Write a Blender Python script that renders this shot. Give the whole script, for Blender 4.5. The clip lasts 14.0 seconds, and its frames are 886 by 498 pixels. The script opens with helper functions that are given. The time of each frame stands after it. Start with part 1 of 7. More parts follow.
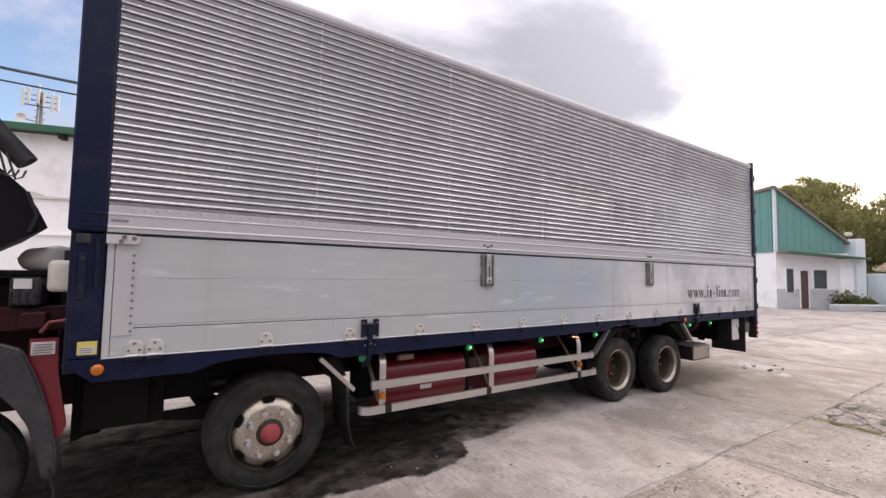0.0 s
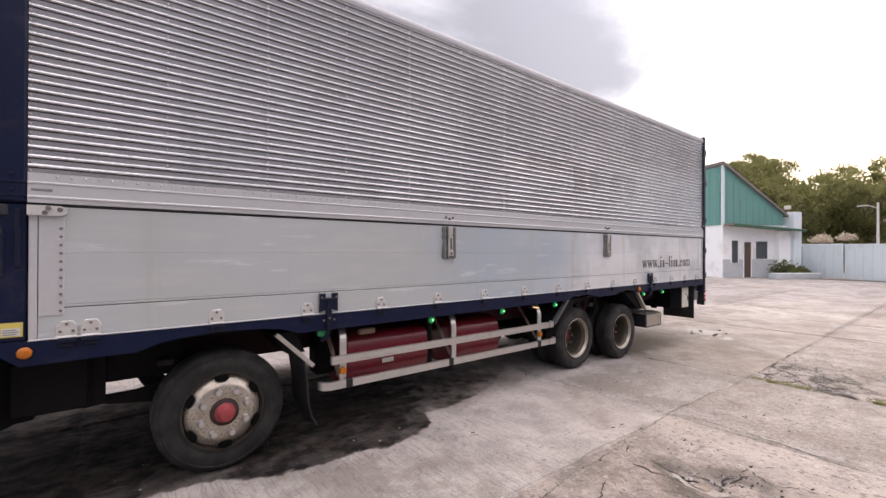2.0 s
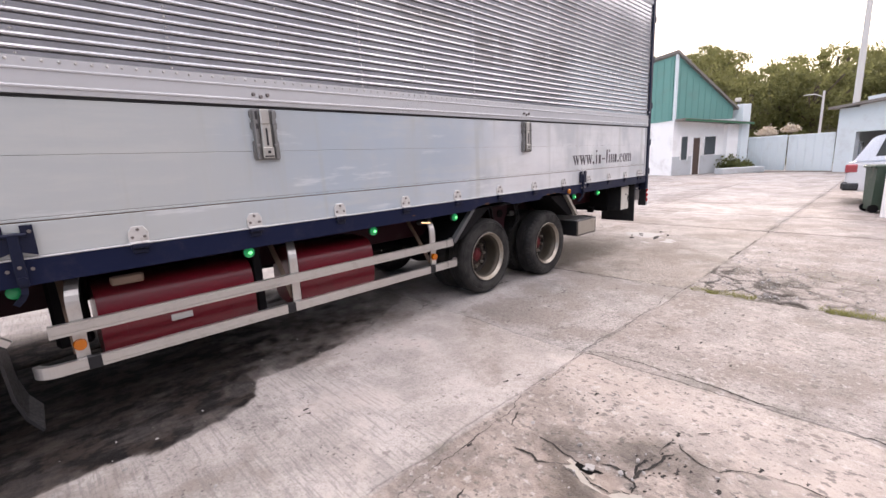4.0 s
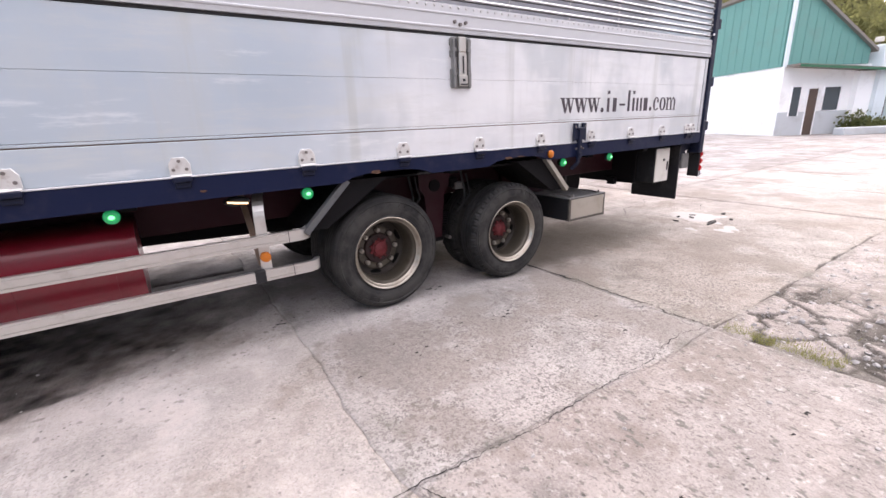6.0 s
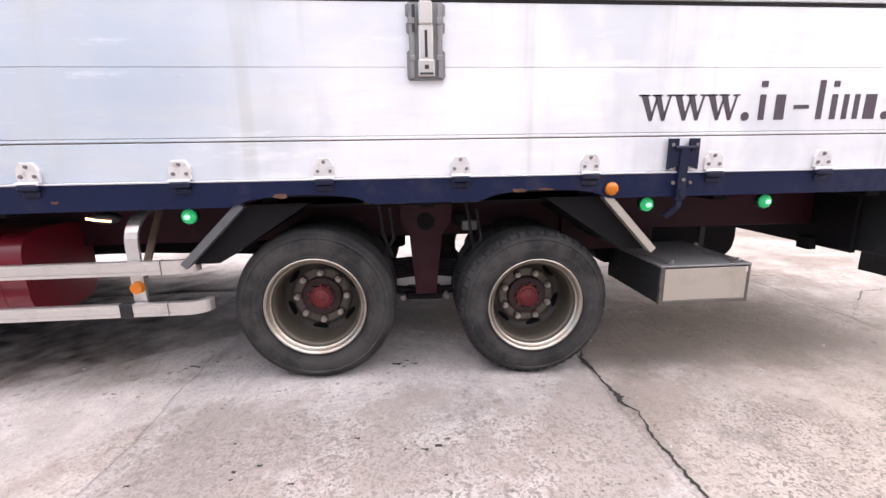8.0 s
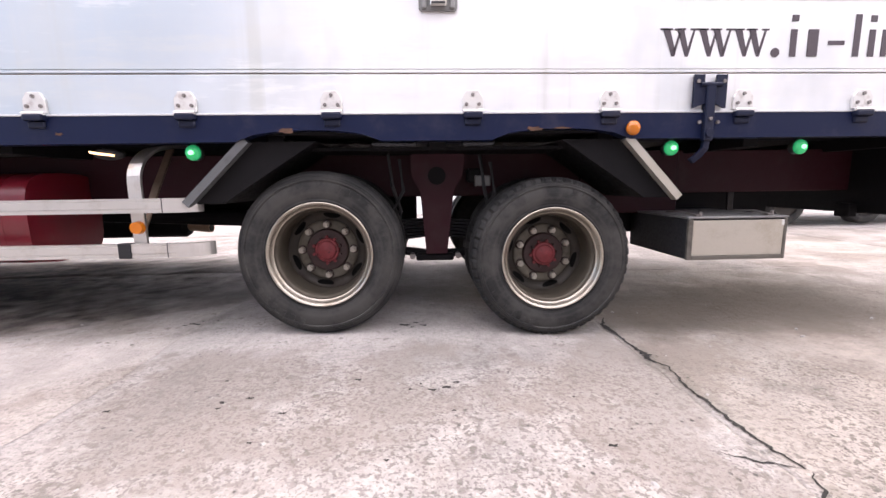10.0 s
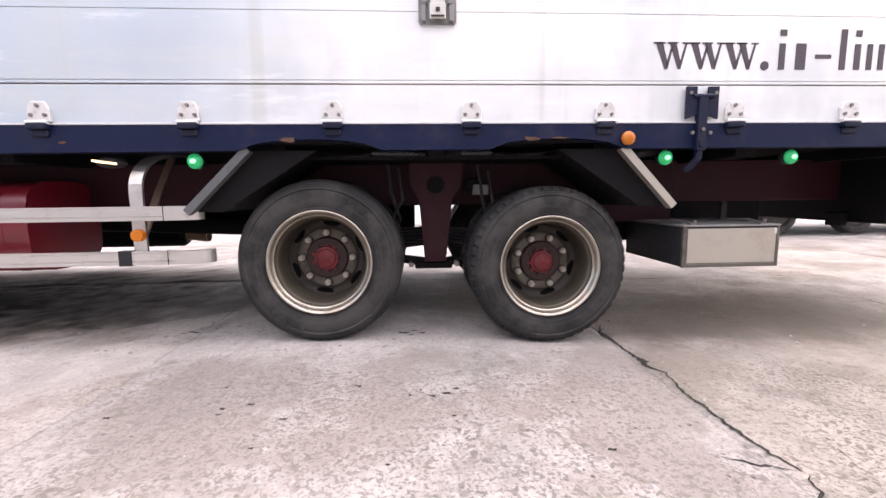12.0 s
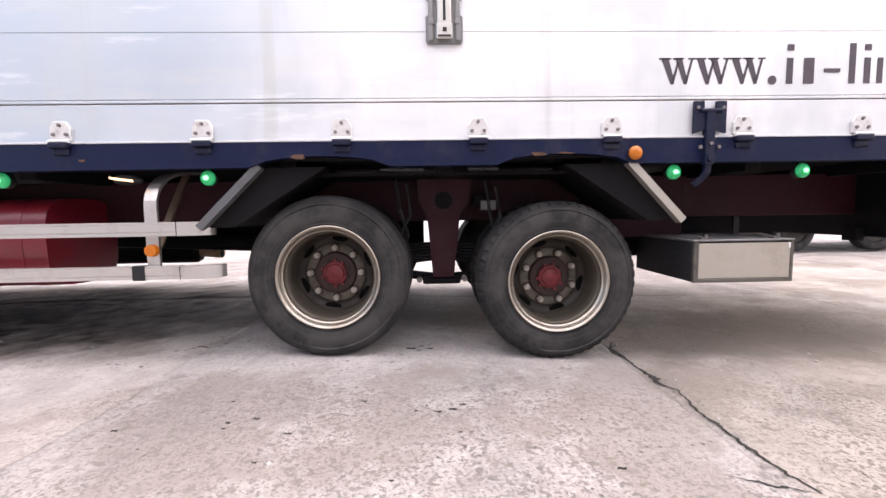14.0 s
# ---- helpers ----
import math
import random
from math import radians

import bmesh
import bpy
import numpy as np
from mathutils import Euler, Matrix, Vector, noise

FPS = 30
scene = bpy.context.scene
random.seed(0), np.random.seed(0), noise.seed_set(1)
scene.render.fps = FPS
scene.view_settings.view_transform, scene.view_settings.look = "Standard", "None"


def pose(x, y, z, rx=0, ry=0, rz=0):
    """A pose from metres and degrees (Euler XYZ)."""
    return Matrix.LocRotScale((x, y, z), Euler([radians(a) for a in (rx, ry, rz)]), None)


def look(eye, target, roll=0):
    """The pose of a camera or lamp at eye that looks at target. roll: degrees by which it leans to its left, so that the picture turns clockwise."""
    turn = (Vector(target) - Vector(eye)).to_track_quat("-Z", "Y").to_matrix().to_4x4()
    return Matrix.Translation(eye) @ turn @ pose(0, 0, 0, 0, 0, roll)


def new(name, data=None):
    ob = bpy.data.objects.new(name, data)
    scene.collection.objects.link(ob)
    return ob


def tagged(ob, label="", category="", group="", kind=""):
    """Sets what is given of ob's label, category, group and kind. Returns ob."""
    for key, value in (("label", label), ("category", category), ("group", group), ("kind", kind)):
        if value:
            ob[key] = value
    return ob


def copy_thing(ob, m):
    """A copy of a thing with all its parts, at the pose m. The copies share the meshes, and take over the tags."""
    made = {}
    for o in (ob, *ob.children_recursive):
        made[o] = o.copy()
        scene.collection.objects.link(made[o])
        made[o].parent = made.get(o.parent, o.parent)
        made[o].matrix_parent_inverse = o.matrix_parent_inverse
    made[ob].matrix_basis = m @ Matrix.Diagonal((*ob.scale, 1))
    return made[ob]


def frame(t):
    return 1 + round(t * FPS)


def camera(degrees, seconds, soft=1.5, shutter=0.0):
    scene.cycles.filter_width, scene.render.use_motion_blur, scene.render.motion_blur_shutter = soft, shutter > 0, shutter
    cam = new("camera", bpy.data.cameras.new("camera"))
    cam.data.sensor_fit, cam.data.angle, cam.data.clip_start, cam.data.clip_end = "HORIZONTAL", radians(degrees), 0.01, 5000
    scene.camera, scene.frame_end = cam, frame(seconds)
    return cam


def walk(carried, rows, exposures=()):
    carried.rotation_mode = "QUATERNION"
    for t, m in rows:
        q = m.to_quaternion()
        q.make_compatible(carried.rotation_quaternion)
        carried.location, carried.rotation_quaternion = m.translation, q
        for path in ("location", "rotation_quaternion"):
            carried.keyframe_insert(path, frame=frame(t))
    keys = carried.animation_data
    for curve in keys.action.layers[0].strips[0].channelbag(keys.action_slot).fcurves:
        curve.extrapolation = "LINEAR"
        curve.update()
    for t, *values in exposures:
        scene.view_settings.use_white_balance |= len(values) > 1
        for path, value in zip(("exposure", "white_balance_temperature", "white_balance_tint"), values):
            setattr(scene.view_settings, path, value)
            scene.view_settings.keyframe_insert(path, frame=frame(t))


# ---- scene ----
cam = camera(91.8, 14.0)
PATH = [
    (0, (-4.582, -3.379, 1.684), (-3.475, -1.718, 1.803), 0.9),
    (0.5, (-4.562, -3.369, 1.668), (-3.435, -1.719, 1.749), 1.2),
    (1, (-4.56, -3.352, 1.658), (-3.399, -1.725, 1.72), 1.1),
    (1.5, (-4.525, -3.361, 1.662), (-3.327, -1.761, 1.713), 0.9),
    (2, (-4.514, -3.342, 1.654), (-3.271, -1.776, 1.661), 0.2),
    (2.5, (-4.337, -3.181, 1.604), (-3.043, -1.658, 1.53), -1.4),
    (3, (-4.011, -3.024, 1.56), (-2.681, -1.543, 1.368), -3.1),
    (3.5, (-3.569, -2.971, 1.537), (-2.242, -1.502, 1.251), -3.5),
    (4, (-2.965, -2.907, 1.506), (-1.62, -1.48, 1.109), -2.7),
    (6.5, (-0.214, -2.479, 1.346), (0.625, -0.765, 0.747), -2.0),
    (7, (0.337, -2.392, 1.352), (0.898, -0.563, 0.768), -1.3),
    (7.5, (0.752, -2.221, 1.344), (1.105, -0.327, 0.806), 0.3),
    (8, (1.016, -2.075, 1.250), (1.180, -0.131, 0.812), -0.9),
    (8.5, (1.066, -2.02, 0.870), (1.193, -0.048, 0.556), -2.5),
    (11, (1.022, -2.062, 0.813), (1.115, -0.086, 0.523), 0.6),
    (11.5, (1.022, -2.071, 0.816), (1.158, -0.094, 0.546), -0.1),
    (12, (1.021, -2.061, 0.805), (1.136, -0.081, 0.553), -0.7),
    (12.5, (1.025, -2.063, 0.798), (1.116, -0.077, 0.58), -0.8),
    (13, (1.028, -2.062, 0.793), (1.104, -0.073, 0.597), -1.0),
    (13.5, (1.032, -2.063, 0.792), (1.105, -0.072, 0.616), -0.9),
    (14, (1.041, -2.067, 0.791), (1.104, -0.076, 0.622), -0.9),
]
walk(cam, [(t, look(eye, target, roll)) for t, eye, target, roll in PATH],
     exposures=[(0.0, 0.30, 6550, 18), (2.0, 0.32, 6550, 18), (3.0, 0.40, 6500, 18), (4.0, 0.64, 6350, 18), (6.5, 1.06, 6250, 17.5), (7.0, 1.15, 6250, 17.5), (8.0, 1.43, 6250, 17.5), (8.6, 1.47, 6250, 17.5), (11.0, 1.39, 6350, 18), (14.0, 1.37, 6350, 18)])

# ---- light ----
SUN_AZ, SUN_EL = radians(7.4), radians(12.0)
sun_dir = Vector((math.cos(SUN_EL) * math.cos(SUN_AZ), math.cos(SUN_EL) * math.sin(SUN_AZ), math.sin(SUN_EL)))
scene.view_settings.exposure = 0.0

world = bpy.data.worlds.new("sky")
scene.world = world
world.use_nodes = True
wn, wl = world.node_tree.nodes, world.node_tree.links
wn.clear()


def wnode(kind, **props):
    n = wn.new(kind)
    for k, v in props.items():
        n.inputs[k].default_value = v
    return n


def wmath(op, a, b=None):
    n = wn.new("ShaderNodeMath")
    n.operation = op
    for i, v in enumerate((a, b)):
        if v is None:
            continue
        if isinstance(v, (int, float)):
            n.inputs[i].default_value = v
        else:
            wl.new(v, n.inputs[i])
    return n.outputs[0]


sky = wn.new("ShaderNodeTexSky")
sky.sky_type, sky.sun_disc = "NISHITA", False
sky.sun_elevation, sky.sun_rotation = radians(24), radians(90) - SUN_AZ
sky.air_density, sky.dust_density, sky.ozone_density = 1.0, 1.2, 1.0
coord = wn.new("ShaderNodeTexCoord")
sep = wn.new("ShaderNodeSeparateXYZ")
wl.new(coord.outputs["Generated"], sep.inputs[0])
lift = wmath("ADD", wmath("MAXIMUM", sep.outputs[2], 0.0), 0.22)
flat = wn.new("ShaderNodeCombineXYZ")
wl.new(wmath("DIVIDE", sep.outputs[0], lift), flat.inputs[0])
wl.new(wmath("DIVIDE", sep.outputs[1], lift), flat.inputs[1])
cloud = wnode("ShaderNodeTexNoise", Scale=0.85, Detail=7.0, Roughness=0.55, Distortion=0.35)
wl.new(flat.outputs[0], cloud.inputs["Vector"])
dot = wn.new("ShaderNodeVectorMath")
dot.operation = "DOT_PRODUCT"
wl.new(coord.outputs["Generated"], dot.inputs[0])
dot.inputs[1].default_value = sun_dir
near_sun = wmath("MAXIMUM", dot.outputs["Value"], 0.0)
bank = wn.new("ShaderNodeVectorMath")
bank.operation = "DOT_PRODUCT"
wl.new(coord.outputs["Generated"], bank.inputs[0])
bank.inputs[1].default_value = (0.66, 0.60, 0.45)
cover = wn.new("ShaderNodeMapRange")
cover.interpolation_type = "SMOOTHSTEP"
cover.inputs["From Min"].default_value, cover.inputs["From Max"].default_value = 0.55, 0.68
high = wmath("MULTIPLY", wmath("POWER", wmath("MAXIMUM", sep.outputs[2], 0.0), 2.0), 0.55)
behind = wmath("MULTIPLY", wmath("MAXIMUM", wmath("MULTIPLY", sep.outputs[1], -1.0), 0.0), 0.2)
wl.new(wmath("ADD", wmath("ADD", wmath("ADD", cloud.outputs["Fac"], behind), high), wmath("MULTIPLY", wmath("POWER", near_sun, 1.5), 0.36)), cover.inputs["Value"])
shade = wn.new("ShaderNodeMapRange")
shade.interpolation_type = "SMOOTHSTEP"
shade.inputs["From Min"].default_value, shade.inputs["From Max"].default_value = 0.46, 0.78
shade.inputs["To Min"].default_value, shade.inputs["To Max"].default_value = 1.0, 0.3
heavy = wmath("MULTIPLY", wmath("POWER", wmath("MAXIMUM", bank.outputs["Value"], 0.0), 14.0), 0.27)
wl.new(wmath("ADD", cloud.outputs["Fac"], heavy), shade.inputs["Value"])
glow = wmath("ADD", wmath("MULTIPLY", wmath("POWER", near_sun, 3.0), 1.7), wmath("ADD", wmath("MULTIPLY", wmath("POWER", wmath("MAXIMUM", sep.outputs[2], 0.0), 2.0), 2.2), 0.6))
cloud_light = wnode("ShaderNodeBackground", Color=(1.0, 0.945, 0.945, 1.0))
warm = wn.new("ShaderNodeMixRGB")
warm.inputs[1].default_value, warm.inputs[2].default_value = (1.0, 0.945, 0.95, 1.0), (1.0, 0.86, 0.66, 1.0)
wl.new(wmath("POWER", near_sun, 14.0), warm.inputs[0])
cool = wn.new("ShaderNodeMixRGB")
cool.inputs[1].default_value = (0.80, 0.88, 1.0, 1.0)
wl.new(shade.outputs[0], cool.inputs[0])
wl.new(warm.outputs[0], cool.inputs[2])
wl.new(cool.outputs[0], cloud_light.inputs["Color"])
wl.new(wmath("MULTIPLY", wmath("MULTIPLY", shade.outputs[0], glow), 0.95), cloud_light.inputs["Strength"])
clear = wnode("ShaderNodeBackground", Strength=0.2)
wl.new(sky.outputs[0], clear.inputs["Color"])
both = wn.new("ShaderNodeMixShader")
wl.new(cover.outputs[0], both.inputs[0])
wl.new(clear.outputs[0], both.inputs[1])
wl.new(cloud_light.outputs[0], both.inputs[2])
wout = wn.new("ShaderNodeOutputWorld")
wl.new(both.outputs[0], wout.inputs[0])

sun = new("sun", bpy.data.lights.new("sun", "SUN"))
sun.data.energy, sun.data.angle, sun.data.color = 1.4, radians(10), (1.0, 0.86, 0.68)
sun.matrix_world = look(sun_dir * 50, (0, 0, 0))


# ---- materials ----
def nodes_of(name):
    m = bpy.data.materials.new(name)
    m.use_nodes = True
    nt = m.node_tree
    return m, nt, nt.nodes["Principled BSDF"]


def link(nt, a, b):
    nt.links.new(a, b)


def tex_noise(nt, vec, scale, detail=4.0, rough=0.55, stretch=None):
    if stretch:
        mp = nt.nodes.new("ShaderNodeMapping")
        mp.inputs["Scale"].default_value = stretch
        link(nt, vec, mp.inputs[0])
        vec = mp.outputs[0]
    n = nt.nodes.new("ShaderNodeTexNoise")
    n.inputs["Scale"].default_value, n.inputs["Detail"].default_value, n.inputs["Roughness"].default_value = scale, detail, rough
    link(nt, vec, n.inputs["Vector"])
    return n.outputs["Fac"]


def ramp(nt, fac, a, b, lo=0.0, hi=1.0, smooth=True):
    n = nt.nodes.new("ShaderNodeMapRange")
    n.interpolation_type = "SMOOTHSTEP" if smooth else "LINEAR"
    n.inputs["From Min"].default_value, n.inputs["From Max"].default_value = a, b
    n.inputs["To Min"].default_value, n.inputs["To Max"].default_value = lo, hi
    link(nt, fac, n.inputs["Value"])
    return n.outputs[0]


def calc(nt, op, a, b=0.0):
    n = nt.nodes.new("ShaderNodeMath")
    n.operation = op
    for i, v in enumerate((a, b)):
        if isinstance(v, (int, float)):
            n.inputs[i].default_value = v
        else:
            link(nt, v, n.inputs[i])
    return n.outputs[0]


def blend(nt, fac, a, b, mode="MIX"):
    n = nt.nodes.new("ShaderNodeMix")
    n.data_type, n.blend_type = "RGBA", mode
    for sock, v in ((n.inputs["Factor"], fac), (n.inputs[6], a), (n.inputs[7], b)):
        if isinstance(v, (int, float)):
            sock.default_value = v
        elif isinstance(v, tuple):
            sock.default_value = (*v, 1.0) if len(v) == 3 else v
        else:
            link(nt, v, sock)
    return n.outputs[2]


def position(nt):
    return nt.nodes.new("ShaderNodeNewGeometry").outputs["Position"]


def bumped(nt, bsdf, height, strength, distance=0.01):
    b = nt.nodes.new("ShaderNodeBump")
    b.inputs["Strength"].default_value, b.inputs["Distance"].default_value = strength, distance
    link(nt, height, b.inputs["Height"])
    link(nt, b.outputs[0], bsdf.inputs["Normal"])


def surface(name, col, rough=0.5, metal=0.0, var=0.15, big=1.5, fine=45.0, bump=0.15, dirt=None, amount=0.0, dirt_scale=6.0, stretch=None, coat=0.0, spec=0.5):
    """A worn surface: colour varied at two scales, dirt in patches, fine relief."""
    m, nt, p = nodes_of(name)
    pos = position(nt)
    n1, n2 = tex_noise(nt, pos, big, 5, 0.6, stretch), tex_noise(nt, pos, fine, 4)
    tone = calc(nt, "ADD", calc(nt, "MULTIPLY", calc(nt, "SUBTRACT", n1, 0.5), 2.4 * var), calc(nt, "MULTIPLY", calc(nt, "SUBTRACT", n2, 0.5), 1.2 * var))
    c = blend(nt, 1.0, col, blend(nt, calc(nt, "ADD", tone, 0.5), (0.5, 0.5, 0.5), (1.5, 1.5, 1.5)), "MULTIPLY")
    c = blend(nt, ramp(nt, tone, -0.5, 0.5, 0.0, 1.0, False), tuple(v * (1 - var) for v in col), tuple(min(1.0, v * (1 + var)) for v in col))
    r = ramp(nt, n2, 0.3, 0.7, max(0.0, rough - 0.08), min(1.0, rough + 0.1))
    if dirt:
        d = calc(nt, "MULTIPLY", ramp(nt, tex_noise(nt, pos, dirt_scale, 8, 0.68, stretch), 0.5, 0.72), amount)
        c = blend(nt, d, c, dirt)
        r = calc(nt, "ADD", r, calc(nt, "MULTIPLY", d, 0.25))
    link(nt, c, p.inputs["Base Color"])
    link(nt, r, p.inputs["Roughness"])
    p.inputs["Metallic"].default_value = metal
    p.inputs["Coat Weight"].default_value, p.inputs["Specular IOR Level"].default_value = coat, spec
    if bump:
        bumped(nt, p, n2, bump, 0.004)
    return m


def glass_lens(name, col, emit=0.0):
    m, nt, p = nodes_of(name)
    p.inputs["Base Color"].default_value, p.inputs["Roughness"].default_value = (*col, 1), 0.12
    p.inputs["Transmission Weight"].default_value = 0.25
    if emit:
        p.inputs["Emission Color"].default_value, p.inputs["Emission Strength"].default_value = (*col, 1), emit
    return m


DUST, RUST, GRIME, SOIL = (0.30, 0.26, 0.22), (0.16, 0.06, 0.025), (0.05, 0.045, 0.04), (0.07, 0.055, 0.04)
m_blue = surface("navy_paint", (0.0038, 0.0078, 0.033), 0.42, 0.0, 0.15, 2.0, 60, 0.04, DUST, 0.05, 5.0, spec=0.22)
m_blue_dull = surface("navy_paint_shade", (0.006, 0.009, 0.027), 0.45, 0.0, 0.2, 2.0, 60, 0.05, DUST, 0.06, 5.0, spec=0.25)
m_black = surface("black_paint", (0.0095, 0.009, 0.010), 0.6, 0.0, 0.35, 3.0, 50, 0.15, GRIME, 0.05, 4.0, spec=0.08)
m_plastic = surface("dark_plastic", (0.018, 0.018, 0.02), 0.5, 0.0, 0.25, 3.0, 60, 0.1, DUST, 0.1, 4.0, spec=0.25)
m_fender = surface("grey_fender_plastic", (0.030, 0.032, 0.037), 0.30, 0.0, 0.25, 4.0, 60, 0.05, (0.12, 0.115, 0.11), 0.3, 4.0)
m_maroon = surface("maroon_chassis_paint", (0.030, 0.0055, 0.010), 0.5, 0.0, 0.3, 3.0, 40, 0.15, GRIME, 0.25, 5.0, spec=0.2)
m_red = surface("red_tank_paint", (0.17, 0.008, 0.018), 0.34, 0.0, 0.1, 3.0, 400, 0.0, GRIME, 0.35, 2.0, coat=0.3)
m_hub = surface("red_hub_paint", (0.15, 0.018, 0.022), 0.65, 0.0, 0.35, 26.0, 120, 0.3, (0.028, 0.012, 0.012), 0.9, 34.0)
m_hub_dark = surface("rusty_hub", (0.030, 0.014, 0.013), 0.7, 0.0, 0.4, 14.0, 90, 0.35, GRIME, 0.6, 18.0)
m_alu = surface("aluminium_bar", (0.60, 0.585, 0.56), 0.36, 0.85, 0.14, 4.0, 70, 0.06, DUST, 0.35, 8.0)
m_alu_edge = surface("aluminium_trim", (0.62, 0.625, 0.635), 0.32, 0.45, 0.06, 0.7, 900, 0.0, DUST, 0.15, 4.0)
m_steel = surface("stainless_plate", (0.56, 0.54, 0.50), 0.42, 0.9, 0.12, 5.0, 80, 0.05, DUST, 0.4, 9.0)
m_zinc = surface("galvanised_hinge", (0.68, 0.67, 0.65), 0.42, 0.55, 0.15, 14.0, 90, 0.08, RUST, 0.35, 30.0)
m_bolt = surface("bolt_head", (0.22, 0.2, 0.19), 0.5, 0.8, 0.3, 20.0, 120, 0.1)
m_rim = surface("steel_rim", (0.38, 0.345, 0.29), 0.33, 0.85, 0.2, 9.0, 500, 0.0, (0.16, 0.11, 0.07), 0.5, 6.0)
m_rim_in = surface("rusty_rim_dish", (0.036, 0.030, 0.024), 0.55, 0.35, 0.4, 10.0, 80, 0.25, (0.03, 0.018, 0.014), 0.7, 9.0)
m_rim_front = surface("front_rim", (0.44, 0.40, 0.335), 0.32, 0.65, 0.25, 9.0, 80, 0.1, RUST, 0.4, 10.0)
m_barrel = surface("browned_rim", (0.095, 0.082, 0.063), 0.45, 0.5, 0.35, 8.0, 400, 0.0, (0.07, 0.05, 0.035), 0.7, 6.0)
m_disc = surface("wheel_disc", (0.125, 0.112, 0.088), 0.55, 0.2, 0.35, 10.0, 80, 0.2, (0.04, 0.028, 0.02), 0.7, 8.0)
# near black, painted in place of the shade inside openings
m_void = surface("hole_shade", (0.004, 0.004, 0.004), 0.9, 0.0, 0.2, 9.0, 60, 0.0, spec=0.1)
m_hub_front = surface("bright_red_hub", (0.30, 0.045, 0.05), 0.5, 0.0, 0.2, 12.0, 90, 0.15, (0.08, 0.02, 0.02), 0.5, 16.0)
m_nut = surface("wheel_nut", (0.40, 0.375, 0.33), 0.45, 0.7, 0.25, 22.0, 120, 0.1, RUST, 0.5, 26.0)
m_tank_strap = surface("brown_strap", (0.21, 0.15, 0.11), 0.6, 0.3, 0.25, 8.0, 60, 0.15, RUST, 0.5, 12.0)
m_exhaust = surface("exhaust_pipe", (0.36, 0.25, 0.17), 0.6, 0.2, 0.3, 12.0, 60, 0.2, RUST, 0.8, 14.0)
m_white_plastic = surface("white_plastic_tank", (0.66, 0.64, 0.58), 0.45, 0.0, 0.08, 6.0, 60, 0.03, DUST, 0.3, 6.0)
m_bag = surface("grey_plastic_sheet", (0.38, 0.38, 0.37), 0.4, 0.0, 0.2, 9.0, 40, 0.5)
m_rail = surface("dulled_rail", (0.34, 0.34, 0.355), 0.5, 0.5, 0.12, 1.0, 300, 0.0, DUST, 0.3, 3.0)
m_yellow = surface("yellow_sticker", (0.60, 0.50, 0.12), 0.5, 0.0, 0.05, 9.0, 60, 0.0)
m_paper = surface("white_sticker", (0.6, 0.6, 0.58), 0.5, 0.0, 0.1, 9.0, 60, 0.0, DUST, 0.4, 12.0)
m_ink = surface("dark_ink", (0.055, 0.042, 0.052), 0.5, 0.0, 0.15, 9.0, 120, 0.0)
m_inkgrey = surface("grey_ink", (0.2, 0.2, 0.2), 0.5, 0.0, 0.1, 9.0, 60, 0.0)
m_seal = surface("rubber_seal", (0.02, 0.02, 0.022), 0.7, 0.0, 0.2, 9.0, 60, 0.1)
m_rusty = surface("rust_patch", (0.085, 0.042, 0.025), 0.85, 0.0, 0.5, 25.0, 90, 0.4)
m_green = glass_lens("green_lamp_lens", (0.02, 0.36, 0.12), 0.2)
m_bulb = glass_lens("lit_green_bulb", (0.16, 0.9, 0.25), 1.3)
m_warm = glass_lens("warm_lamp_slit", (1.0, 0.72, 0.38), 0.7)
# faint glow added to lenses that are off and to the reflectors
m_green_off = glass_lens("green_lamp_lens_unlit", (0.02, 0.22, 0.08), 0.1)
m_amber = glass_lens("amber_lens", (0.55, 0.16, 0.01), 0.04)
m_redlens = glass_lens("red_lens", (0.55, 0.03, 0.035), 0.05)
m_clear = glass_lens("clear_lens", (0.8, 0.8, 0.82))


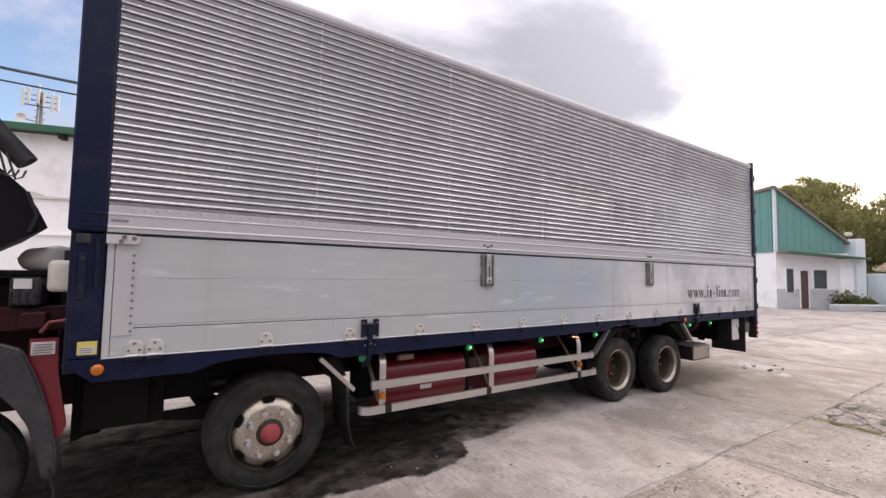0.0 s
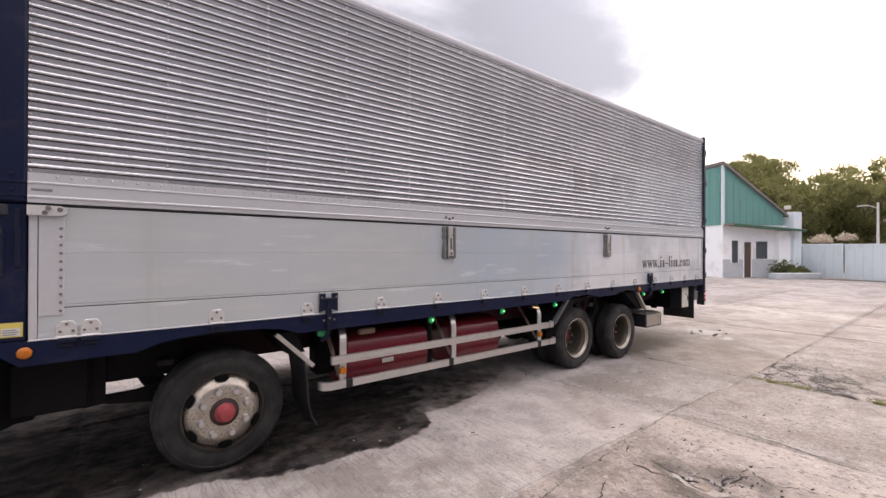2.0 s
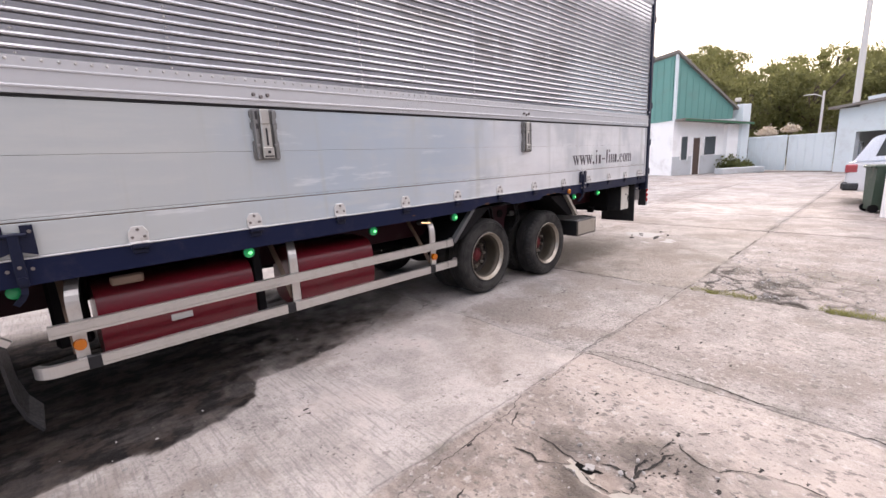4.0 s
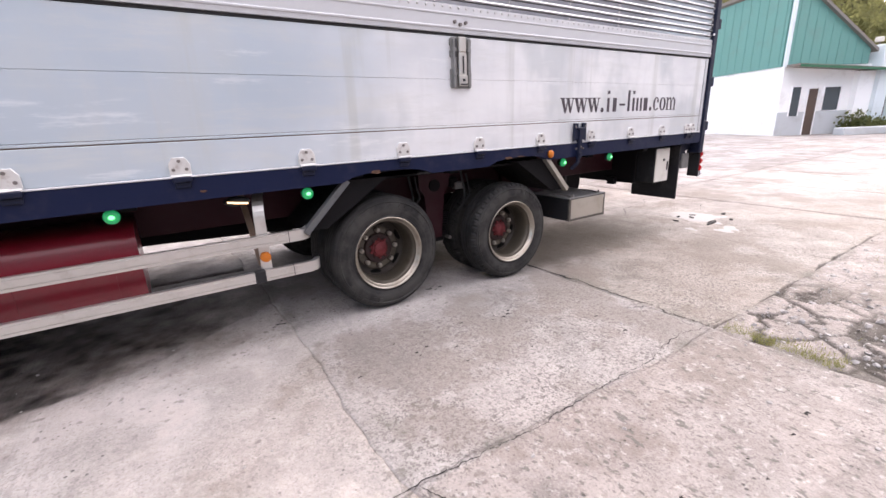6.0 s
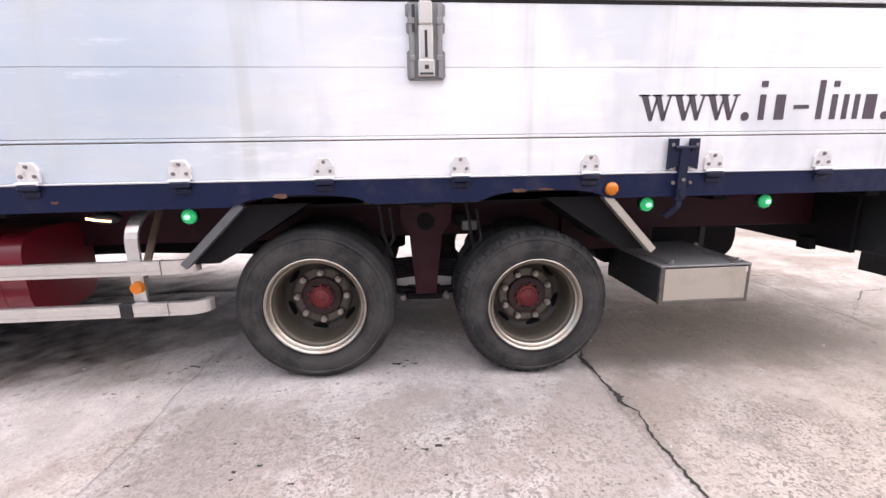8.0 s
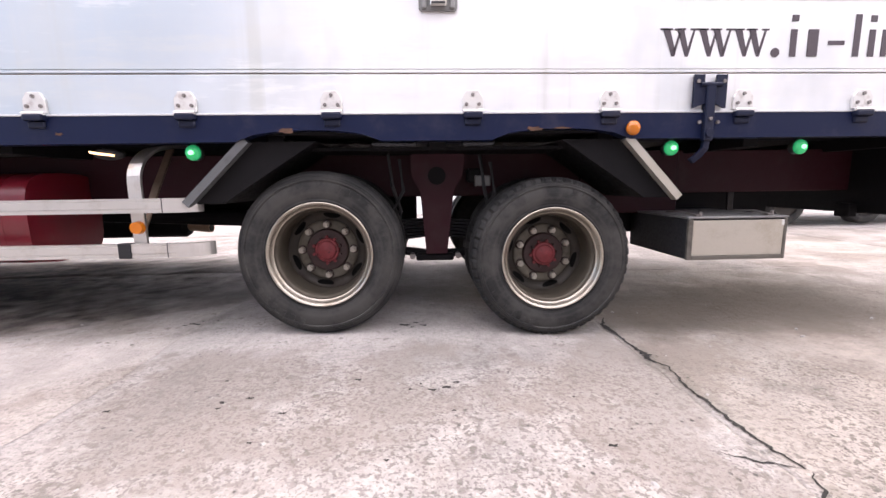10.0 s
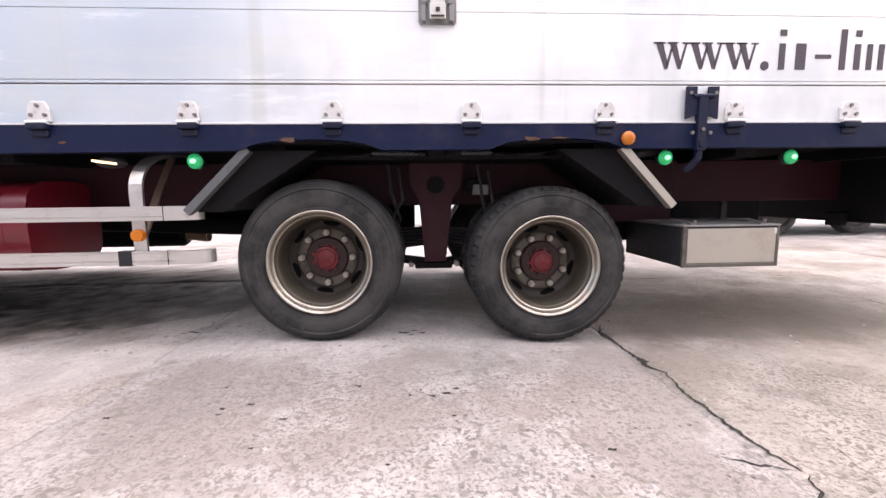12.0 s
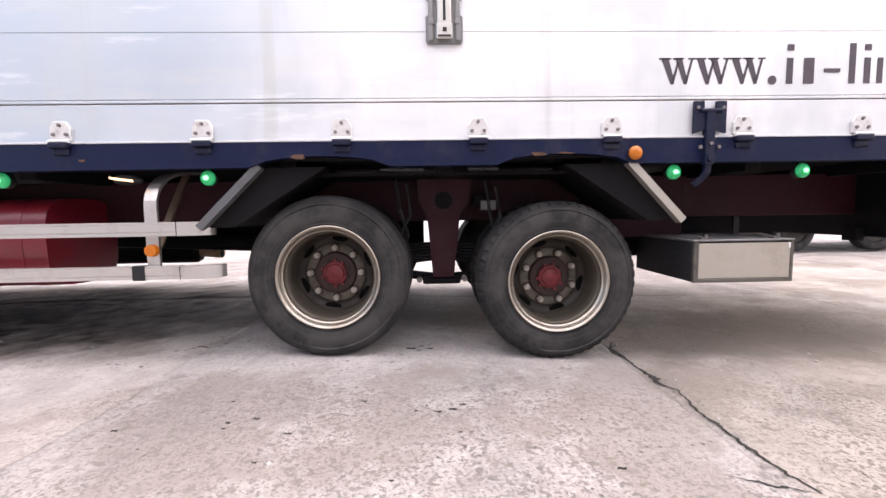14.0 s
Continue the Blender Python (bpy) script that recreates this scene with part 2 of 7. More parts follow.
def tyre_rubber(name, dust):
    """Worn black rubber; dust is how much dry dirt clings to the sidewall."""
    m, nt, p = nodes_of(name)
    pos = position(nt)
    n1, n2 = tex_noise(nt, pos, 7, 6, 0.65), tex_noise(nt, pos, 90, 3)
    c = blend(nt, ramp(nt, n1, 0.38, 0.68), (0.011, 0.011, 0.0115), (0.030, 0.029, 0.028))
    own = nt.nodes.new("ShaderNodeTexCoord")
    flat = nt.nodes.new("ShaderNodeVectorMath")
    flat.operation = "MULTIPLY"
    link(nt, own.outputs["Object"], flat.inputs[0])
    flat.inputs[1].default_value = (1, 0, 1)
    far = nt.nodes.new("ShaderNodeVectorMath")
    far.operation = "LENGTH"
    link(nt, flat.outputs[0], far.inputs[0])
    radius = far.outputs["Value"]
    band = nt.nodes.new("ShaderNodeCombineXYZ")
    link(nt, calc(nt, "MULTIPLY", radius, 60.0), band.inputs[0])
    rings = tex_noise(nt, band.outputs[0], 1.0, 2)
    c = blend(nt, ramp(nt, rings, 0.45, 0.62, 0.0, 0.3 * dust), c, (0.042, 0.041, 0.039))
    dusty = calc(nt, "MULTIPLY", ramp(nt, radius, 0.25, 0.31), ramp(nt, radius, 0.36, 0.40, 1.0, 0.0))
    c = blend(nt, calc(nt, "MULTIPLY", dusty, ramp(nt, n1, 0.35, 0.6, 0.05, 0.45 * dust)), c, (0.060, 0.057, 0.052))
    c = blend(nt, ramp(nt, n2, 0.5, 0.8, 0.0, 0.25 * dust), c, (0.06, 0.056, 0.05))
    link(nt, c, p.inputs["Base Color"])
    p.inputs["Roughness"].default_value = 0.7
    p.inputs["Specular IOR Level"].default_value = 0.28
    bumped(nt, p, n2, 0.2, 0.003)
    return m


def panel_paint():
    """Anodised aluminium planks of the drop side, dull, with streaks and handling marks."""
    m, nt, p = nodes_of("aluminium_planks")
    pos = position(nt)
    clouds = tex_noise(nt, pos, 1.0, 5, 0.6, (0.8, 1.0, 1.7))
    streak = tex_noise(nt, pos, 5.0, 6, 0.65, (1.6, 1.0, 0.16))
    grain = tex_noise(nt, pos, 60, 3, 0.6, (0.06, 1.0, 1.0))
    c = blend(nt, ramp(nt, clouds, 0.3, 0.7), (0.70, 0.705, 0.715), (0.86, 0.86, 0.855))
    xyz = nt.nodes.new("ShaderNodeSeparateXYZ")
    link(nt, pos, xyz.inputs[0])
    # blue sky reflection painted on the forward planks, fading to the paler rear
    sky_tint_x = calc(nt, "ADD", xyz.outputs[0], calc(nt, "MULTIPLY", calc(nt, "SUBTRACT", tex_noise(nt, pos, 0.9, 3), 0.5), 3.0))
    c = blend(nt, ramp(nt, sky_tint_x, -0.9, 1.5, 0.95, 0.0), c, (0.44, 0.515, 0.58))
    c = blend(nt, ramp(nt, sky_tint_x, -2.4, -1.0, 0.9, 0.0), c, (0.53, 0.555, 0.545))
    c = blend(nt, ramp(nt, streak, 0.5, 0.8, 0.0, 0.28), c, (0.58, 0.58, 0.575))
    c = blend(nt, ramp(nt, tex_noise(nt, pos, 2.6, 8, 0.7), 0.6, 0.8, 0.0, 0.28), c, (0.47, 0.45, 0.41))
    link(nt, c, p.inputs["Base Color"])
    p.inputs["Metallic"].default_value = 0.3
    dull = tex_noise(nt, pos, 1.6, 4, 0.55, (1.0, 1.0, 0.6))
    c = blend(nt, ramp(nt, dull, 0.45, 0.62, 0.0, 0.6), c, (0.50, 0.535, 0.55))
    # rubbed and brushed areas left by handling and cleaning, in flat horizontal swipes
    rubbed = tex_noise(nt, pos, 1.3, 9, 0.68, (0.7, 1.0, 4.5))
    c = blend(nt, ramp(nt, rubbed, 0.5, 0.66, 0.0, 0.4), c, (0.62, 0.63, 0.60))
    c = blend(nt, ramp(nt, rubbed, 0.34, 0.44, 0.4, 0.0), c, (0.86, 0.87, 0.87))
    # grey-green tide marks running down from the latches
    tide = tex_noise(nt, pos, 2.2, 6, 0.6, (2.4, 1.0, 0.10))
    c = blend(nt, ramp(nt, tide, 0.56, 0.70, 0.0, 0.35), c, (0.46, 0.47, 0.42))
    link(nt, c, p.inputs["Base Color"])
    link(nt, ramp(nt, dull, 0.3, 0.7, 0.28, 0.46), p.inputs["Roughness"])
    bumped(nt, p, grain, 0.05, 0.002)
    return m


def wing_metal():
    """Ribbed aluminium of the wing, duller and browner, with the ghost of removed lettering."""
    m, nt, p = nodes_of("ribbed_aluminium")
    pos = position(nt)
    xyz = nt.nodes.new("ShaderNodeSeparateXYZ")
    link(nt, pos, xyz.inputs[0])
    n1, n2 = tex_noise(nt, pos, 0.9, 6, 0.62), tex_noise(nt, pos, 30, 4, 0.6, (0.2, 1, 1))
    wob = calc(nt, "MULTIPLY", calc(nt, "SUBTRACT", tex_noise(nt, pos, 9, 4), 0.5), 0.09)
    streak = tex_noise(nt, pos, 4.0, 6, 0.7, (1.5, 1.0, 0.2))
    c = blend(nt, ramp(nt, n1, 0.32, 0.68), (0.56, 0.565, 0.575), (0.68, 0.685, 0.695))
    c = blend(nt, ramp(nt, streak, 0.5, 0.75, 0.0, 0.4), c, (0.40, 0.40, 0.40))
    c = blend(nt, ramp(nt, n2, 0.45, 0.75, 0.0, 0.3), c, (0.46, 0.455, 0.45))

    def box_mask(x0, x1, z0, z1, soft):
        x, z = calc(nt, "ADD", xyz.outputs[0], wob), calc(nt, "ADD", xyz.outputs[2], wob)
        a = calc(nt, "MULTIPLY", ramp(nt, x, x0 - soft, x0 + soft), ramp(nt, x, x1 - soft, x1 + soft, 1.0, 0.0))
        b = calc(nt, "MULTIPLY", ramp(nt, z, z0 - soft, z0 + soft), ramp(nt, z, z1 - soft, z1 + soft, 1.0, 0.0))
        return calc(nt, "MULTIPLY", a, b)

    for box, col, amt in (((-1.02, 0.22, 2.55, 2.76, 0.012), (0.76, 0.755, 0.74), 0.5), ((-0.62, 0.1, 2.66, 2.80, 0.05), (0.24, 0.21, 0.18), 0.28), ((0.34, 0.60, 2.42, 2.74, 0.03), (0.24, 0.215, 0.18), 0.26),
                          ((0.68, 0.90, 2.45, 2.74, 0.03), (0.24, 0.215, 0.18), 0.26), ((1.25, 1.52, 2.5, 2.80, 0.03), (0.24, 0.21, 0.17), 0.2), ((1.62, 1.95, 2.5, 2.80, 0.04), (0.24, 0.21, 0.17), 0.2)):
        c = blend(nt, calc(nt, "MULTIPLY", box_mask(*box), amt), c, col)
    link(nt, c, p.inputs["Base Color"])
    p.inputs["Metallic"].default_value = 0.86
    link(nt, ramp(nt, n1, 0.3, 0.7, 0.09, 0.13), p.inputs["Roughness"])
    bumped(nt, p, n2, 0.06, 0.002)
    return m


def concrete(name="worn_concrete", wet=True):
    """Old broom-finished yard concrete: bleached and stained, with exposed grit, pits, oil by the truck and painted
    shade under it.
    """
    m, nt, p = nodes_of(name)
    pos = position(nt)
    xyz = nt.nodes.new("ShaderNodeSeparateXYZ")
    link(nt, pos, xyz.inputs[0])
    big, mid, grit = tex_noise(nt, pos, 0.45, 5, 0.6), tex_noise(nt, pos, 2.3, 8, 0.68), tex_noise(nt, pos, 70, 3, 0.6)
    c = blend(nt, ramp(nt, mid, 0.34, 0.66), (0.31, 0.289, 0.272), (0.48, 0.45, 0.425))
    c = blend(nt, ramp(nt, big, 0.4, 0.7, 0.0, 0.7), c, (0.36, 0.315, 0.285))
    c = blend(nt, ramp(nt, tex_noise(nt, pos, 1.1, 9, 0.74), 0.5, 0.7, 0.0, 0.75), c, (0.15, 0.14, 0.132))
    c = blend(nt, ramp(nt, grit, 0.52, 0.66, 0.0, 0.25), c, (0.50, 0.47, 0.44))
    c = blend(nt, ramp(nt, tex_noise(nt, pos, 44, 5, 0.75), 0.57, 0.65, 0.0, 0.4), c, (0.14, 0.128, 0.118))
    chips = nt.nodes.new("ShaderNodeTexVoronoi")
    chips.inputs["Scale"].default_value = 75.0
    link(nt, pos, chips.inputs["Vector"])
    tone = nt.nodes.new("ShaderNodeSeparateColor")
    link(nt, chips.outputs["Color"], tone.inputs[0])
    worn = ramp(nt, tex_noise(nt, pos, 1.6, 6, 0.65), 0.36, 0.56, 0.4, 1.0)
    worn = calc(nt, "MULTIPLY", worn, ramp(nt, xyz.outputs[1], -0.42, -0.12, 1.0, 0.3))
    worn = calc(nt, "MULTIPLY", worn, calc(nt, "MULTIPLY", ramp(nt, xyz.outputs[0], -0.5, -0.15, 0.3, 1.0), ramp(nt, xyz.outputs[1], -1.5, -1.4, 0.4, 1.0)))
    c = blend(nt, calc(nt, "MULTIPLY", ramp(nt, tone.outputs[0], 0.62, 0.8), calc(nt, "MULTIPLY", worn, 0.12)), c, (0.12, 0.108, 0.098))
    c = blend(nt, calc(nt, "MULTIPLY", ramp(nt, tone.outputs[1], 0.7, 0.9), calc(nt, "MULTIPLY", worn, 0.12)), c, (0.56, 0.525, 0.485))
    for scale, lo, hi, amt, col in ((40, 0.56, 0.61, 0.75, (0.13, 0.118, 0.107)), (88, 0.55, 0.60, 0.7, (0.12, 0.11, 0.10)), (57, 0.57, 0.63, 0.3, (0.60, 0.56, 0.515))):
        c = blend(nt, calc(nt, "MULTIPLY", ramp(nt, tex_noise(nt, pos, scale, 2, 0.5), lo, hi), calc(nt, "MULTIPLY", worn, amt)), c, col)
    # spalled spots and smudges
    spot = nt.nodes.new("ShaderNodeTexVoronoi")
    spot.inputs["Scale"].default_value = 12.0
    bent = nt.nodes.new("ShaderNodeMixRGB")
    bent.blend_type = "ADD"
    bent.inputs[0].default_value = 0.09
    wobble = nt.nodes.new("ShaderNodeTexNoise")
    wobble.inputs["Scale"].default_value = 14.0
    link(nt, pos, wobble.inputs["Vector"])
    link(nt, pos, bent.inputs[1])
    link(nt, wobble.outputs["Color"], bent.inputs[2])
    link(nt, bent.outputs[0], spot.inputs["Vector"])
    spall = calc(nt, "MULTIPLY", ramp(nt, spot.outputs["Distance"], 0.14, 0.24, 1.0, 0.0), ramp(nt, tex_noise(nt, pos, 2.1, 4), 0.44, 0.56))
    c = blend(nt, calc(nt, "MULTIPLY", spall, 0.55), c, (0.12, 0.105, 0.095))
    smudge = tex_noise(nt, pos, 0.75, 10, 0.72)
    c = blend(nt, ramp(nt, smudge, 0.49, 0.58, 0.0, 0.6), c, (0.215, 0.185, 0.160))
    c = blend(nt, ramp(nt, smudge, 0.37, 0.45, 0.55, 0.0), c, (0.49, 0.445, 0.41))
    vor = nt.nodes.new("ShaderNodeTexVoronoi")
    vor.inputs["Scale"].default_value = 26.0
    link(nt, pos, vor.inputs["Vector"])
    pit = calc(nt, "MULTIPLY", ramp(nt, vor.outputs["Distance"], 0.10, 0.2, 1.0, 0.0), ramp(nt, tex_noise(nt, pos, 5, 3), 0.52, 0.62))
    c = blend(nt, calc(nt, "MULTIPLY", pit, 0.8), c, (0.10, 0.095, 0.09))
    rnd = nt.nodes.new("ShaderNodeObjectInfo").outputs["Random"]
    c = blend(nt, 1.0, c, blend(nt, rnd, (0.92, 0.92, 0.93), (1.05, 1.03, 1.01)), "MULTIPLY")
    pour = ramp(nt, xyz.outputs[1], -1.46, -1.42, 1.0, 0.0)
    rear = calc(nt, "MULTIPLY", calc(nt, "MULTIPLY", ramp(nt, xyz.outputs[0], 2.05, 2.09), ramp(nt, xyz.outputs[0], 6.4, 9.0, 1.0, 0.0)), calc(nt, "SUBTRACT", 1.0, pour))
    c = blend(nt, rear, c, blend(nt, 1.0, c, (0.86, 0.835, 0.80), "MULTIPLY"))
    c = blend(nt, pour, c, blend(nt, 1.0, c, (0.91, 0.868, 0.838), "MULTIPLY"))
    lines = tex_noise(nt, pos, 62, 4, 0.6, (1.0, 0.07, 1.0))
    broomed = calc(nt, "MULTIPLY", ramp(nt, xyz.outputs[0], -1.8, -1.2, 1.0, 0.12), calc(nt, "SUBTRACT", 1.0, pour))
    c = blend(nt, calc(nt, "MULTIPLY", ramp(nt, lines, 0.5, 0.62, 0.0, 0.4), broomed), c, (0.16, 0.15, 0.142))
    # damp green-black growth and dirt spreading from the joints
    for axis, at, wide in ((0, -0.15, 0.16), (0, 2.07, 0.10), (1, -1.43, 0.07)):
        away = calc(nt, "ABSOLUTE", calc(nt, "SUBTRACT", xyz.outputs[axis], at))
        growth = calc(nt, "MULTIPLY", ramp(nt, away, 0.0, wide, 1.0, 0.0), ramp(nt, tex_noise(nt, pos, 3.2, 7, 0.7), 0.44, 0.62, 0.0, 0.55))
        c = blend(nt, growth, c, (0.125, 0.12, 0.098))
    # broad dark blotches where water stands
    stand = tex_noise(nt, pos, 1.35, 8, 0.66, (1.0, 0.7, 1.0))
    c = blend(nt, calc(nt, "MULTIPLY", ramp(nt, stand, 0.53, 0.68, 0.0, 0.5), ramp(nt, xyz.outputs[1], -1.6, -1.3, 1.0, 0.4)), c, (0.20, 0.185, 0.165))
    # the truck body's shadow behind the last wheel painted as a brown band, with some road dirt
    dirt = calc(nt, "ADD", xyz.outputs[1], calc(nt, "MULTIPLY", calc(nt, "SUBTRACT", tex_noise(nt, pos, 2.6, 8, 0.7), 0.5), 0.9))
    dirt = calc(nt, "MULTIPLY", calc(nt, "MULTIPLY", ramp(nt, dirt, -0.15, 0.25), ramp(nt, dirt, 0.85, 1.3, 1.0, 0.0)), calc(nt, "MULTIPLY", ramp(nt, xyz.outputs[0], 1.95, 2.3), ramp(nt, xyz.outputs[0], 3.4, 5.0, 0.75, 0.0)))
    c = blend(nt, dirt, c, (0.11, 0.092, 0.071))
    # the corner piece before the cracks is greyer and more mottled than the slab behind them
    east = calc(nt, "ADD", xyz.outputs[0], calc(nt, "MULTIPLY", calc(nt, "SUBTRACT", tex_noise(nt, pos, 2.0, 6, 0.6), 0.5), 0.25))
    corner = calc(nt, "MULTIPLY", pour, ramp(nt, east, -0.9, -0.74, 1.0, 0.0))
    mottle = ramp(nt, tex_noise(nt, pos, 7.5, 7, 0.7), 0.4, 0.62)
    c = blend(nt, corner, c, blend(nt, 1.0, c, blend(nt, mottle, (0.66, 0.655, 0.65), (0.98, 0.96, 0.94)), "MULTIPLY"))
    fleck = ramp(nt, tex_noise(nt, pos, 30, 3, 0.6, (1.0, 0.6, 1.0)), 0.58, 0.64, 0.0, 0.75)
    c = blend(nt, calc(nt, "MULTIPLY", fleck, pour), c, (0.12, 0.11, 0.10))
    light_fleck = ramp(nt, tex_noise(nt, pos, 21, 4, 0.65), 0.58, 0.66, 0.0, 0.5)
    c = blend(nt, calc(nt, "MULTIPLY", light_fleck, pour), c, (0.50, 0.465, 0.435))
    rough = 0.72
    p.inputs["Specular IOR Level"].default_value = 0.25
    if wet:
        spill = nt.nodes.new("ShaderNodeAttribute")
        spill.attribute_name = "oil"
        # shade beneath the truck painted as a dark band with a noisy edge
        under_shade = calc(nt, "ADD", xyz.outputs[1], calc(nt, "MULTIPLY", calc(nt, "SUBTRACT", tex_noise(nt, pos, 1.8, 7, 0.66), 0.5), 0.9))
        under_shade = calc(nt, "MULTIPLY", calc(nt, "MULTIPLY", ramp(nt, under_shade, 0.45, 0.95), ramp(nt, under_shade, 1.9, 2.5, 1.0, 0.0)), ramp(nt, xyz.outputs[0], 2.4, 3.4, 0.45, 0.0))
        c = blend(nt, under_shade, c, (0.075, 0.068, 0.063))
        # old engine oil: black where it pooled, thin and brown where it dried; farther in it also paints the truck's
        # shade
        thick = calc(nt, "MULTIPLY", spill.outputs["Fac"], ramp(nt, tex_noise(nt, pos, 6.0, 7, 0.68, (0.5, 1.0, 1.0)), 0.34, 0.56, 0.88, 1.0))
        c = blend(nt, calc(nt, "MULTIPLY", thick, 0.99), c, blend(nt, ramp(nt, tex_noise(nt, pos, 9.0, 5, 0.6), 0.42, 0.62), (0.013, 0.0117, 0.0117), (0.040, 0.032, 0.027)))
        rough = ramp(nt, thick, 0.0, 1.0, 0.72, 0.92)
        link(nt, ramp(nt, thick, 0.0, 1.0, 0.25, 0.04), p.inputs["Specular IOR Level"])
    crack = nt.nodes.new("ShaderNodeAttribute")
    crack.attribute_name = "soil"
    c = blend(nt, crack.outputs["Fac"], c, (0.045, 0.038, 0.03))
    link(nt, c, p.inputs["Base Color"])
    if isinstance(rough, float):
        p.inputs["Roughness"].default_value = rough
    else:
        link(nt, rough, p.inputs["Roughness"])
    broom = calc(nt, "MULTIPLY", tex_noise(nt, pos, 26, 3, 0.6, (1.0, 0.12, 1.0)), 0.35)
    relief = calc(nt, "SUBTRACT", calc(nt, "ADD", calc(nt, "ADD", broom, calc(nt, "MULTIPLY", grit, 0.5)), calc(nt, "MULTIPLY", tex_noise(nt, pos, 14, 6, 0.7), 0.9)), calc(nt, "MULTIPLY", pit, 0.6))
    bumped(nt, p, relief, 1.0, 0.016)
    return m


def leaf_mat(name, a, b):
    m, nt, p = nodes_of(name)
    geo = nt.nodes.new("ShaderNodeNewGeometry")
    c = blend(nt, geo.outputs["Random Per Island"], a, b)
    link(nt, c, p.inputs["Base Color"])
    p.inputs["Roughness"].default_value = 0.6
    tr = nt.nodes.new("ShaderNodeBsdfTranslucent")
    link(nt, blend(nt, 0.5, c, (0.42, 0.40, 0.16)), tr.inputs["Color"])
    mix = nt.nodes.new("ShaderNodeMixShader")
    mix.inputs[0].default_value = 0.65
    out = nt.nodes["Material Output"]
    link(nt, p.outputs[0], mix.inputs[1])
    link(nt, tr.outputs[0], mix.inputs[2])
    link(nt, mix.outputs[0], out.inputs["Surface"])
    return m


m_tyre, m_tyre_clean = tyre_rubber("dusty_tyre_rubber", 1.0), tyre_rubber("clean_tyre_rubber", 0.15)
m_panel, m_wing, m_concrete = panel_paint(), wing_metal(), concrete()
m_ground = concrete("worn_ground", False)
m_plate = surface("bare_steel_plate", (0.47, 0.44, 0.38), 0.42, 0.7, 0.10, 2.5, 90, 0.04, (0.34, 0.29, 0.22), 0.5, 3.0)
m_edge = surface("dirty_steel_edge", (0.12, 0.11, 0.095), 0.5, 0.5, 0.3, 9.0, 90, 0.15, (0.035, 0.03, 0.027), 0.7, 7.0)
# recess shade beneath each rib put into a darker metal colour
m_groove = surface("shaded_groove", (0.11, 0.108, 0.113), 0.6, 0.4, 0.3, 1.5, 60, 0.0, (0.05, 0.046, 0.042), 0.6, 3.0)
m_guard = surface("shaded_guard_edge", (0.105, 0.108, 0.112), 0.5, 0.3, 0.2, 5.0, 70, 0.08, GRIME, 0.4, 6.0)
m_soil = surface("dark_soil", (0.075, 0.06, 0.045), 0.95, 0.0, 0.4, 3.0, 60, 0.6, GRIME, 0.5, 9.0)
m_rubble = surface("broken_concrete", (0.37, 0.35, 0.33), 0.9, 0.0, 0.3, 7.0, 60, 0.5, SOIL, 0.35, 7.0)
m_crack = surface("soil_filled_crack", (0.016, 0.014, 0.012), 0.95, 0.0, 0.5, 9.0, 80, 0.5)
m_leaf = leaf_mat("tree_leaves", (0.06, 0.075, 0.022), (0.15, 0.155, 0.06))
m_leaf2 = leaf_mat("shrub_leaves", (0.03, 0.05, 0.015), (0.08, 0.11, 0.035))
m_grass = leaf_mat("grass_blades", (0.10, 0.14, 0.03), (0.26, 0.25, 0.08))
m_bark = surface("bark", (0.11, 0.085, 0.06), 0.9, 0.0, 0.3, 3.0, 25, 0.5)
m_wall = surface("white_render", (0.91, 0.905, 0.895), 0.85, 0.0, 0.07, 0.6, 20, 0.1, (0.5, 0.47, 0.43), 0.4, 0.9)
m_wall_low = surface("grey_render", (0.5, 0.52, 0.53), 0.85, 0.0, 0.1, 0.6, 20, 0.1, (0.3, 0.28, 0.25), 0.4, 0.9)
m_teal = surface("teal_cladding", (0.13, 0.30, 0.265), 0.6, 0.0, 0.15, 0.6, 12, 0.08, (0.16, 0.24, 0.21), 0.4, 0.7)
m_greentrim = surface("green_fascia", (0.03, 0.12, 0.06), 0.55, 0.0, 0.15, 1.0, 20, 0.1)
m_gate = surface("pale_blue_gate", (0.66, 0.72, 0.74), 0.6, 0.0, 0.08, 0.8, 20, 0.06, (0.35, 0.33, 0.30), 0.3, 1.0)
m_dark = surface("dark_opening", (0.03, 0.028, 0.026), 0.8, 0.0, 0.2, 2.0, 20, 0.0)
m_door = surface("brown_door", (0.09, 0.06, 0.045), 0.6, 0.0, 0.2, 2.0, 20, 0.1)
m_pane = surface("window_pane", (0.06, 0.07, 0.075), 0.12, 0.0, 0.1, 2.0, 20, 0.0)
m_roof = surface("sheet_roof", (0.22, 0.20, 0.18), 0.6, 0.2, 0.2, 1.0, 15, 0.1, RUST, 0.4, 1.2)
m_pole = surface("concrete_pole", (0.62, 0.60, 0.57), 0.85, 0.0, 0.12, 2.0, 30, 0.2)
m_car = surface("silver_car_paint", (0.74, 0.76, 0.79), 0.25, 0.1, 0.05, 2.0, 60, 0.0, coat=0.6)
m_bin = surface("green_bin_plastic", (0.03, 0.055, 0.035), 0.5, 0.0, 0.2, 4.0, 40, 0.1, DUST, 0.3, 5.0)
m_rock = surface("hill_earth", (0.13, 0.12, 0.06), 0.95, 0.0, 0.4, 0.08, 1.5, 0.5)
m_dull = surface("dull_galvanised", (0.22, 0.22, 0.215), 0.5, 0.5, 0.2, 5.0, 60, 0.08, GRIME, 0.4, 6.0)
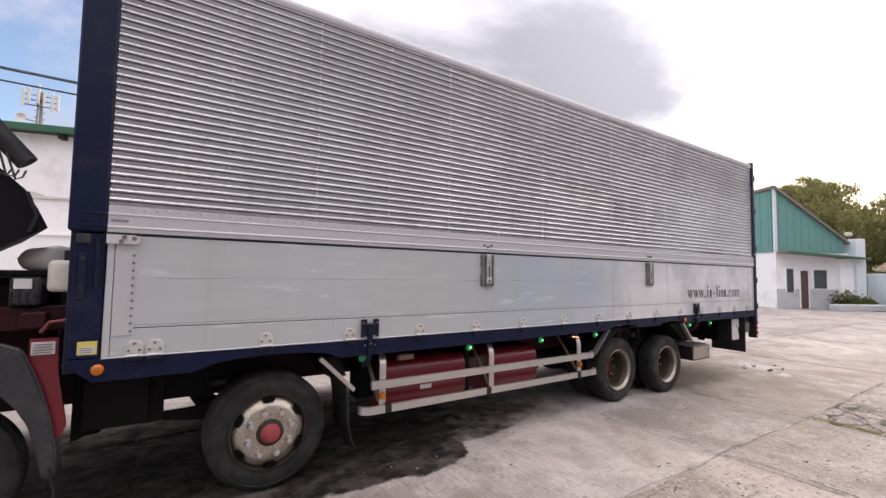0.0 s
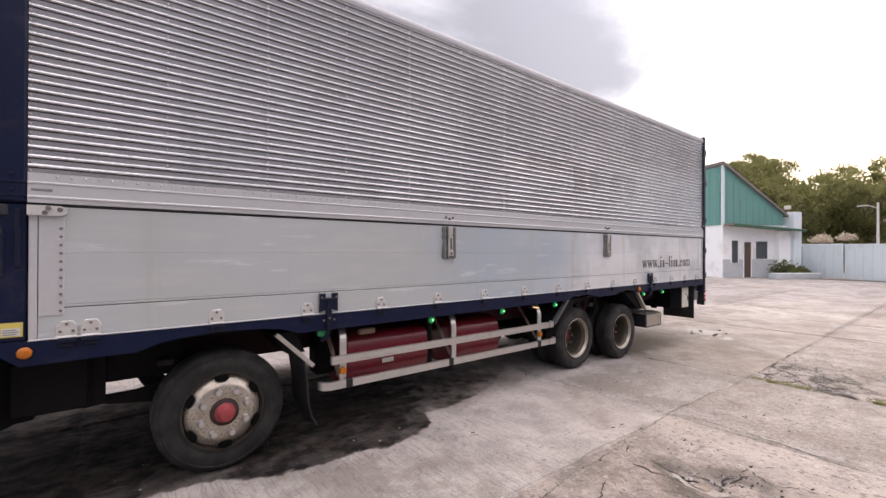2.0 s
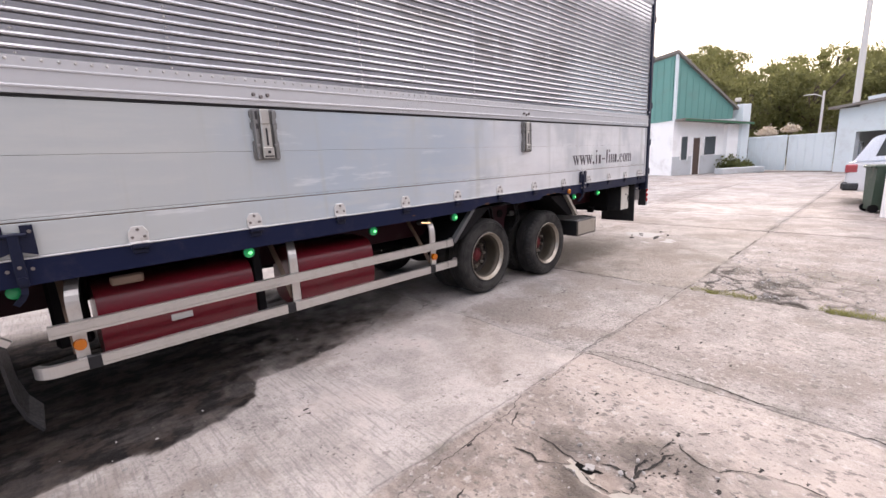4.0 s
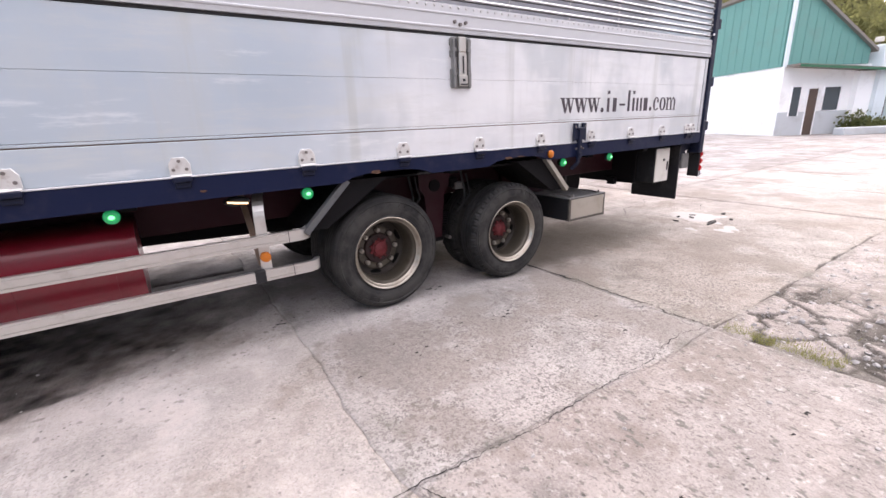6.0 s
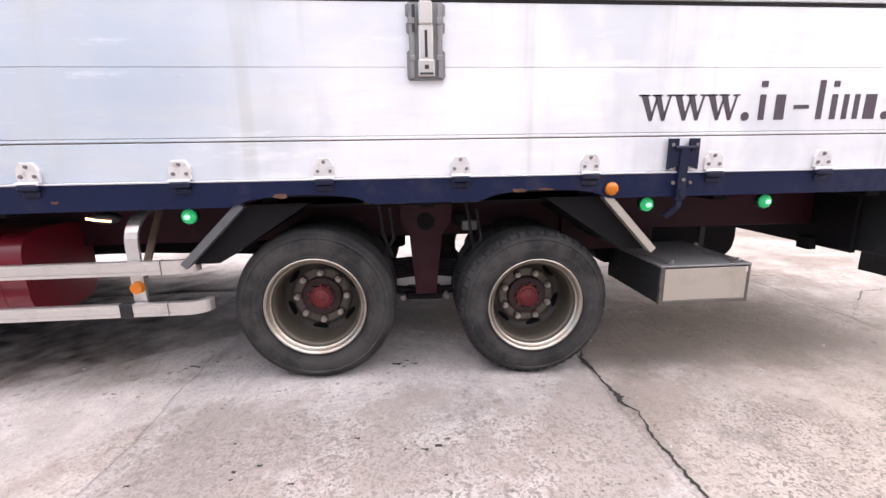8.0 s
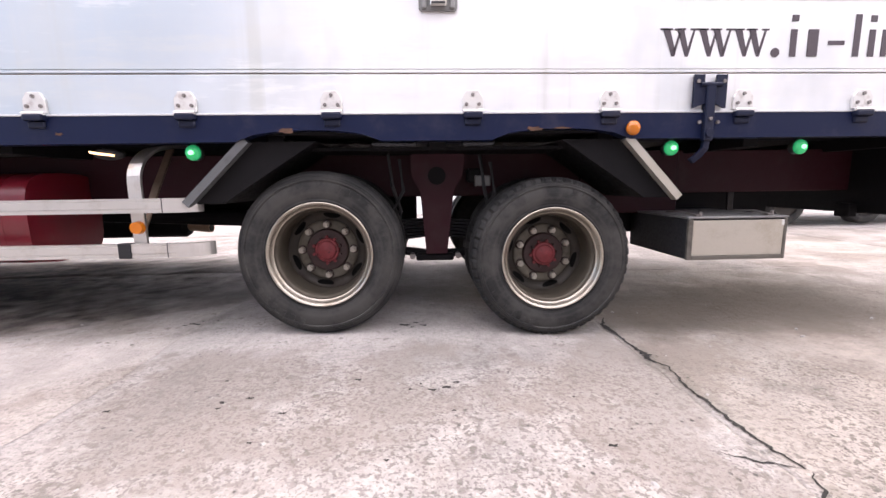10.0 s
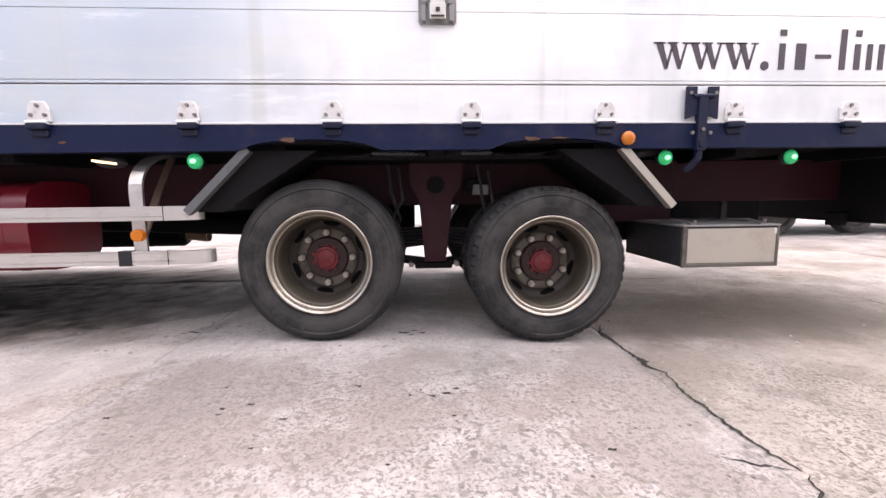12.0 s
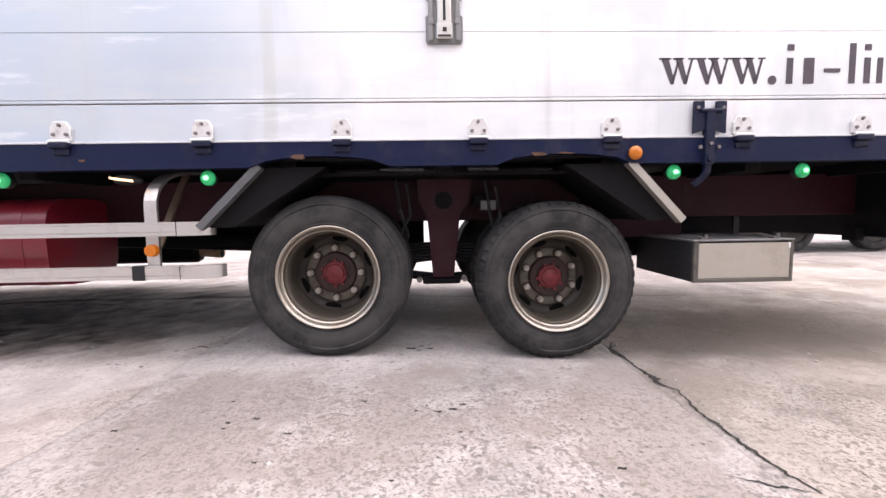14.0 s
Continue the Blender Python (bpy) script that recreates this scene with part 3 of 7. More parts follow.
m_tower = surface("tower_steel", (0.28, 0.27, 0.26), 0.5, 0.5, 0.2, 1.0, 20, 0.0)
m_cable = surface("black_cable", (0.02, 0.02, 0.022), 0.6, 0.0, 0.2, 3.0, 20, 0.0)
m_back = surface("reflected_grey", (0.285, 0.292, 0.312), 0.8, 0.0, 0.2, 0.5, 6, 0.1, DUST, 0.3, 0.6)
m_truck2 = surface("dull_brown_truck", (0.075, 0.06, 0.055), 0.55, 0.0, 0.25, 1.5, 40, 0.05, DUST, 0.3, 3.0)


# ---- mesh helpers ----
def part(name, bm, material, parent=None, label="", smooth=False, at=None):
    """Links a bmesh as one mesh object under a thing or part."""
    me = bpy.data.meshes.new(name)
    bm.to_mesh(me)
    bm.free()
    me.materials.append(material)
    if smooth:
        me.shade_smooth()
        me.set_sharp_from_angle(angle=radians(38))
    ob = new(name, me)
    if at:
        ob.location = at
    ob.parent = parent
    if label:
        tagged(ob, label)
    return ob


def thing(name, label, category, group="", kind="", m=None):
    ob = new(name)
    ob.empty_display_size = 0.3
    if m is not None:
        ob.matrix_basis = m
    return tagged(ob, label, category, group, kind)


def box(bm, x0, x1, y0, y1, z0, z1, bev=0.0, m=None, seg=1):
    t = Matrix.Translation(((x0 + x1) / 2, (y0 + y1) / 2, (z0 + z1) / 2)) @ Matrix.Diagonal((abs(x1 - x0), abs(y1 - y0), abs(z1 - z0), 1))
    g = bmesh.ops.create_cube(bm, size=1.0, matrix=(m @ t) if m is not None else t)
    if bev:
        es = list({e for v in g["verts"] for e in v.link_edges})
        bmesh.ops.bevel(bm, geom=es, offset=bev, segments=seg, affect="EDGES", profile=0.5)
    return bm


def a_box(*a, **k):
    return box(bmesh.new(), *a, **k)


def cyl(bm, p, q, r, seg=16, r2=None, caps=True):
    p, q = Vector(p), Vector(q)
    m = Matrix.Translation((p + q) / 2) @ (q - p).to_track_quat("Z", "Y").to_matrix().to_4x4()
    bmesh.ops.create_cone(bm, cap_ends=caps, segments=seg, radius1=r, radius2=r if r2 is None else r2, depth=(q - p).length, matrix=m)
    return bm


def ball(bm, c, r, sx=1, sy=1, sz=1, u=12, v=8):
    bmesh.ops.create_uvsphere(bm, u_segments=u, v_segments=v, radius=r, matrix=Matrix.Translation(c) @ Matrix.Diagonal((sx, sy, sz, 1)))
    return bm


def tube(bm, pts, r, seg=8):
    """A round bar along a line of points."""
    pts = [Vector(p) for p in pts]
    rings = []
    for i, p in enumerate(pts):
        d = (pts[min(i + 1, len(pts) - 1)] - pts[max(i - 1, 0)]).normalized()
        q = d.to_track_quat("Z", "Y")
        rings.append([bm.verts.new(p + q @ Vector((r * math.cos(a), r * math.sin(a), 0))) for a in [2 * math.pi * k / seg for k in range(seg)]])
    for a, b in zip(rings, rings[1:]):
        for k in range(seg):
            bm.faces.new((a[k], a[(k + 1) % seg], b[(k + 1) % seg], b[k]))
    bm.faces.new(rings[0][::-1])
    bm.faces.new(rings[-1])
    return bm


def strap(bm, pts, width, thick, side=(1, 0, 0)):
    """A flat bar along a line of points; its width runs along side."""
    pts, s = [Vector(p) for p in pts], Vector(side).normalized()
    rings = []
    for i, p in enumerate(pts):
        d = (pts[min(i + 1, len(pts) - 1)] - pts[max(i - 1, 0)]).normalized()
        n = d.cross(s).normalized()
        rings.append([bm.verts.new(p + s * a * width / 2 + n * b * thick / 2) for a, b in ((-1, -1), (1, -1), (1, 1), (-1, 1))])
    for a, b in zip(rings, rings[1:]):
        for k in range(4):
            bm.faces.new((a[k], a[(k + 1) % 4], b[(k + 1) % 4], b[k]))
    bm.faces.new(rings[0][::-1])
    bm.faces.new(rings[-1])
    bmesh.ops.recalc_face_normals(bm, faces=bm.faces[:])
    return bm


def prism(bm, outline, a, b, axis="y"):
    """A flat outline given thickness from a to b along an axis. The outline's pairs are (x, z), (y, z) or (x, y)."""
    def at(p, d):
        return {"y": (p[0], d, p[1]), "x": (d, p[0], p[1]), "z": (p[0], p[1], d)}[axis]
    lo, hi = [bm.verts.new(at(p, a)) for p in outline], [bm.verts.new(at(p, b)) for p in outline]
    fs = [bm.faces.new(lo), bm.faces.new(hi[::-1])]
    for k in range(len(outline)):
        fs.append(bm.faces.new((lo[k], hi[k], hi[(k + 1) % len(outline)], lo[(k + 1) % len(outline)])))
    bmesh.ops.recalc_face_normals(bm, faces=fs)
    return bm


def lathe(bm, c, profile, seg=48, closed=False):
    """Turns pairs (y offset, radius) round the y axis through c."""
    c = Vector(c)
    rings = []
    for y, r in profile:
        rings.append([bm.verts.new(c + Vector((r * math.cos(2 * math.pi * k / seg), y, r * math.sin(2 * math.pi * k / seg)))) for k in range(seg)])
    pairs = list(zip(rings, rings[1:])) + ([(rings[-1], rings[0])] if closed else [])
    for a, b in pairs:
        for k in range(seg):
            bm.faces.new((a[k], b[k], b[(k + 1) % seg], a[(k + 1) % seg]))
    bmesh.ops.recalc_face_normals(bm, faces=bm.faces[:])
    return bm




# ---- ground: one sheet to the horizon, with the yard's cast slabs on it ----
def rise(x, y):
    """The yard's gentle unevenness."""
    x, y = np.asarray(x, float), np.asarray(y, float)
    along = np.interp(x, [-9, -5, -3.8, -2, 0.3, 1.1, 1.7, 2.3, 5, 12], [0, 0.03, 0.04, 0.065, 0.066, 0.045, 0.017, 0.002, 0, 0])
    return along * np.exp(-((y - 0.5) / 6.0) ** 4)


def sheet(name, xs, ys, zs, material, parent=None, soil=None, skirt=0.0, oil=None):
    """A grid mesh from coordinate arrays of one shape."""
    h, w = xs.shape
    co = np.stack([xs, ys, zs], -1).reshape(-1, 3)
    idx = np.arange(h * w).reshape(h, w)
    quads = np.stack([idx[:-1, :-1], idx[:-1, 1:], idx[1:, 1:], idx[1:, :-1]], -1).reshape(-1, 4)
    if skirt:
        rim = np.concatenate([idx[0, :], idx[1:, -1], idx[-1, -2::-1], idx[-2:0:-1, 0]])
        low = co[rim].copy()
        low[:, 2] -= skirt
        ids = np.arange(len(rim)) + len(co)
        nxt, ids2 = np.roll(rim, -1), np.roll(ids, -1)
        co = np.concatenate([co, low])
        quads = np.concatenate([quads, np.stack([nxt, rim, ids, ids2], -1)])
    me = bpy.data.meshes.new(name)
    me.vertices.add(len(co))
    me.vertices.foreach_set("co", co.astype(np.float32).ravel())
    me.loops.add(quads.size)
    me.loops.foreach_set("vertex_index", quads.astype(np.int32).ravel())
    me.polygons.add(len(quads))
    me.polygons.foreach_set("loop_start", np.arange(0, quads.size, 4, dtype=np.int32))
    me.update(calc_edges=True)
    me.polygons.foreach_set("use_smooth", np.ones(len(quads), bool))
    for layer, amount in (("soil", soil), ("oil", oil)):
        if amount is not None:
            a = me.attributes.new(layer, "FLOAT", "POINT")
            v = np.zeros(len(co), np.float32)
            v[: amount.size] = amount.ravel()
            a.data.foreach_set("value", v)
    me.materials.append(material)
    me.validate()
    ob = new(name, me)
    ob.parent = parent
    return ob


def lattice(seed, n=256):
    r = np.random.RandomState(seed)
    return r.rand(n, n)


_LAT = lattice(5)


def bumpy(x, y, scale, octaves=4):
    """Smooth value noise about zero, for whole arrays."""
    x, y = np.asarray(x, float) * scale + 40.0, np.asarray(y, float) * scale + 40.0
    out, amp = 0.0, 1.0
    for _ in range(octaves):
        xi, yi = np.floor(x).astype(int), np.floor(y).astype(int)
        fx, fy = x - xi, y - yi
        fx, fy = fx * fx * (3 - 2 * fx), fy * fy * (3 - 2 * fy)
        a, b, c, d = _LAT[xi % 256, yi % 256], _LAT[(xi + 1) % 256, yi % 256], _LAT[xi % 256, (yi + 1) % 256], _LAT[(xi + 1) % 256, (yi + 1) % 256]
        out = out + amp * ((a * (1 - fx) + b * fx) * (1 - fy) + (c * (1 - fx) + d * fx) * fy - 0.5)
        x, y, amp = x * 2.03 + 7, y * 2.03 + 3, amp * 0.5
    return out


def from_line(x, y, pts):
    """Distance of places to a bent line."""
    d = np.full(np.shape(x), 9.0)
    for (ax, ay), (bx, by) in zip(pts, pts[1:]):
        vx, vy = bx - ax, by - ay
        t = np.clip(((x - ax) * vx + (y - ay) * vy) / (vx * vx + vy * vy), 0, 1)
        d = np.minimum(d, np.hypot(x - ax - t * vx, y - ay - t * vy))
    return d


CRACKS = [
    (0.007, [(-1.78, -1.72), (-1.93, -1.77), (-2.06, -1.84)]),
    (0.022, [(2.12, 0.40), (2.06, 0.28), (2.07, -0.02), (2.07, -0.24), (2.11, -0.30), (2.06, -0.52), (2.07, -0.69), (2.07, -0.86), (2.10, -1.00)]),
    (0.007, [(2.10, -1.0), (2.04, -1.12), (2.08, -1.26), (2.06, -1.40)]),
    (0.006, [(2.09, -0.98), (1.98, -0.95), (1.90, -0.90)]),
    (0.004, [(2.25, -1.39), (1.95, -1.38), (1.80, -1.34), (1.68, -1.35), (1.26, -1.43), (0.80, -1.42)]),
    (0.005, [(0.80, -1.42), (0.5, -1.45), (0.13, -1.44), (-0.16, -1.41), (-0.63, -1.46), (-0.93, -1.43)]),
    (0.005, [(-0.93, -1.43), (-1.2, -1.5), (-1.65, -1.52), (-1.84, -1.51), (-2.3, -1.57), (-2.9, -1.52)]),
    (0.009, [(-0.16, -1.41), (-0.11, -1.54), (-0.09, -1.79), (-0.10, -2.14), (-0.14, -2.48), (-0.14, -2.74), (-0.16, -2.94), (-0.14, -3.8)]),
    (0.010, [(1.9, 2.25), (2.6, 2.2), (3.3, 2.32), (4.2, 2.1), (4.6, 2.2)]),
    (0.008, [(3.3, 2.32), (3.5, 2.0), (3.9, 1.9)]),
    (0.007, [(-0.2, 2.4), (0.1, 2.1), (0.3, 1.8)]),
    (0.007, [(4.35, 0.7), (5.0, 1.2), (5.7, 1.3), (6.5, 1.9)]),
]
# where the slab has broken through, the cracks run together round a sunken plate
BREAK = [
    (0.008, [(-1.137, -1.533), (-1.262, -1.588), (-1.268, -1.673), (-1.25, -1.754), (-1.248, -1.84), (-1.26, -1.929), (-1.254, -1.974)]),
    (0.011, [(-1.411, -1.706), (-1.402, -1.772), (-1.389, -1.809), (-1.413, -1.856), (-1.37, -1.905), (-1.315, -1.972), (-1.296, -2.0)]),
    (0.014, [(-1.326, -2.038), (-1.367, -2.106), (-1.363, -2.154), (-1.368, -2.192), (-1.338, -2.212), (-1.311, -2.223), (-1.315, -2.255), (-1.301, -2.294)]),
    (0.01, [(-1.217, -2.074), (-1.194, -2.128), (-1.188, -2.169), (-1.212, -2.197), (-1.22, -2.222), (-1.179, -2.234), (-1.122, -2.228), (-1.075, -2.259), (-1.016, -2.275), (-0.966, -2.279), (-0.917, -2.319)]),
    (0.008, [(-1.216, -2.226), (-1.249, -2.253), (-1.308, -2.263)]),
    (0.01, [(-1.191, -2.227), (-1.111, -2.205), (-1.043, -2.215), (-0.969, -2.253), (-0.91, -2.257), (-0.851, -2.267), (-0.828, -2.294)]),
    (0.008, [(-0.828, -2.294), (-0.861, -2.32), (-0.894, -2.373), (-0.92, -2.431), (-0.915, -2.491), (-0.859, -2.539), (-0.81, -2.642), (-0.78, -2.762), (-0.8, -2.932), (-0.73, -3.582)]),
    (0.006, [(-0.761, -2.286), (-0.708, -2.312)]),
    (0.006, [(-0.68, -2.342), (-0.625, -2.388)]),
    (0.006, [(-0.6, -2.412), (-0.55, -2.452)]),
]
HOLE = (-1.28, -2.1)
HOLE_LINE = [(-1.275, -1.92), (-1.29, -2.06), (-1.275, -2.20), (-1.10, -2.24)]


def edge_wobble(x, y):
    return 0.016 * bumpy(x, y, 1.3, 2) + 0.05 * bumpy(x, y, 4.5, 4)


def relief(x, y):
    away = from_line(x, y, HOLE_LINE) + 0.03 * bumpy(x, y, 9, 2)
    dip = np.clip(1.0 - away / 0.26, 0, 1)
    return 0.004 * bumpy(x, y, 1.5, 3) + 0.0016 * bumpy(x, y, 14, 3) - 0.020 * dip * dip


def oil_and_shade(x, y):
    """How thickly the old oil lies under and beside the truck; its far reach under the truck is painted shade."""
    shore = np.interp(x, [-7, -5, -3.97, -3.67, -3.13, -2.55, -2.3, -2.13, -2.03, -1.79, -1.56, -1.2, -1.07, -0.5, 0.2],
                      [0.1, 0.08, 0.03, -0.14, -0.26, -0.31, -0.27, -0.18, 0.04, 0.035, 0.06, 0.14, 0.2, 0.5, 1.0])
    d = y - shore + 0.05 * bumpy(x, y, 4, 2) + 0.05 * bumpy(x, y, 14, 3)
    wet = np.clip(d / 0.03 + 0.5, 0, 1)
    dried = np.clip(0.75 + d * 1.4 + 0.9 * bumpy(x, y, 5, 4), 0.0, 1.0)
    dried = np.where(x > -2.05, np.clip(dried - 0.35 * np.clip((x + 2.05) / 0.6, 0, 1) + 0.5 * bumpy(x, y, 9, 3), 0, 1), np.maximum(dried, 0.9))
    return wet * dried * np.clip((0.3 - x) / 1.2, 0, 1) * np.clip((2.9 - y) / 0.5, 0, 1) * np.clip((x + 8.0) / 1.2, 0, 1)


def slab(x0, x1, y0, y1, step, fine, parent):
    nx, ny = max(2, int((x1 - x0) / step)), max(2, int((y1 - y0) / step))
    gx, gy = np.meshgrid(np.linspace(0, 1, nx + 1), np.linspace(0, 1, ny + 1))
    x, y = x0 + (x1 - x0) * gx, y0 + (y1 - y0) * gy
    # wandering joint lines, shared by neighbours, with a narrow open gap
    gap = 0.0008
    wx0, wx1 = edge_wobble(np.full_like(y, x0), y) + gap, edge_wobble(np.full_like(y, x1), y) - gap
    wy0, wy1 = edge_wobble(x, np.full_like(x, y0)) + gap, edge_wobble(x, np.full_like(x, y1)) - gap
    x, y = x + wx0 * (1 - gx) ** 6 + wx1 * gx ** 6, y + wy0 * (1 - gy) ** 6 + wy1 * gy ** 6
    z = rise(x, y)
    soil = None
    if fine:
        soil = np.zeros_like(x)
        z = z + relief(x, y)
        soil = np.clip(1.0 - from_line(x, y, [(-1.30, -1.86), (-1.44, -2.05), (-1.46, -2.20), (-1.36, -2.34)]) / 0.15 + 0.8 * bumpy(x, y, 5, 4), 0, 1) ** 1.3 * 0.72
        soil = np.maximum(soil, np.clip(1.0 - from_line(x, y, [(-1.24, -1.87), (-1.14, -2.05), (-1.0, -2.2), (-1.0, -2.4)]) / 0.16 + 0.8 * bumpy(x, y, 5, 4), 0, 1) ** 1.3 * 0.62)
        # worn arrises along the joints
        rim = np.minimum(np.minimum(x - x0, x1 - x), np.minimum(y - y0, y1 - y))
        z = z - 0.0035 * np.exp(-np.clip(rim, 0, 9) / 0.010) * (0.5 + bumpy(x, y, 6, 3))
    return sheet("concrete_slab", x, y, z, m_concrete, parent, soil, 0.05, oil_and_shade(x, y))


ring = [-2000, -700, -250, -90, -40, -20, -10, -4, 0, 4, 8, 14, 20, 28, 40, 70, 150, 400, 1200, 2500]
gx, gy = np.meshgrid(np.array(ring, float), np.array(ring, float))
ground = tagged(sheet("ground", gx, gy, np.full_like(gx, -0.045), m_ground), "worn grey concrete and dirt ground of the yard", "ground", kind="structure")

pavement = tagged(sheet("pavement", *np.meshgrid(np.linspace(-19.9, 31, 90), np.linspace(-10.1, 13.1, 50)), np.full((50, 90), -0.028), m_soil), "cracked pale concrete yard paving laid in large slabs", "pavement", kind="structure")
JX = [-0.19 + 2.24 * k for k in range(-8, 14) if k != -1]
JY = [-10.0, -7.2, -4.3, -1.42, 1.75, 4.7, 7.6, 10.4, 13.0]
ROUGH = (2.05, 6.53, -4.3, -1.42)
for xa, xb in zip(JX, JX[1:]):
    for ya, yb in zip(JY, JY[1:]):
        if xa > 2.0 and xb < 6.7 and ya > -4.5 and yb < -1.2:
            continue
        if (-4.8 < xa < 4.4 or (-7 < xa < -4.8 and -2 < ya < 0)) and (-4.5 < ya < 1.0 or (1.0 < ya < 2.0 and xa > -2.5)):
            slab(xa, xb, ya, yb, 0.016 if ya < 1 else 0.022, True, pavement)
        else:
            slab(xa, xb, ya, yb, 0.14, False, pavement)

# the broken bay: sunk, gravelly, with loose lumps and grass along its edge
nx, ny = 280, 180
gx, gy = np.meshgrid(np.linspace(ROUGH[0] - 0.03, ROUGH[1] - 0.01, nx), np.linspace(ROUGH[2] + 0.01, ROUGH[3] - 0.01, ny))
seeds = np.random.RandomState(3)
cx, cy = seeds.uniform(2.0, 6.6, 300), seeds.uniform(-4.4, -1.35, 300)
first, second, owner = np.full(gx.shape, 9.0), np.full(gx.shape, 9.0), np.zeros(gx.shape, int)
wx, wy = gx + 0.10 * bumpy(gx, gy, 6, 3), gy + 0.10 * bumpy(gy, gx, 6, 3)
for k in range(len(cx)):
    d = np.hypot((wx - cx[k]) * 0.75, wy - cy[k])
    near = d < first
    second = np.where(near, first, np.minimum(second, d))
    owner = np.where(near, k, owner)
    first = np.where(near, d, first)
# cracked into loose plates by the corner, whole and gravelly further in
ruin = np.clip(1.25 - (gx - 2.09) / 2.2 - (-1.42 - gy) / 2.6 + bumpy(gx, gy, 1.2, 2), 0, 1)
split = np.clip(1.25 - (second - first) / 0.030, 0, 1) * ruin
tilt = (seeds.rand(len(cx)) - 0.5)[owner] * 0.014 * ruin
lost = (seeds.rand(len(cx)) < 0.30)[owner] * ruin
rz = rise(gx, gy) + 0.004 * bumpy(gx, gy, 2.4, 4) - 0.012 * np.clip((2.09 - gx) / 0.06, 0, 1) + tilt - 0.013 * split - 0.010 * lost + 0.003 * bumpy(gx, gy, 18, 3)
rz = np.maximum(rz, -0.026)
rs = np.clip(1.0 * split + 0.7 * lost + np.clip(0.55 * bumpy(gx, gy, 1.7, 4) - 0.02, 0, 0.4), 0, 0.95)
tagged(sheet("broken_pavement", gx, gy, rz, m_concrete, None, rs), "sunken bay of crumbled concrete with soil and gravel", "pavement", kind="structure")


def lump(bm, c, r, rng, flat=0.5):
    g = bmesh.ops.create_icosphere(bm, subdivisions=1, radius=r, matrix=Matrix.Translation(c) @ Euler((rng.random() * 6, rng.random() * 0.6, rng.random() * 6)).to_matrix().to_4x4() @ Matrix.Diagonal((1, 0.6 + 0.5 * rng.random(), flat, 1)))
    for v in g["verts"]:
        v.co += Vector((rng.uniform(-1, 1), rng.uniform(-1, 1), rng.uniform(-1, 1))) * r * 0.22


rng = random.Random(11)
bm = bmesh.new()
for _ in range(1000):
    x, y = 2.15 + abs(rng.gauss(0, 1.6)), -1.42 - abs(rng.gauss(0, 0.9))
    if x > 6.4:
        continue
    if y < -4.2:
        continue
    r = 0.004 + 0.024 * rng.random() ** 4
    lump(bm, (x, y, -0.006 + float(rise(x, y))), r, rng, 0.5)
tagged(part("rubble", bm, m_rubble), "loose pale concrete crumbs and gravel on the broken bay", "rubble", kind="stuff")
bm = bmesh.new()
for _ in range(420):
    x, y = rng.uniform(-4.5, 6), rng.uniform(-3.6, 0.6)
    if rng.random() < 0.1:
        x, y = HOLE[0] + rng.gauss(0.05, 0.16), HOLE[1] + rng.gauss(-0.05, 0.16)
    lump(bm, (x, y, float(rise(x, y)) + 0.001), 0.003 + 0.012 * rng.random() ** 3, rng, 0.6)
tagged(part("grit", bm, m_rubble), "scattered grit and small chips on the concrete", "grit", kind="stuff")
bm = bmesh.new()
for _ in range(13000):
    if rng.random() < 0.75:
        x, y = 2.08 + abs(rng.gauss(0, 0.085)), rng.uniform(-4.2, -1.46)
        if bumpy(x * 0 + 2, y, 2.3, 2) < -0.25:
            continue
    else:
        x, y = rng.uniform(2.2, 6.4), rng.uniform(-4.1, -1.6)
        if bumpy(x, y, 1.3, 3) < 0.16:
            continue
    a, h, lean = rng.random() * 6.28, rng.uniform(0.012, 0.05), rng.uniform(0.2, 1.0)
    dx, dy = math.cos(a), math.sin(a)
    z = -0.02 + float(rise(x, y))
    w = 0.0025
    p = [bm.verts.new((x - dy * w, y + dx * w, z)), bm.verts.new((x + dy * w, y - dx * w, z)), bm.verts.new((x + dx * h * lean, y + dy * h * lean, z + h))]
    bm.faces.new(p)
tagged(part("grass", bm, m_grass), "short dry green grass along the slab edge", "grass", kind="stuff")

# soil-filled cracks: thin ragged ribbons lying in the slabs
def ragged(pts, width, seed, wild=1.0):
    r = random.Random(seed)
    left, right = [], []
    total = sum(math.hypot(b[0] - a[0], b[1] - a[1]) for a, b in zip(pts, pts[1:]))
    run = 0.0
    for (ax, ay), (bx, by) in zip(pts, pts[1:]):
        l = math.hypot(bx - ax, by - ay)
        n = max(2, int(l / 0.009))
        nx_, ny_ = -(by - ay) / l, (bx - ax) / l
        for k in range(n):
            f = k / n
            x, y = ax + (bx - ax) * f, ay + (by - ay) * f
            q = (run + l * f) / total
            wob = 0.014 * float(bumpy(x, y, 7, 3)) + 0.016 * float(bumpy(x, y, 30, 2)) + 0.008 * float(bumpy(x, y, 90, 1))
            w = width * max(0.12, 0.75 + 1.7 * float(bumpy(x + seed, y, 6, 3))) * min(1.0, 0.25 + 6 * q, 0.25 + 6 * (1 - q))
            cx_, cy_ = x + nx_ * wob * wild, y + ny_ * wob * wild
            left.append((cx_ + nx_ * w * r.uniform(0.25, 0.75), cy_ + ny_ * w * r.uniform(0.25, 0.75)))
            right.append((cx_ - nx_ * w * r.uniform(0.25, 0.75), cy_ - ny_ * w * r.uniform(0.25, 0.75)))
        run += l
    return left, right


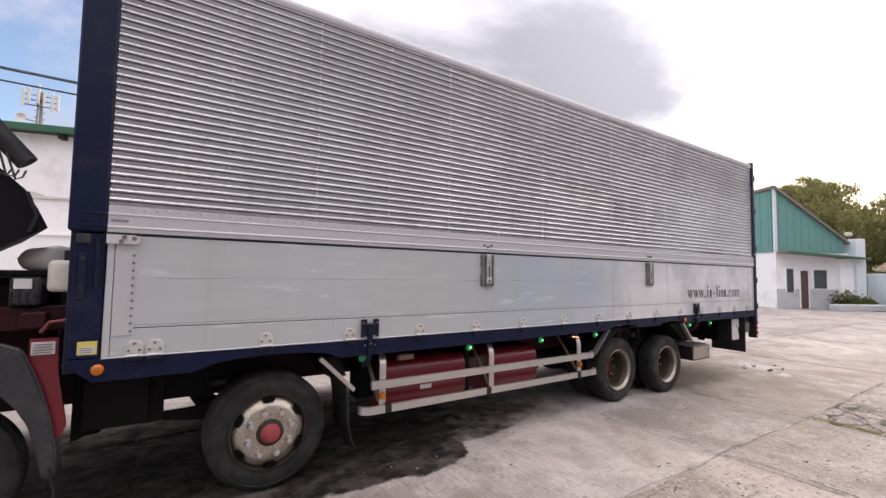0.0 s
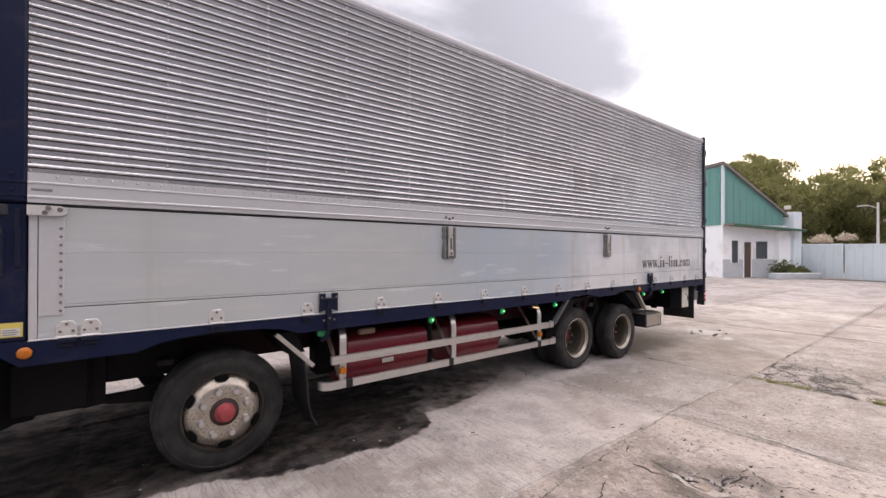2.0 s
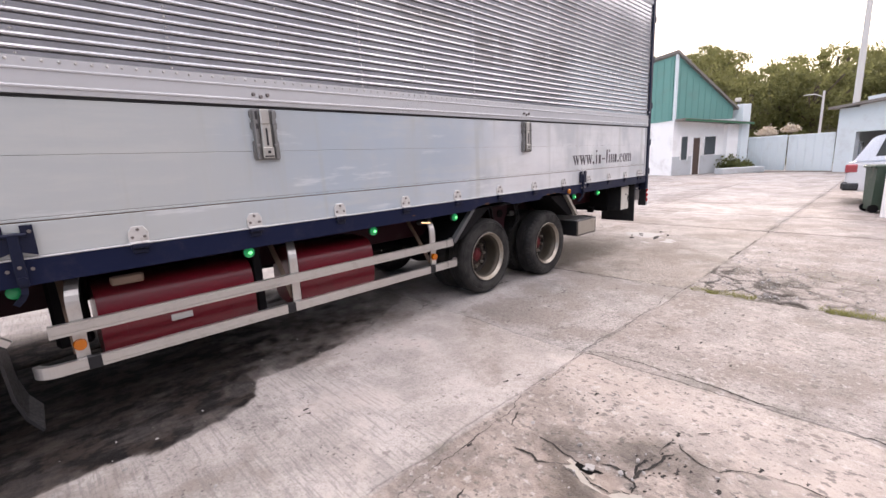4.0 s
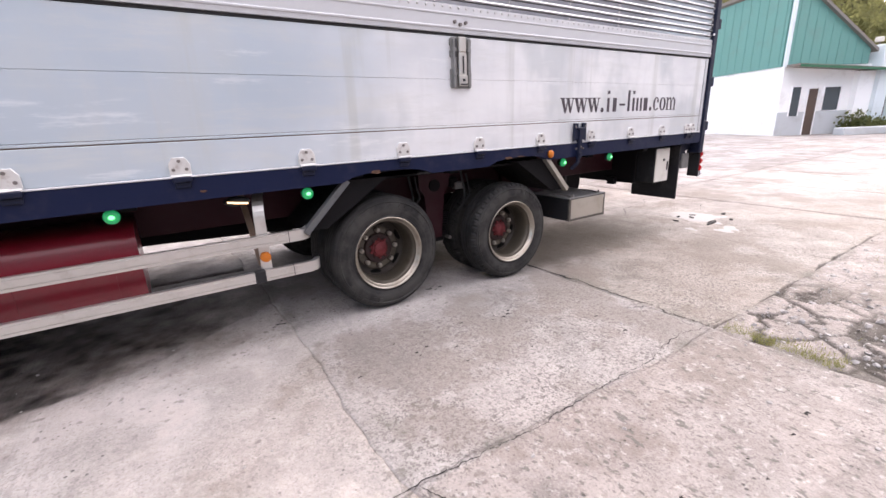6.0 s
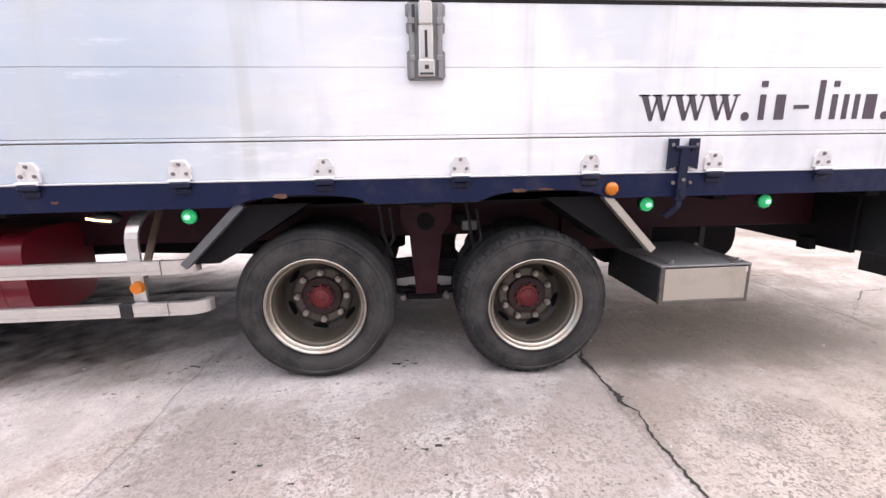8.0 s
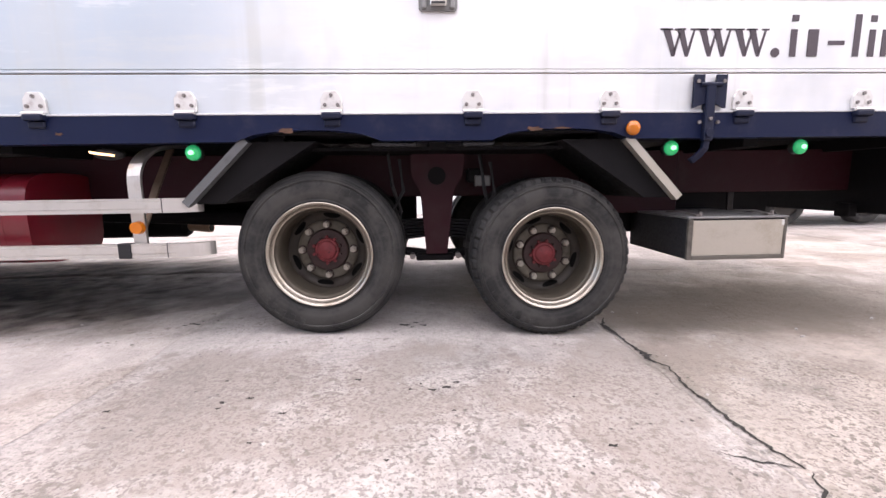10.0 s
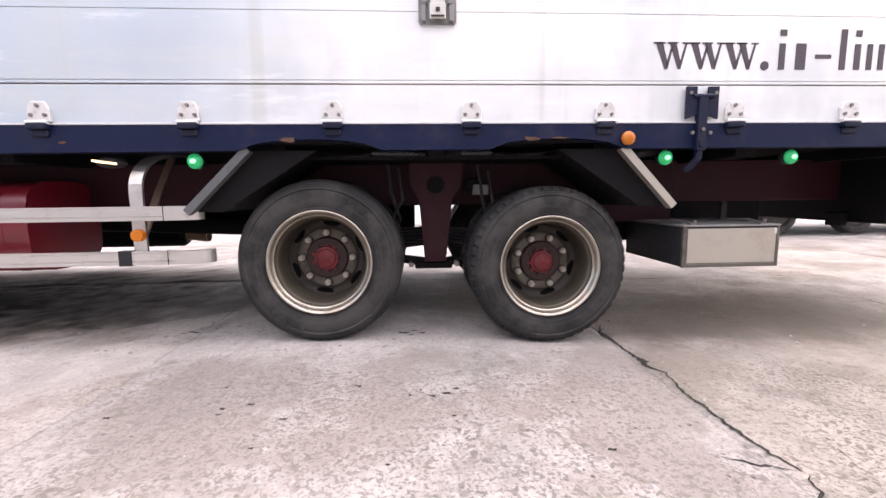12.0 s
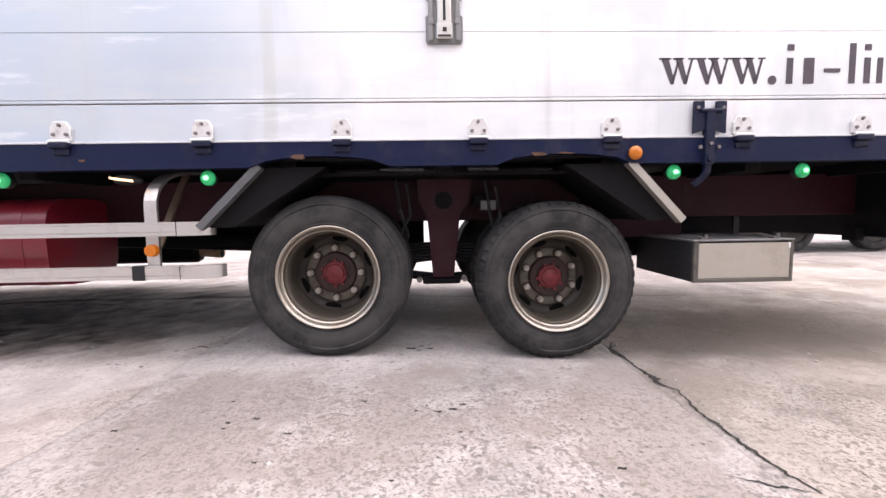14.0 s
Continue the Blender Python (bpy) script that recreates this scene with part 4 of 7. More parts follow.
for k, (width, pts) in enumerate(CRACKS + BREAK):
    left, right = ragged(pts, width, k, 1.0 if k < len(CRACKS) else 0.45)
    bm = bmesh.new()
    rows = [[bm.verts.new((x, y, float(rise(x, y) + relief(x, y)) + (0.0022 if k < len(CRACKS) else 0.0045))) for x, y in side] for side in (left, right)]
    for i in range(len(left) - 1):
        bm.faces.new((rows[0][i], rows[1][i], rows[1][i + 1], rows[0][i + 1]))
    part("crack", bm, m_crack, pavement, "dark soil-filled crack")


def shard(pts, z0, th, mat, label, lean=(0.0, 0.0), seed=0):
    """A broken flake of concrete with a ragged outline."""
    r = random.Random(seed)
    out = []
    for (ax, ay), (bx, by) in zip(pts, pts[1:] + pts[:1]):
        for f in (0.0, 0.35, 0.7):
            out.append((ax + (bx - ax) * f + r.uniform(-0.005, 0.005), ay + (by - ay) * f + r.uniform(-0.005, 0.005)))
    mx, my = sum(p[0] for p in out) / len(out), sum(p[1] for p in out) / len(out)
    bm = bmesh.new()
    base = float(rise(mx, my) + relief(mx, my)) + z0
    zz = [base + (x - mx) * lean[0] + (y - my) * lean[1] for x, y in out]
    top = [bm.verts.new((x, y, z)) for (x, y), z in zip(out, zz)]
    low = [bm.verts.new((x, y, z - th)) for (x, y), z in zip(out, zz)]
    bm.faces.new(top)
    for i in range(len(out)):
        j = (i + 1) % len(out)
        bm.faces.new((top[i], low[i], low[j], top[j]))
    bmesh.ops.recalc_face_normals(bm, faces=bm.faces[:])
    return part("concrete_flake", bm, mat, pavement, label)


m_flake = surface("fresh_break", (0.37, 0.335, 0.285), 0.85, 0.0, 0.3, 14.0, 60, 0.5, (0.17, 0.14, 0.115), 0.7, 16.0)
# hole as a near-black plate for its shade, the pale lip of the lower plate, and loose pieces about it
shard([(-1.25, -1.956), (-1.219, -2.02), (-1.223, -2.082), (-1.257, -2.114), (-1.279, -2.076), (-1.316, -2.069), (-1.352, -2.096), (-1.351, -2.064), (-1.327, -2.023), (-1.308, -1.987)], 0.003, 0.012, m_void, "near-black plate for the shade in the hole", seed=1)
shard([(-1.353, -1.959), (-1.35, -2.004), (-1.382, -2.064), (-1.404, -2.122), (-1.405, -2.198), (-1.381, -2.254), (-1.331, -2.319), (-1.299, -2.308), (-1.327, -2.26), (-1.342, -2.225), (-1.38, -2.196), (-1.382, -2.121), (-1.359, -2.082), (-1.334, -2.036), (-1.317, -1.992)], 0.009, 0.012, m_flake, "pale freshly broken lip of the hole", (0.18, 0.0), 2)
FLAKES = (([(-1.257, -2.022), (-1.238, -2.065), (-1.278, -2.07), (-1.289, -2.03)], 0.006), ([(-1.30, -1.945), (-1.265, -1.95), (-1.275, -1.985), (-1.31, -1.99)], 0.005), ([(-1.33, -1.985), (-1.305, -1.975), (-1.31, -2.0), (-1.335, -2.01)], 0.005), ([(-1.32, -2.075), (-1.29, -2.085), (-1.31, -2.10), (-1.34, -2.10)], 0.006))
for k, (pts, z) in enumerate(FLAKES):
    shard(pts, z, 0.008, m_flake if k != 0 else m_rubble, "", (0.10 * (-1) ** k, 0.1 * (k % 3 - 1)), 5 + k)
# dark crumbs left on the slabs by the tyres
rng = random.Random(21)
for cx_, cy_, n, sp in ((0.95, 0.24, 9, 0.05), (-0.22, 0.30, 5, 0.06), (0.31, -1.91, 3, 0.02), (-2.0, -0.62, 4, 0.04), (1.1, -0.45, 2, 0.05), (0.2, -0.5, 3, 0.25), (-1.3, -1.2, 5, 0.4), (-1.15, -2.25, 12, 0.12), (-1.5, -2.25, 12, 0.10), (-0.95, -2.32, 10, 0.12), (-0.5, -1.9, 12, 0.3), (-1.0, -2.7, 16, 0.3), (0.6, -2.2, 10, 0.5), (1.0, -0.6, 14, 0.45)):
    for k in range(n):
        x, y, q = cx_ + rng.gauss(0, sp), cy_ + rng.gauss(0, sp * 0.6), 0.004 + 0.014 * rng.random() ** 2
        shard([(x - q, y - q * 0.4), (x + q, y - q * 0.5), (x + q * 1.2, y + q * 0.3), (x - q * 0.8, y + q * 0.5)], 0.002, 0.003, m_crack, "", seed=100 + k)

# cement patch with old iron bars near the tail of the truck
gx, gy = np.meshgrid(np.linspace(0, 1, 70), np.linspace(0, 1, 70))
px, py = 4.45 + 1.6 * gx, -0.45 + 1.35 * gy
inside = np.clip((0.42 - np.hypot((gx - 0.5), (gy - 0.5)) + 0.45 * bumpy(px, py, 2.5, 4)) * 6, 0, 1)
m_patch = surface("pale_cement", (0.37, 0.352, 0.33), 0.85, 0.0, 0.2, 3.0, 50, 0.3, (0.30, 0.27, 0.245), 0.7, 2.5)
patch = tagged(sheet("cement_patch", px, py, -0.012 + 0.016 * inside + rise(px, py), m_patch), "whitish cement repair patch with dark broken flakes", "patch", kind="structure")
rng = random.Random(77)
for x, y, a, l, w in ((4.78, 0.30, 1.4, 0.10, 0.05), (5.10, 0.27, 0.9, 0.12, 0.05), (4.98, -0.04, 0.15, 0.34, 0.07), (5.62, 0.10, 0.3, 0.12, 0.06), (5.02, 0.40, 0.2, 0.10, 0.04), (5.25, 0.33, 2.1, 0.09, 0.05), (5.33, -0.12, 0.5, 0.10, 0.04)):
    out = [(l / 2 * math.cos(q) * rng.uniform(0.7, 1.1), w / 2 * math.sin(q) * rng.uniform(0.6, 1.2)) for q in [6.283 * k / 11 for k in range(11)]]
    bm = prism(bmesh.new(), out, 0.0, 0.009, "z")
    bmesh.ops.transform(bm, matrix=Matrix.Translation((x, y, 0.001)) @ Euler((0, 0, a)).to_matrix().to_4x4(), verts=bm.verts[:])
    part("flake", bm, m_crack, patch, "dark broken flake")

# ---- the box truck ----
truck = thing("box_truck", "long wing-body box truck, ribbed aluminium side, cab tilted", "truck")
BX0, BX1, BY1, TOP = -5.02, 4.58, 2.49, 3.84
PITCH, RIB0, NRIB = 0.0535, 2.085, 31

# cargo shell behind the side panels
part("cargo_floor", a_box(-4.98, 4.5, 0.06, 2.43, 1.05, 1.13, 0.005), m_black, truck, "black underside of the cargo floor")
part("front_wall", a_box(-5.02, -4.96, 0.02, 2.47, 1.05, 3.80, 0.01), m_blue_dull, truck, "navy front wall")
part("far_wall", a_box(-4.9, 4.5, 2.44, 2.49, 1.02, 3.80, 0.01), m_alu_edge, truck)
part("rear_doors", a_box(4.5, 4.54, 0.06, 2.43, 1.0, 3.80, 0.01), m_alu_edge, truck, "aluminium rear doors")
part("roof", a_box(-4.98, 4.52, 0.09, 2.40, 3.80, 3.835, 0.01), m_alu_edge, truck)

# ribbed wing panel
prof = []
for k in range(NRIB):
    z = RIB0 + k * PITCH
    prof += [(z, 0.0118), (z + 0.0025, 0.0142), (z + 0.0264, 0.0106), (z + 0.0272, 0.0105), (z + 0.0280, 0.0150), (z + 0.0347, 0.0152), (z + 0.0352, 0.0105), (z + 0.0357, 0.0105)] + [(z + 0.0430 - 0.0068 * math.cos(math.pi * j / 8), 0.0105 - 0.0088 * math.sin(math.pi * j / 8)) for j in range(9)]
prof.append((RIB0 + NRIB * PITCH, 0.0112))
xs = [-4.845] + [-4.18 + 0.64 * k for k in range(14)] + [4.50]
bm = bmesh.new()
rows = []
for i, x in enumerate(xs):
    r = random.Random(i)
    dy, dz = r.uniform(-0.0002, 0.0002), r.uniform(-0.0004, 0.0004)
    rows.append([bm.verts.new((x, y + dy + 0.0003 * math.sin(9 * z + i), z + dz)) for z, y in prof])
for a, b in zip(rows, rows[1:]):
    for k in range(len(prof) - 1):
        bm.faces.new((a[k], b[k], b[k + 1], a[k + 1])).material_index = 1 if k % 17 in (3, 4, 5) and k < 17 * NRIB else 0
bmesh.ops.recalc_face_normals(bm, faces=bm.faces[:])
bmesh.ops.solidify(bm, geom=bm.faces[:], thickness=0.004)
wing = part("wing_panel", bm, m_wing, truck, "ribbed aluminium wing panel with rivet rows", smooth=True)
# second slot: groove faces painted dark for their shade
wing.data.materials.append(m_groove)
bm = bmesh.new()
for i, x in enumerate(xs[1:-1]):
    for k in range(0, NRIB, 2 if i % 2 == 0 else 1):
        cyl(bm, (x, 0.013, RIB0 + k * PITCH + 0.016), (x, 0.005, RIB0 + k * PITCH + 0.016), 0.0065, 8, 0.0035)
for k in range(NRIB):
    cyl(bm, (-4.835, 0.013, RIB0 + k * PITCH + 0.016), (-4.835, 0.006, RIB0 + k * PITCH + 0.016), 0.006, 6, 0.003)
for k in range(146):
    cyl(bm, (-4.72 + 0.0635 * k, 0.004, 2.072), (-4.72 + 0.0635 * k, -0.006, 2.068), 0.0085, 8, 0.004)
for k in range(110):
    cyl(bm, (-4.8 + 0.0845 * k, 0.01, 3.762), (-4.8 + 0.0845 * k, -0.002, 3.762), 0.008, 6, 0.005)
tagged(part("rivet_line", bm, m_alu, wing), kind="stuff")
prf = [(0.05, 1.918), (-0.003, 1.918), (-0.004, 1.942), (-0.010, 1.945), (-0.011, 1.953), (-0.006, 1.958), (-0.001, 1.960), (-0.001, 2.024), (-0.007, 2.027), (-0.008, 2.034), (-0.003, 2.038), (0.003, 2.040), (0.003, 2.088), (0.05, 2.088)]
part("lower_wing_extrusion", prism(bmesh.new(), prf, -4.845, 4.50, "x"), m_alu_edge, truck, "aluminium bottom extrusion of the wing")
bm = bmesh.new()
prism(bm, [(0.06, 3.74), (0.0, 3.742), (-0.004, 3.775), (0.008, 3.812), (0.04, 3.838), (0.10, 3.842), (0.10, 3.80), (0.06, 3.79)], -4.845, 4.50, "x")
part("top_rail", bm, m_rail, truck, "rounded aluminium roof rail", smooth=True)
part("rubber_seal", a_box(-4.845, 4.50, 0.012, 0.05, 1.902, 1.919, 0.003), m_seal, truck, "black rubber seal under the wing")

# drop side made of planks
drop = part("drop_side", a_box(-4.84, 4.485, 0.022, 0.045, 1.14, 1.90), m_tank_strap, truck, "dull aluminium drop side of wide planks")
for z0, z1, lab in ((1.142, 1.309, ""), (1.3155, 1.329, ""), (1.331, 1.6293, ""), (1.6307, 1.900, "")):
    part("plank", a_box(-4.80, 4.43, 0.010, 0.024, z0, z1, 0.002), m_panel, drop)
part("end_post", a_box(-4.84, -4.803, 0.002, 0.03, 1.142, 1.90, 0.004), m_alu_edge, drop, "aluminium end strip")
part("end_post", a_box(4.433, 4.485, 0.002, 0.03, 1.142, 1.90, 0.004), m_alu_edge, drop)
bm = a_box(-4.798, -4.688, 0.003, 0.013, 1.27, 1.842, 0.002)
part("bolt_strip", bm, m_alu_edge, drop, "bolted aluminium strip")
for k in range(11):
    z = 1.295 + k * 0.048
    part("bolt", cyl(bmesh.new(), (-4.702, 0.006, z), (-4.702, -0.007, z), 0.009, 8, 0.006), m_bolt, drop)
bm = bmesh.new()
for k in range(7):
    r = random.Random(40 + k)
    x, z = -3.45 + r.uniform(-0.06, 0.06), 1.70 + r.uniform(-0.03, 0.03)
    box(bm, x, x + r.uniform(0.02, 0.07), 0.0092, 0.012, z, z + 0.004)
part("scuff", bm, m_panel, drop, "bright scuff marks")


def hinge_meshes():
    bm = bmesh.new()
    prism(bm, [(-0.048, 0.0), (0.048, 0.0), (0.048, 0.056), (0.028, 0.088), (-0.028, 0.088), (-0.048, 0.056)], -0.006, 0.010)
    bmesh.ops.bevel(bm, geom=bm.edges[:], offset=0.002, segments=1, affect="EDGES")
    plate = bpy.data.meshes.new("hinge_plate")
    bm.to_mesh(plate)
    bm.free()
    plate.materials.append(m_zinc)
    bm = cyl(bmesh.new(), (0, -0.004, 0), (0, -0.013, 0), 0.0095, 6, 0.008)
    bolts = bpy.data.meshes.new("hinge_bolts")
    bm.to_mesh(bolts)
    bm.free()
    bolts.materials.append(m_bolt)
    bm = bmesh.new()
    box(bm, -0.044, 0.044, -0.030, 0.02, -0.036, -0.006, 0.008, None, 2)
    box(bm, -0.036, 0.036, -0.012, 0.02, -0.066, -0.034, 0.006)
    base = bpy.data.meshes.new("hinge_base")
    bm.to_mesh(base)
    bm.free()
    base.materials.append(m_blue_dull)
    bm = cyl(bmesh.new(), (-0.046, -0.018, -0.004), (0.046, -0.018, -0.004), 0.0085, 8)
    lip = bpy.data.meshes.new("hinge_lip")
    bm.to_mesh(lip)
    bm.free()
    lip.materials.append(m_zinc)
    return plate, bolts, base, lip


h_plate, h_bolts, h_base, h_lip = hinge_meshes()
HINGES = [-4.675, -4.565, -3.885, -3.235] + [-2.565 + 0.641 * k for k in range(9)] + [3.155, 3.70, 4.195, 4.30]
for i, x in enumerate(HINGES):
    hp = new("hinge", h_plate)
    hp.parent, hp.location = drop, (x, 0, 1.146)
    for bx_, bz_ in ((0, 0.07), (-0.029, 0.028), (0.029, 0.028)):
        o = new("hinge_bolt", h_bolts)
        o.parent, o.location = hp, (bx_, 0, bz_)
    new("hinge_base", h_base).parent = hp
    new("hinge_lip", h_lip).parent = hp
    if not i:
        tagged(hp, "galvanised three-bolt hinge with a navy base")


def latch(x, parent):
    """The long pressed-steel lock between wing and drop side."""
    half = [(0.072, 1.895), (0.088, 1.882), (0.088, 1.845), (0.078, 1.838), (0.078, 1.815), (0.086, 1.808), (0.086, 1.775), (0.074, 1.765), (0.074, 1.70), (0.086, 1.69), (0.086, 1.585), (0.076, 1.572)]
    bm = prism(bmesh.new(), [(x + u, z) for u, z in half] + [(x - u, z) for u, z in half[::-1]], -0.004, 0.012)
    body = part("latch", bm, m_dull, parent, "pressed steel lever latch")
    bm = bmesh.new()
    for s in (-1, 1):
        box(bm, x + s * 0.062 - 0.011, x + s * 0.062 + 0.011, -0.022, 0.0, 1.578, 1.885, 0.004)
        box(bm, x + s * 0.060 - 0.014, x + s * 0.060 + 0.014, -0.026, 0.0, 1.80, 1.83, 0.004)
        box(bm, x + s * 0.060 - 0.014, x + s * 0.060 + 0.014, -0.026, 0.0, 1.65, 1.675, 0.004)
    part("side_flange", bm, m_dull, body)
    part("lever", a_box(x - 0.032, x + 0.032, -0.030, -0.004, 1.60, 1.80, 0.006), m_steel, body)
    part("slot", a_box(x - 0.006, x + 0.006, -0.0325, -0.028, 1.665, 1.775), m_seal, body, "dark slot")
    part("lock_plate", a_box(x - 0.036, x + 0.036, -0.034, -0.02, 1.585, 1.655, 0.004), m_steel, body)
    part("slot", a_box(x - 0.03, x + 0.03, -0.037, -0.032, 1.592, 1.600), m_seal, body)
    part("keyhole", a_box(x - 0.008, x + 0.010, -0.039, -0.034, 1.615, 1.632), m_seal, body)
    part("hook", a_box(x - 0.03, x + 0.03, -0.030, 0.0, 1.80, 1.895, 0.006), m_steel, body)
    part("slot", a_box(x - 0.060, x - 0.046, -0.0245, -0.018, 1.77, 1.88), m_seal, body)
    for dx, dz in ((-0.045, 1.985), (0.0, 1.972), (0.045, 1.985)):
        part("bolt", cyl(bmesh.new(), (x + dx, 0.0, dz), (x + dx, -0.016, dz), 0.013, 8, 0.010), m_bolt, body)


latch(-1.782, truck)
latch(1.128, truck)


def stay(x, parent):
    """The navy fork bracket that holds the side when it is dropped."""
    b = part("stay_bracket", a_box(x - 0.022, x + 0.022, -0.028, 0.012, 1.0, 1.265, 0.005), m_blue_dull, parent, "navy fork-shaped stay bracket")
    for s in (-1, 1):
        part("fork_plate", prism(bmesh.new(), [(x + s * 0.022, 1.17), (x + s * 0.078, 1.15), (x + s * 0.078, 1.30), (x + s * 0.03, 1.30), (x + s * 0.03, 1.26), (x + s * 0.022, 1.25)], -0.016, 0.0), m_blue_dull, b)
    part("pin", cyl(bmesh.new(), (x - 0.05, -0.02, 1.255), (x + 0.05, -0.02, 1.255), 0.01, 10), m_blue_dull, b)
    part("foot", cyl(bmesh.new(), (x, -0.02, 1.035), (x, -0.036, 1.035), 0.02, 10), m_blue_dull, b)
    part("tail", strap(bmesh.new(), [(x, -0.008, 1.01), (x - 0.004, -0.006, 0.965), (x - 0.020, 0.010, 0.935), (x - 0.045, 0.030, 0.908)], 0.020, 0.028, (0, 1, 0)), m_blue_dull, b)
    for dx, dz in ((-0.062, 1.27), (0.062, 1.27), (0.0, 1.10), (-0.045, 1.085), (0.045, 1.085)):
        part("bracket_bolt", cyl(bmesh.new(), (x + dx, -0.012, dz), (x + dx, -0.034 if not dx else -0.022, dz), 0.009, 6), m_bolt, b)


stay(-3.06, truck)
stay(2.393, truck)

# navy side rail with cut arches over the wheels
bottom = [(-4.875, 0.995), (-4.42, 1.0)]
for xc, half, z0, z1 in ((-3.82, 0.52, 1.0, 1.075), (0.53, 0.33, 1.015, 1.065), (1.70, 0.33, 1.015, 1.065)):
    for k in range(9):
        u = -1 + k / 4
        bottom.append((xc + half * u, z0 + (z1 - z0) * (1 - u * u) ** 0.6))
bottom.append((4.46, 1.02))
rail = part("side_rail", prism(bmesh.new(), bottom + [(4.50, 1.03), (4.50, 1.138), (-5.0, 1.138), (-5.0, 1.10)], 0.0, 0.07), m_blue, truck, "navy steel side rail with scratches")
part("rail_lip", a_box(-4.84, 4.48, -0.004, 0.02, 1.132, 1.141, 0.002), m_alu_edge, rail)
for x, z, w, h in ((0.435, 1.062, 0.045, 0.014), (1.57, 1.064, 0.05, 0.012), (1.70, 1.066, 0.05, 0.006), (-0.56, 1.055, 0.02, 0.008)):
    bm = bmesh.new()
    r = random.Random(int(x * 100))
    n = 14
    out = [(x + w * math.cos(6.283 * k / n) * r.uniform(0.5, 1.1), z + h * math.sin(6.283 * k / n) * r.uniform(0.5, 1.1)) for k in range(n)]
    part("rust_spot", prism(bm, out, -0.0025, 0.002), m_rusty, rail, "brown rust spot")

# front corner post and upper navy end of the wing
part("wing_end", a_box(-5.035, -4.848, -0.006, 0.10, 1.915, 3.835, 0.012), m_blue, truck, "navy front end of the wing")
for z in (1.955, 2.03):
    part("end_trim", a_box(-4.985, -4.85, -0.011, 0.0, z - 0.004, z + 0.004, 0.001), m_blue_dull, truck)
for x, z in ((-4.96, 2.075), (-4.91, 2.075), (-4.96, 1.985), (-4.91, 1.985)):
    part("bolt", cyl(bmesh.new(), (x, 0, z), (x, -0.013, z), 0.012, 8, 0.008), m_blue_dull, truck)
part("corner_post", a_box(-5.0, -4.848, 0.004, 0.12, 1.138, 1.905, 0.008), m_blue, truck, "navy front corner post")
for x, w, z0, z1 in ((-4.955, 0.035, 1.50, 1.78), (-4.885, 0.025, 1.55, 1.88)):
    part("post_rib", a_box(x - w / 2, x + w / 2, -0.010, 0.006, z0, z1, 0.006), m_blue_dull, truck)
part("post_hole", cyl(bmesh.new(), (-4.955, -0.006, 1.75), (-4.955, -0.0125, 1.75), 0.012, 10), m_seal, truck)
part("post_cap", a_box(-4.99, -4.92, -0.012, 0.01, 1.84, 1.90, 0.006), m_fender, truck)
bm = bmesh.new()
prism(bm, [(-4.845, 1.845), (-4.70, 1.845), (-4.675, 1.86), (-4.675, 1.89), (-4.70, 1.902), (-4.845, 1.902)], -0.03, 0.0)
top_hinge = part("corner_lock", bm, m_zinc, truck, "galvanised corner lock with three bolts")
for x, z in ((-4.77, 1.862), (-4.755, 1.888), (-4.705, 1.882)):
    part("bolt", cyl(bmesh.new(), (x, -0.028, z), (x, -0.044, z), 0.014, 8, 0.01), m_bolt, top_hinge)
sticker = part("warning_sticker", a_box(-4.955, -4.86, -0.0025, 0.006, 1.165, 1.245), m_yellow, truck, "yellow warning sticker")
part("sticker_panel", a_box(-4.945, -4.87, -0.0045, 0.0, 1.172, 1.215), m_paper, sticker)
for k in range(3):
    part("text_bar", a_box(-4.94, -4.885 + 0.01 * (k % 2), -0.0065, -0.003, 1.178 + 0.012 * k, 1.183 + 0.012 * k), m_inkgrey, sticker)
part("name_plate", a_box(-4.83, -4.74, -0.005, 0.0, 1.985, 2.0, 0.002), m_inkgrey, truck)
part("front_mirror_guard", tube(bmesh.new(), [(-5.03, 0.02, 3.42), (-5.09, 0.0, 3.5), (-5.10, 0.0, 3.7)], 0.022, 10), m_fender, truck)

# rear post, hinges and tail lamps
post = part("rear_post", a_box(4.50, 4.585, -0.012, 0.12, 0.90, 3.85, 0.01), m_blue_dull, truck, "dark navy rear corner post")
part("post_edge", a_box(4.585, 4.60, 0.0, 0.06, 2.2, 3.8, 0.004), m_alu_edge, post)
for z in (1.15, 1.62, 2.2, 2.9, 3.5):
    part("door_hinge", a_box(4.57, 4.625, -0.014, 0.05, z, z + 0.10, 0.008), m_blue_dull, post)
part("post_lamp", cyl(bmesh.new(), (4.49, -0.01, 2.14), (4.49, -0.02, 2.14), 0.012, 8), m_clear, post)
part("rear_bumper", a_box(4.40, 4.56, 0.10, 2.39, 0.93, 1.03, 0.01), m_blue_dull, truck)
tail = part("tail_lamp", a_box(4.59, 4.625, 0.02, 0.15, 0.62, 0.93, 0.01), m_plastic, truck, "stacked tail lamp with red and clear lenses")
part("lamp_arm", a_box(4.52, 4.62, 0.10, 0.14, 0.86, 0.93, 0.005), m_plastic, tail)
for z, mm in ((0.88, m_redlens), (0.80, m_redlens), (0.72, m_redlens), (0.655, m_clear)):
    part("lens", cyl(bmesh.new(), (4.605, 0.035, z), (4.68, 0.035, z), 0.042, 16, 0.020), mm, tail, smooth=True)

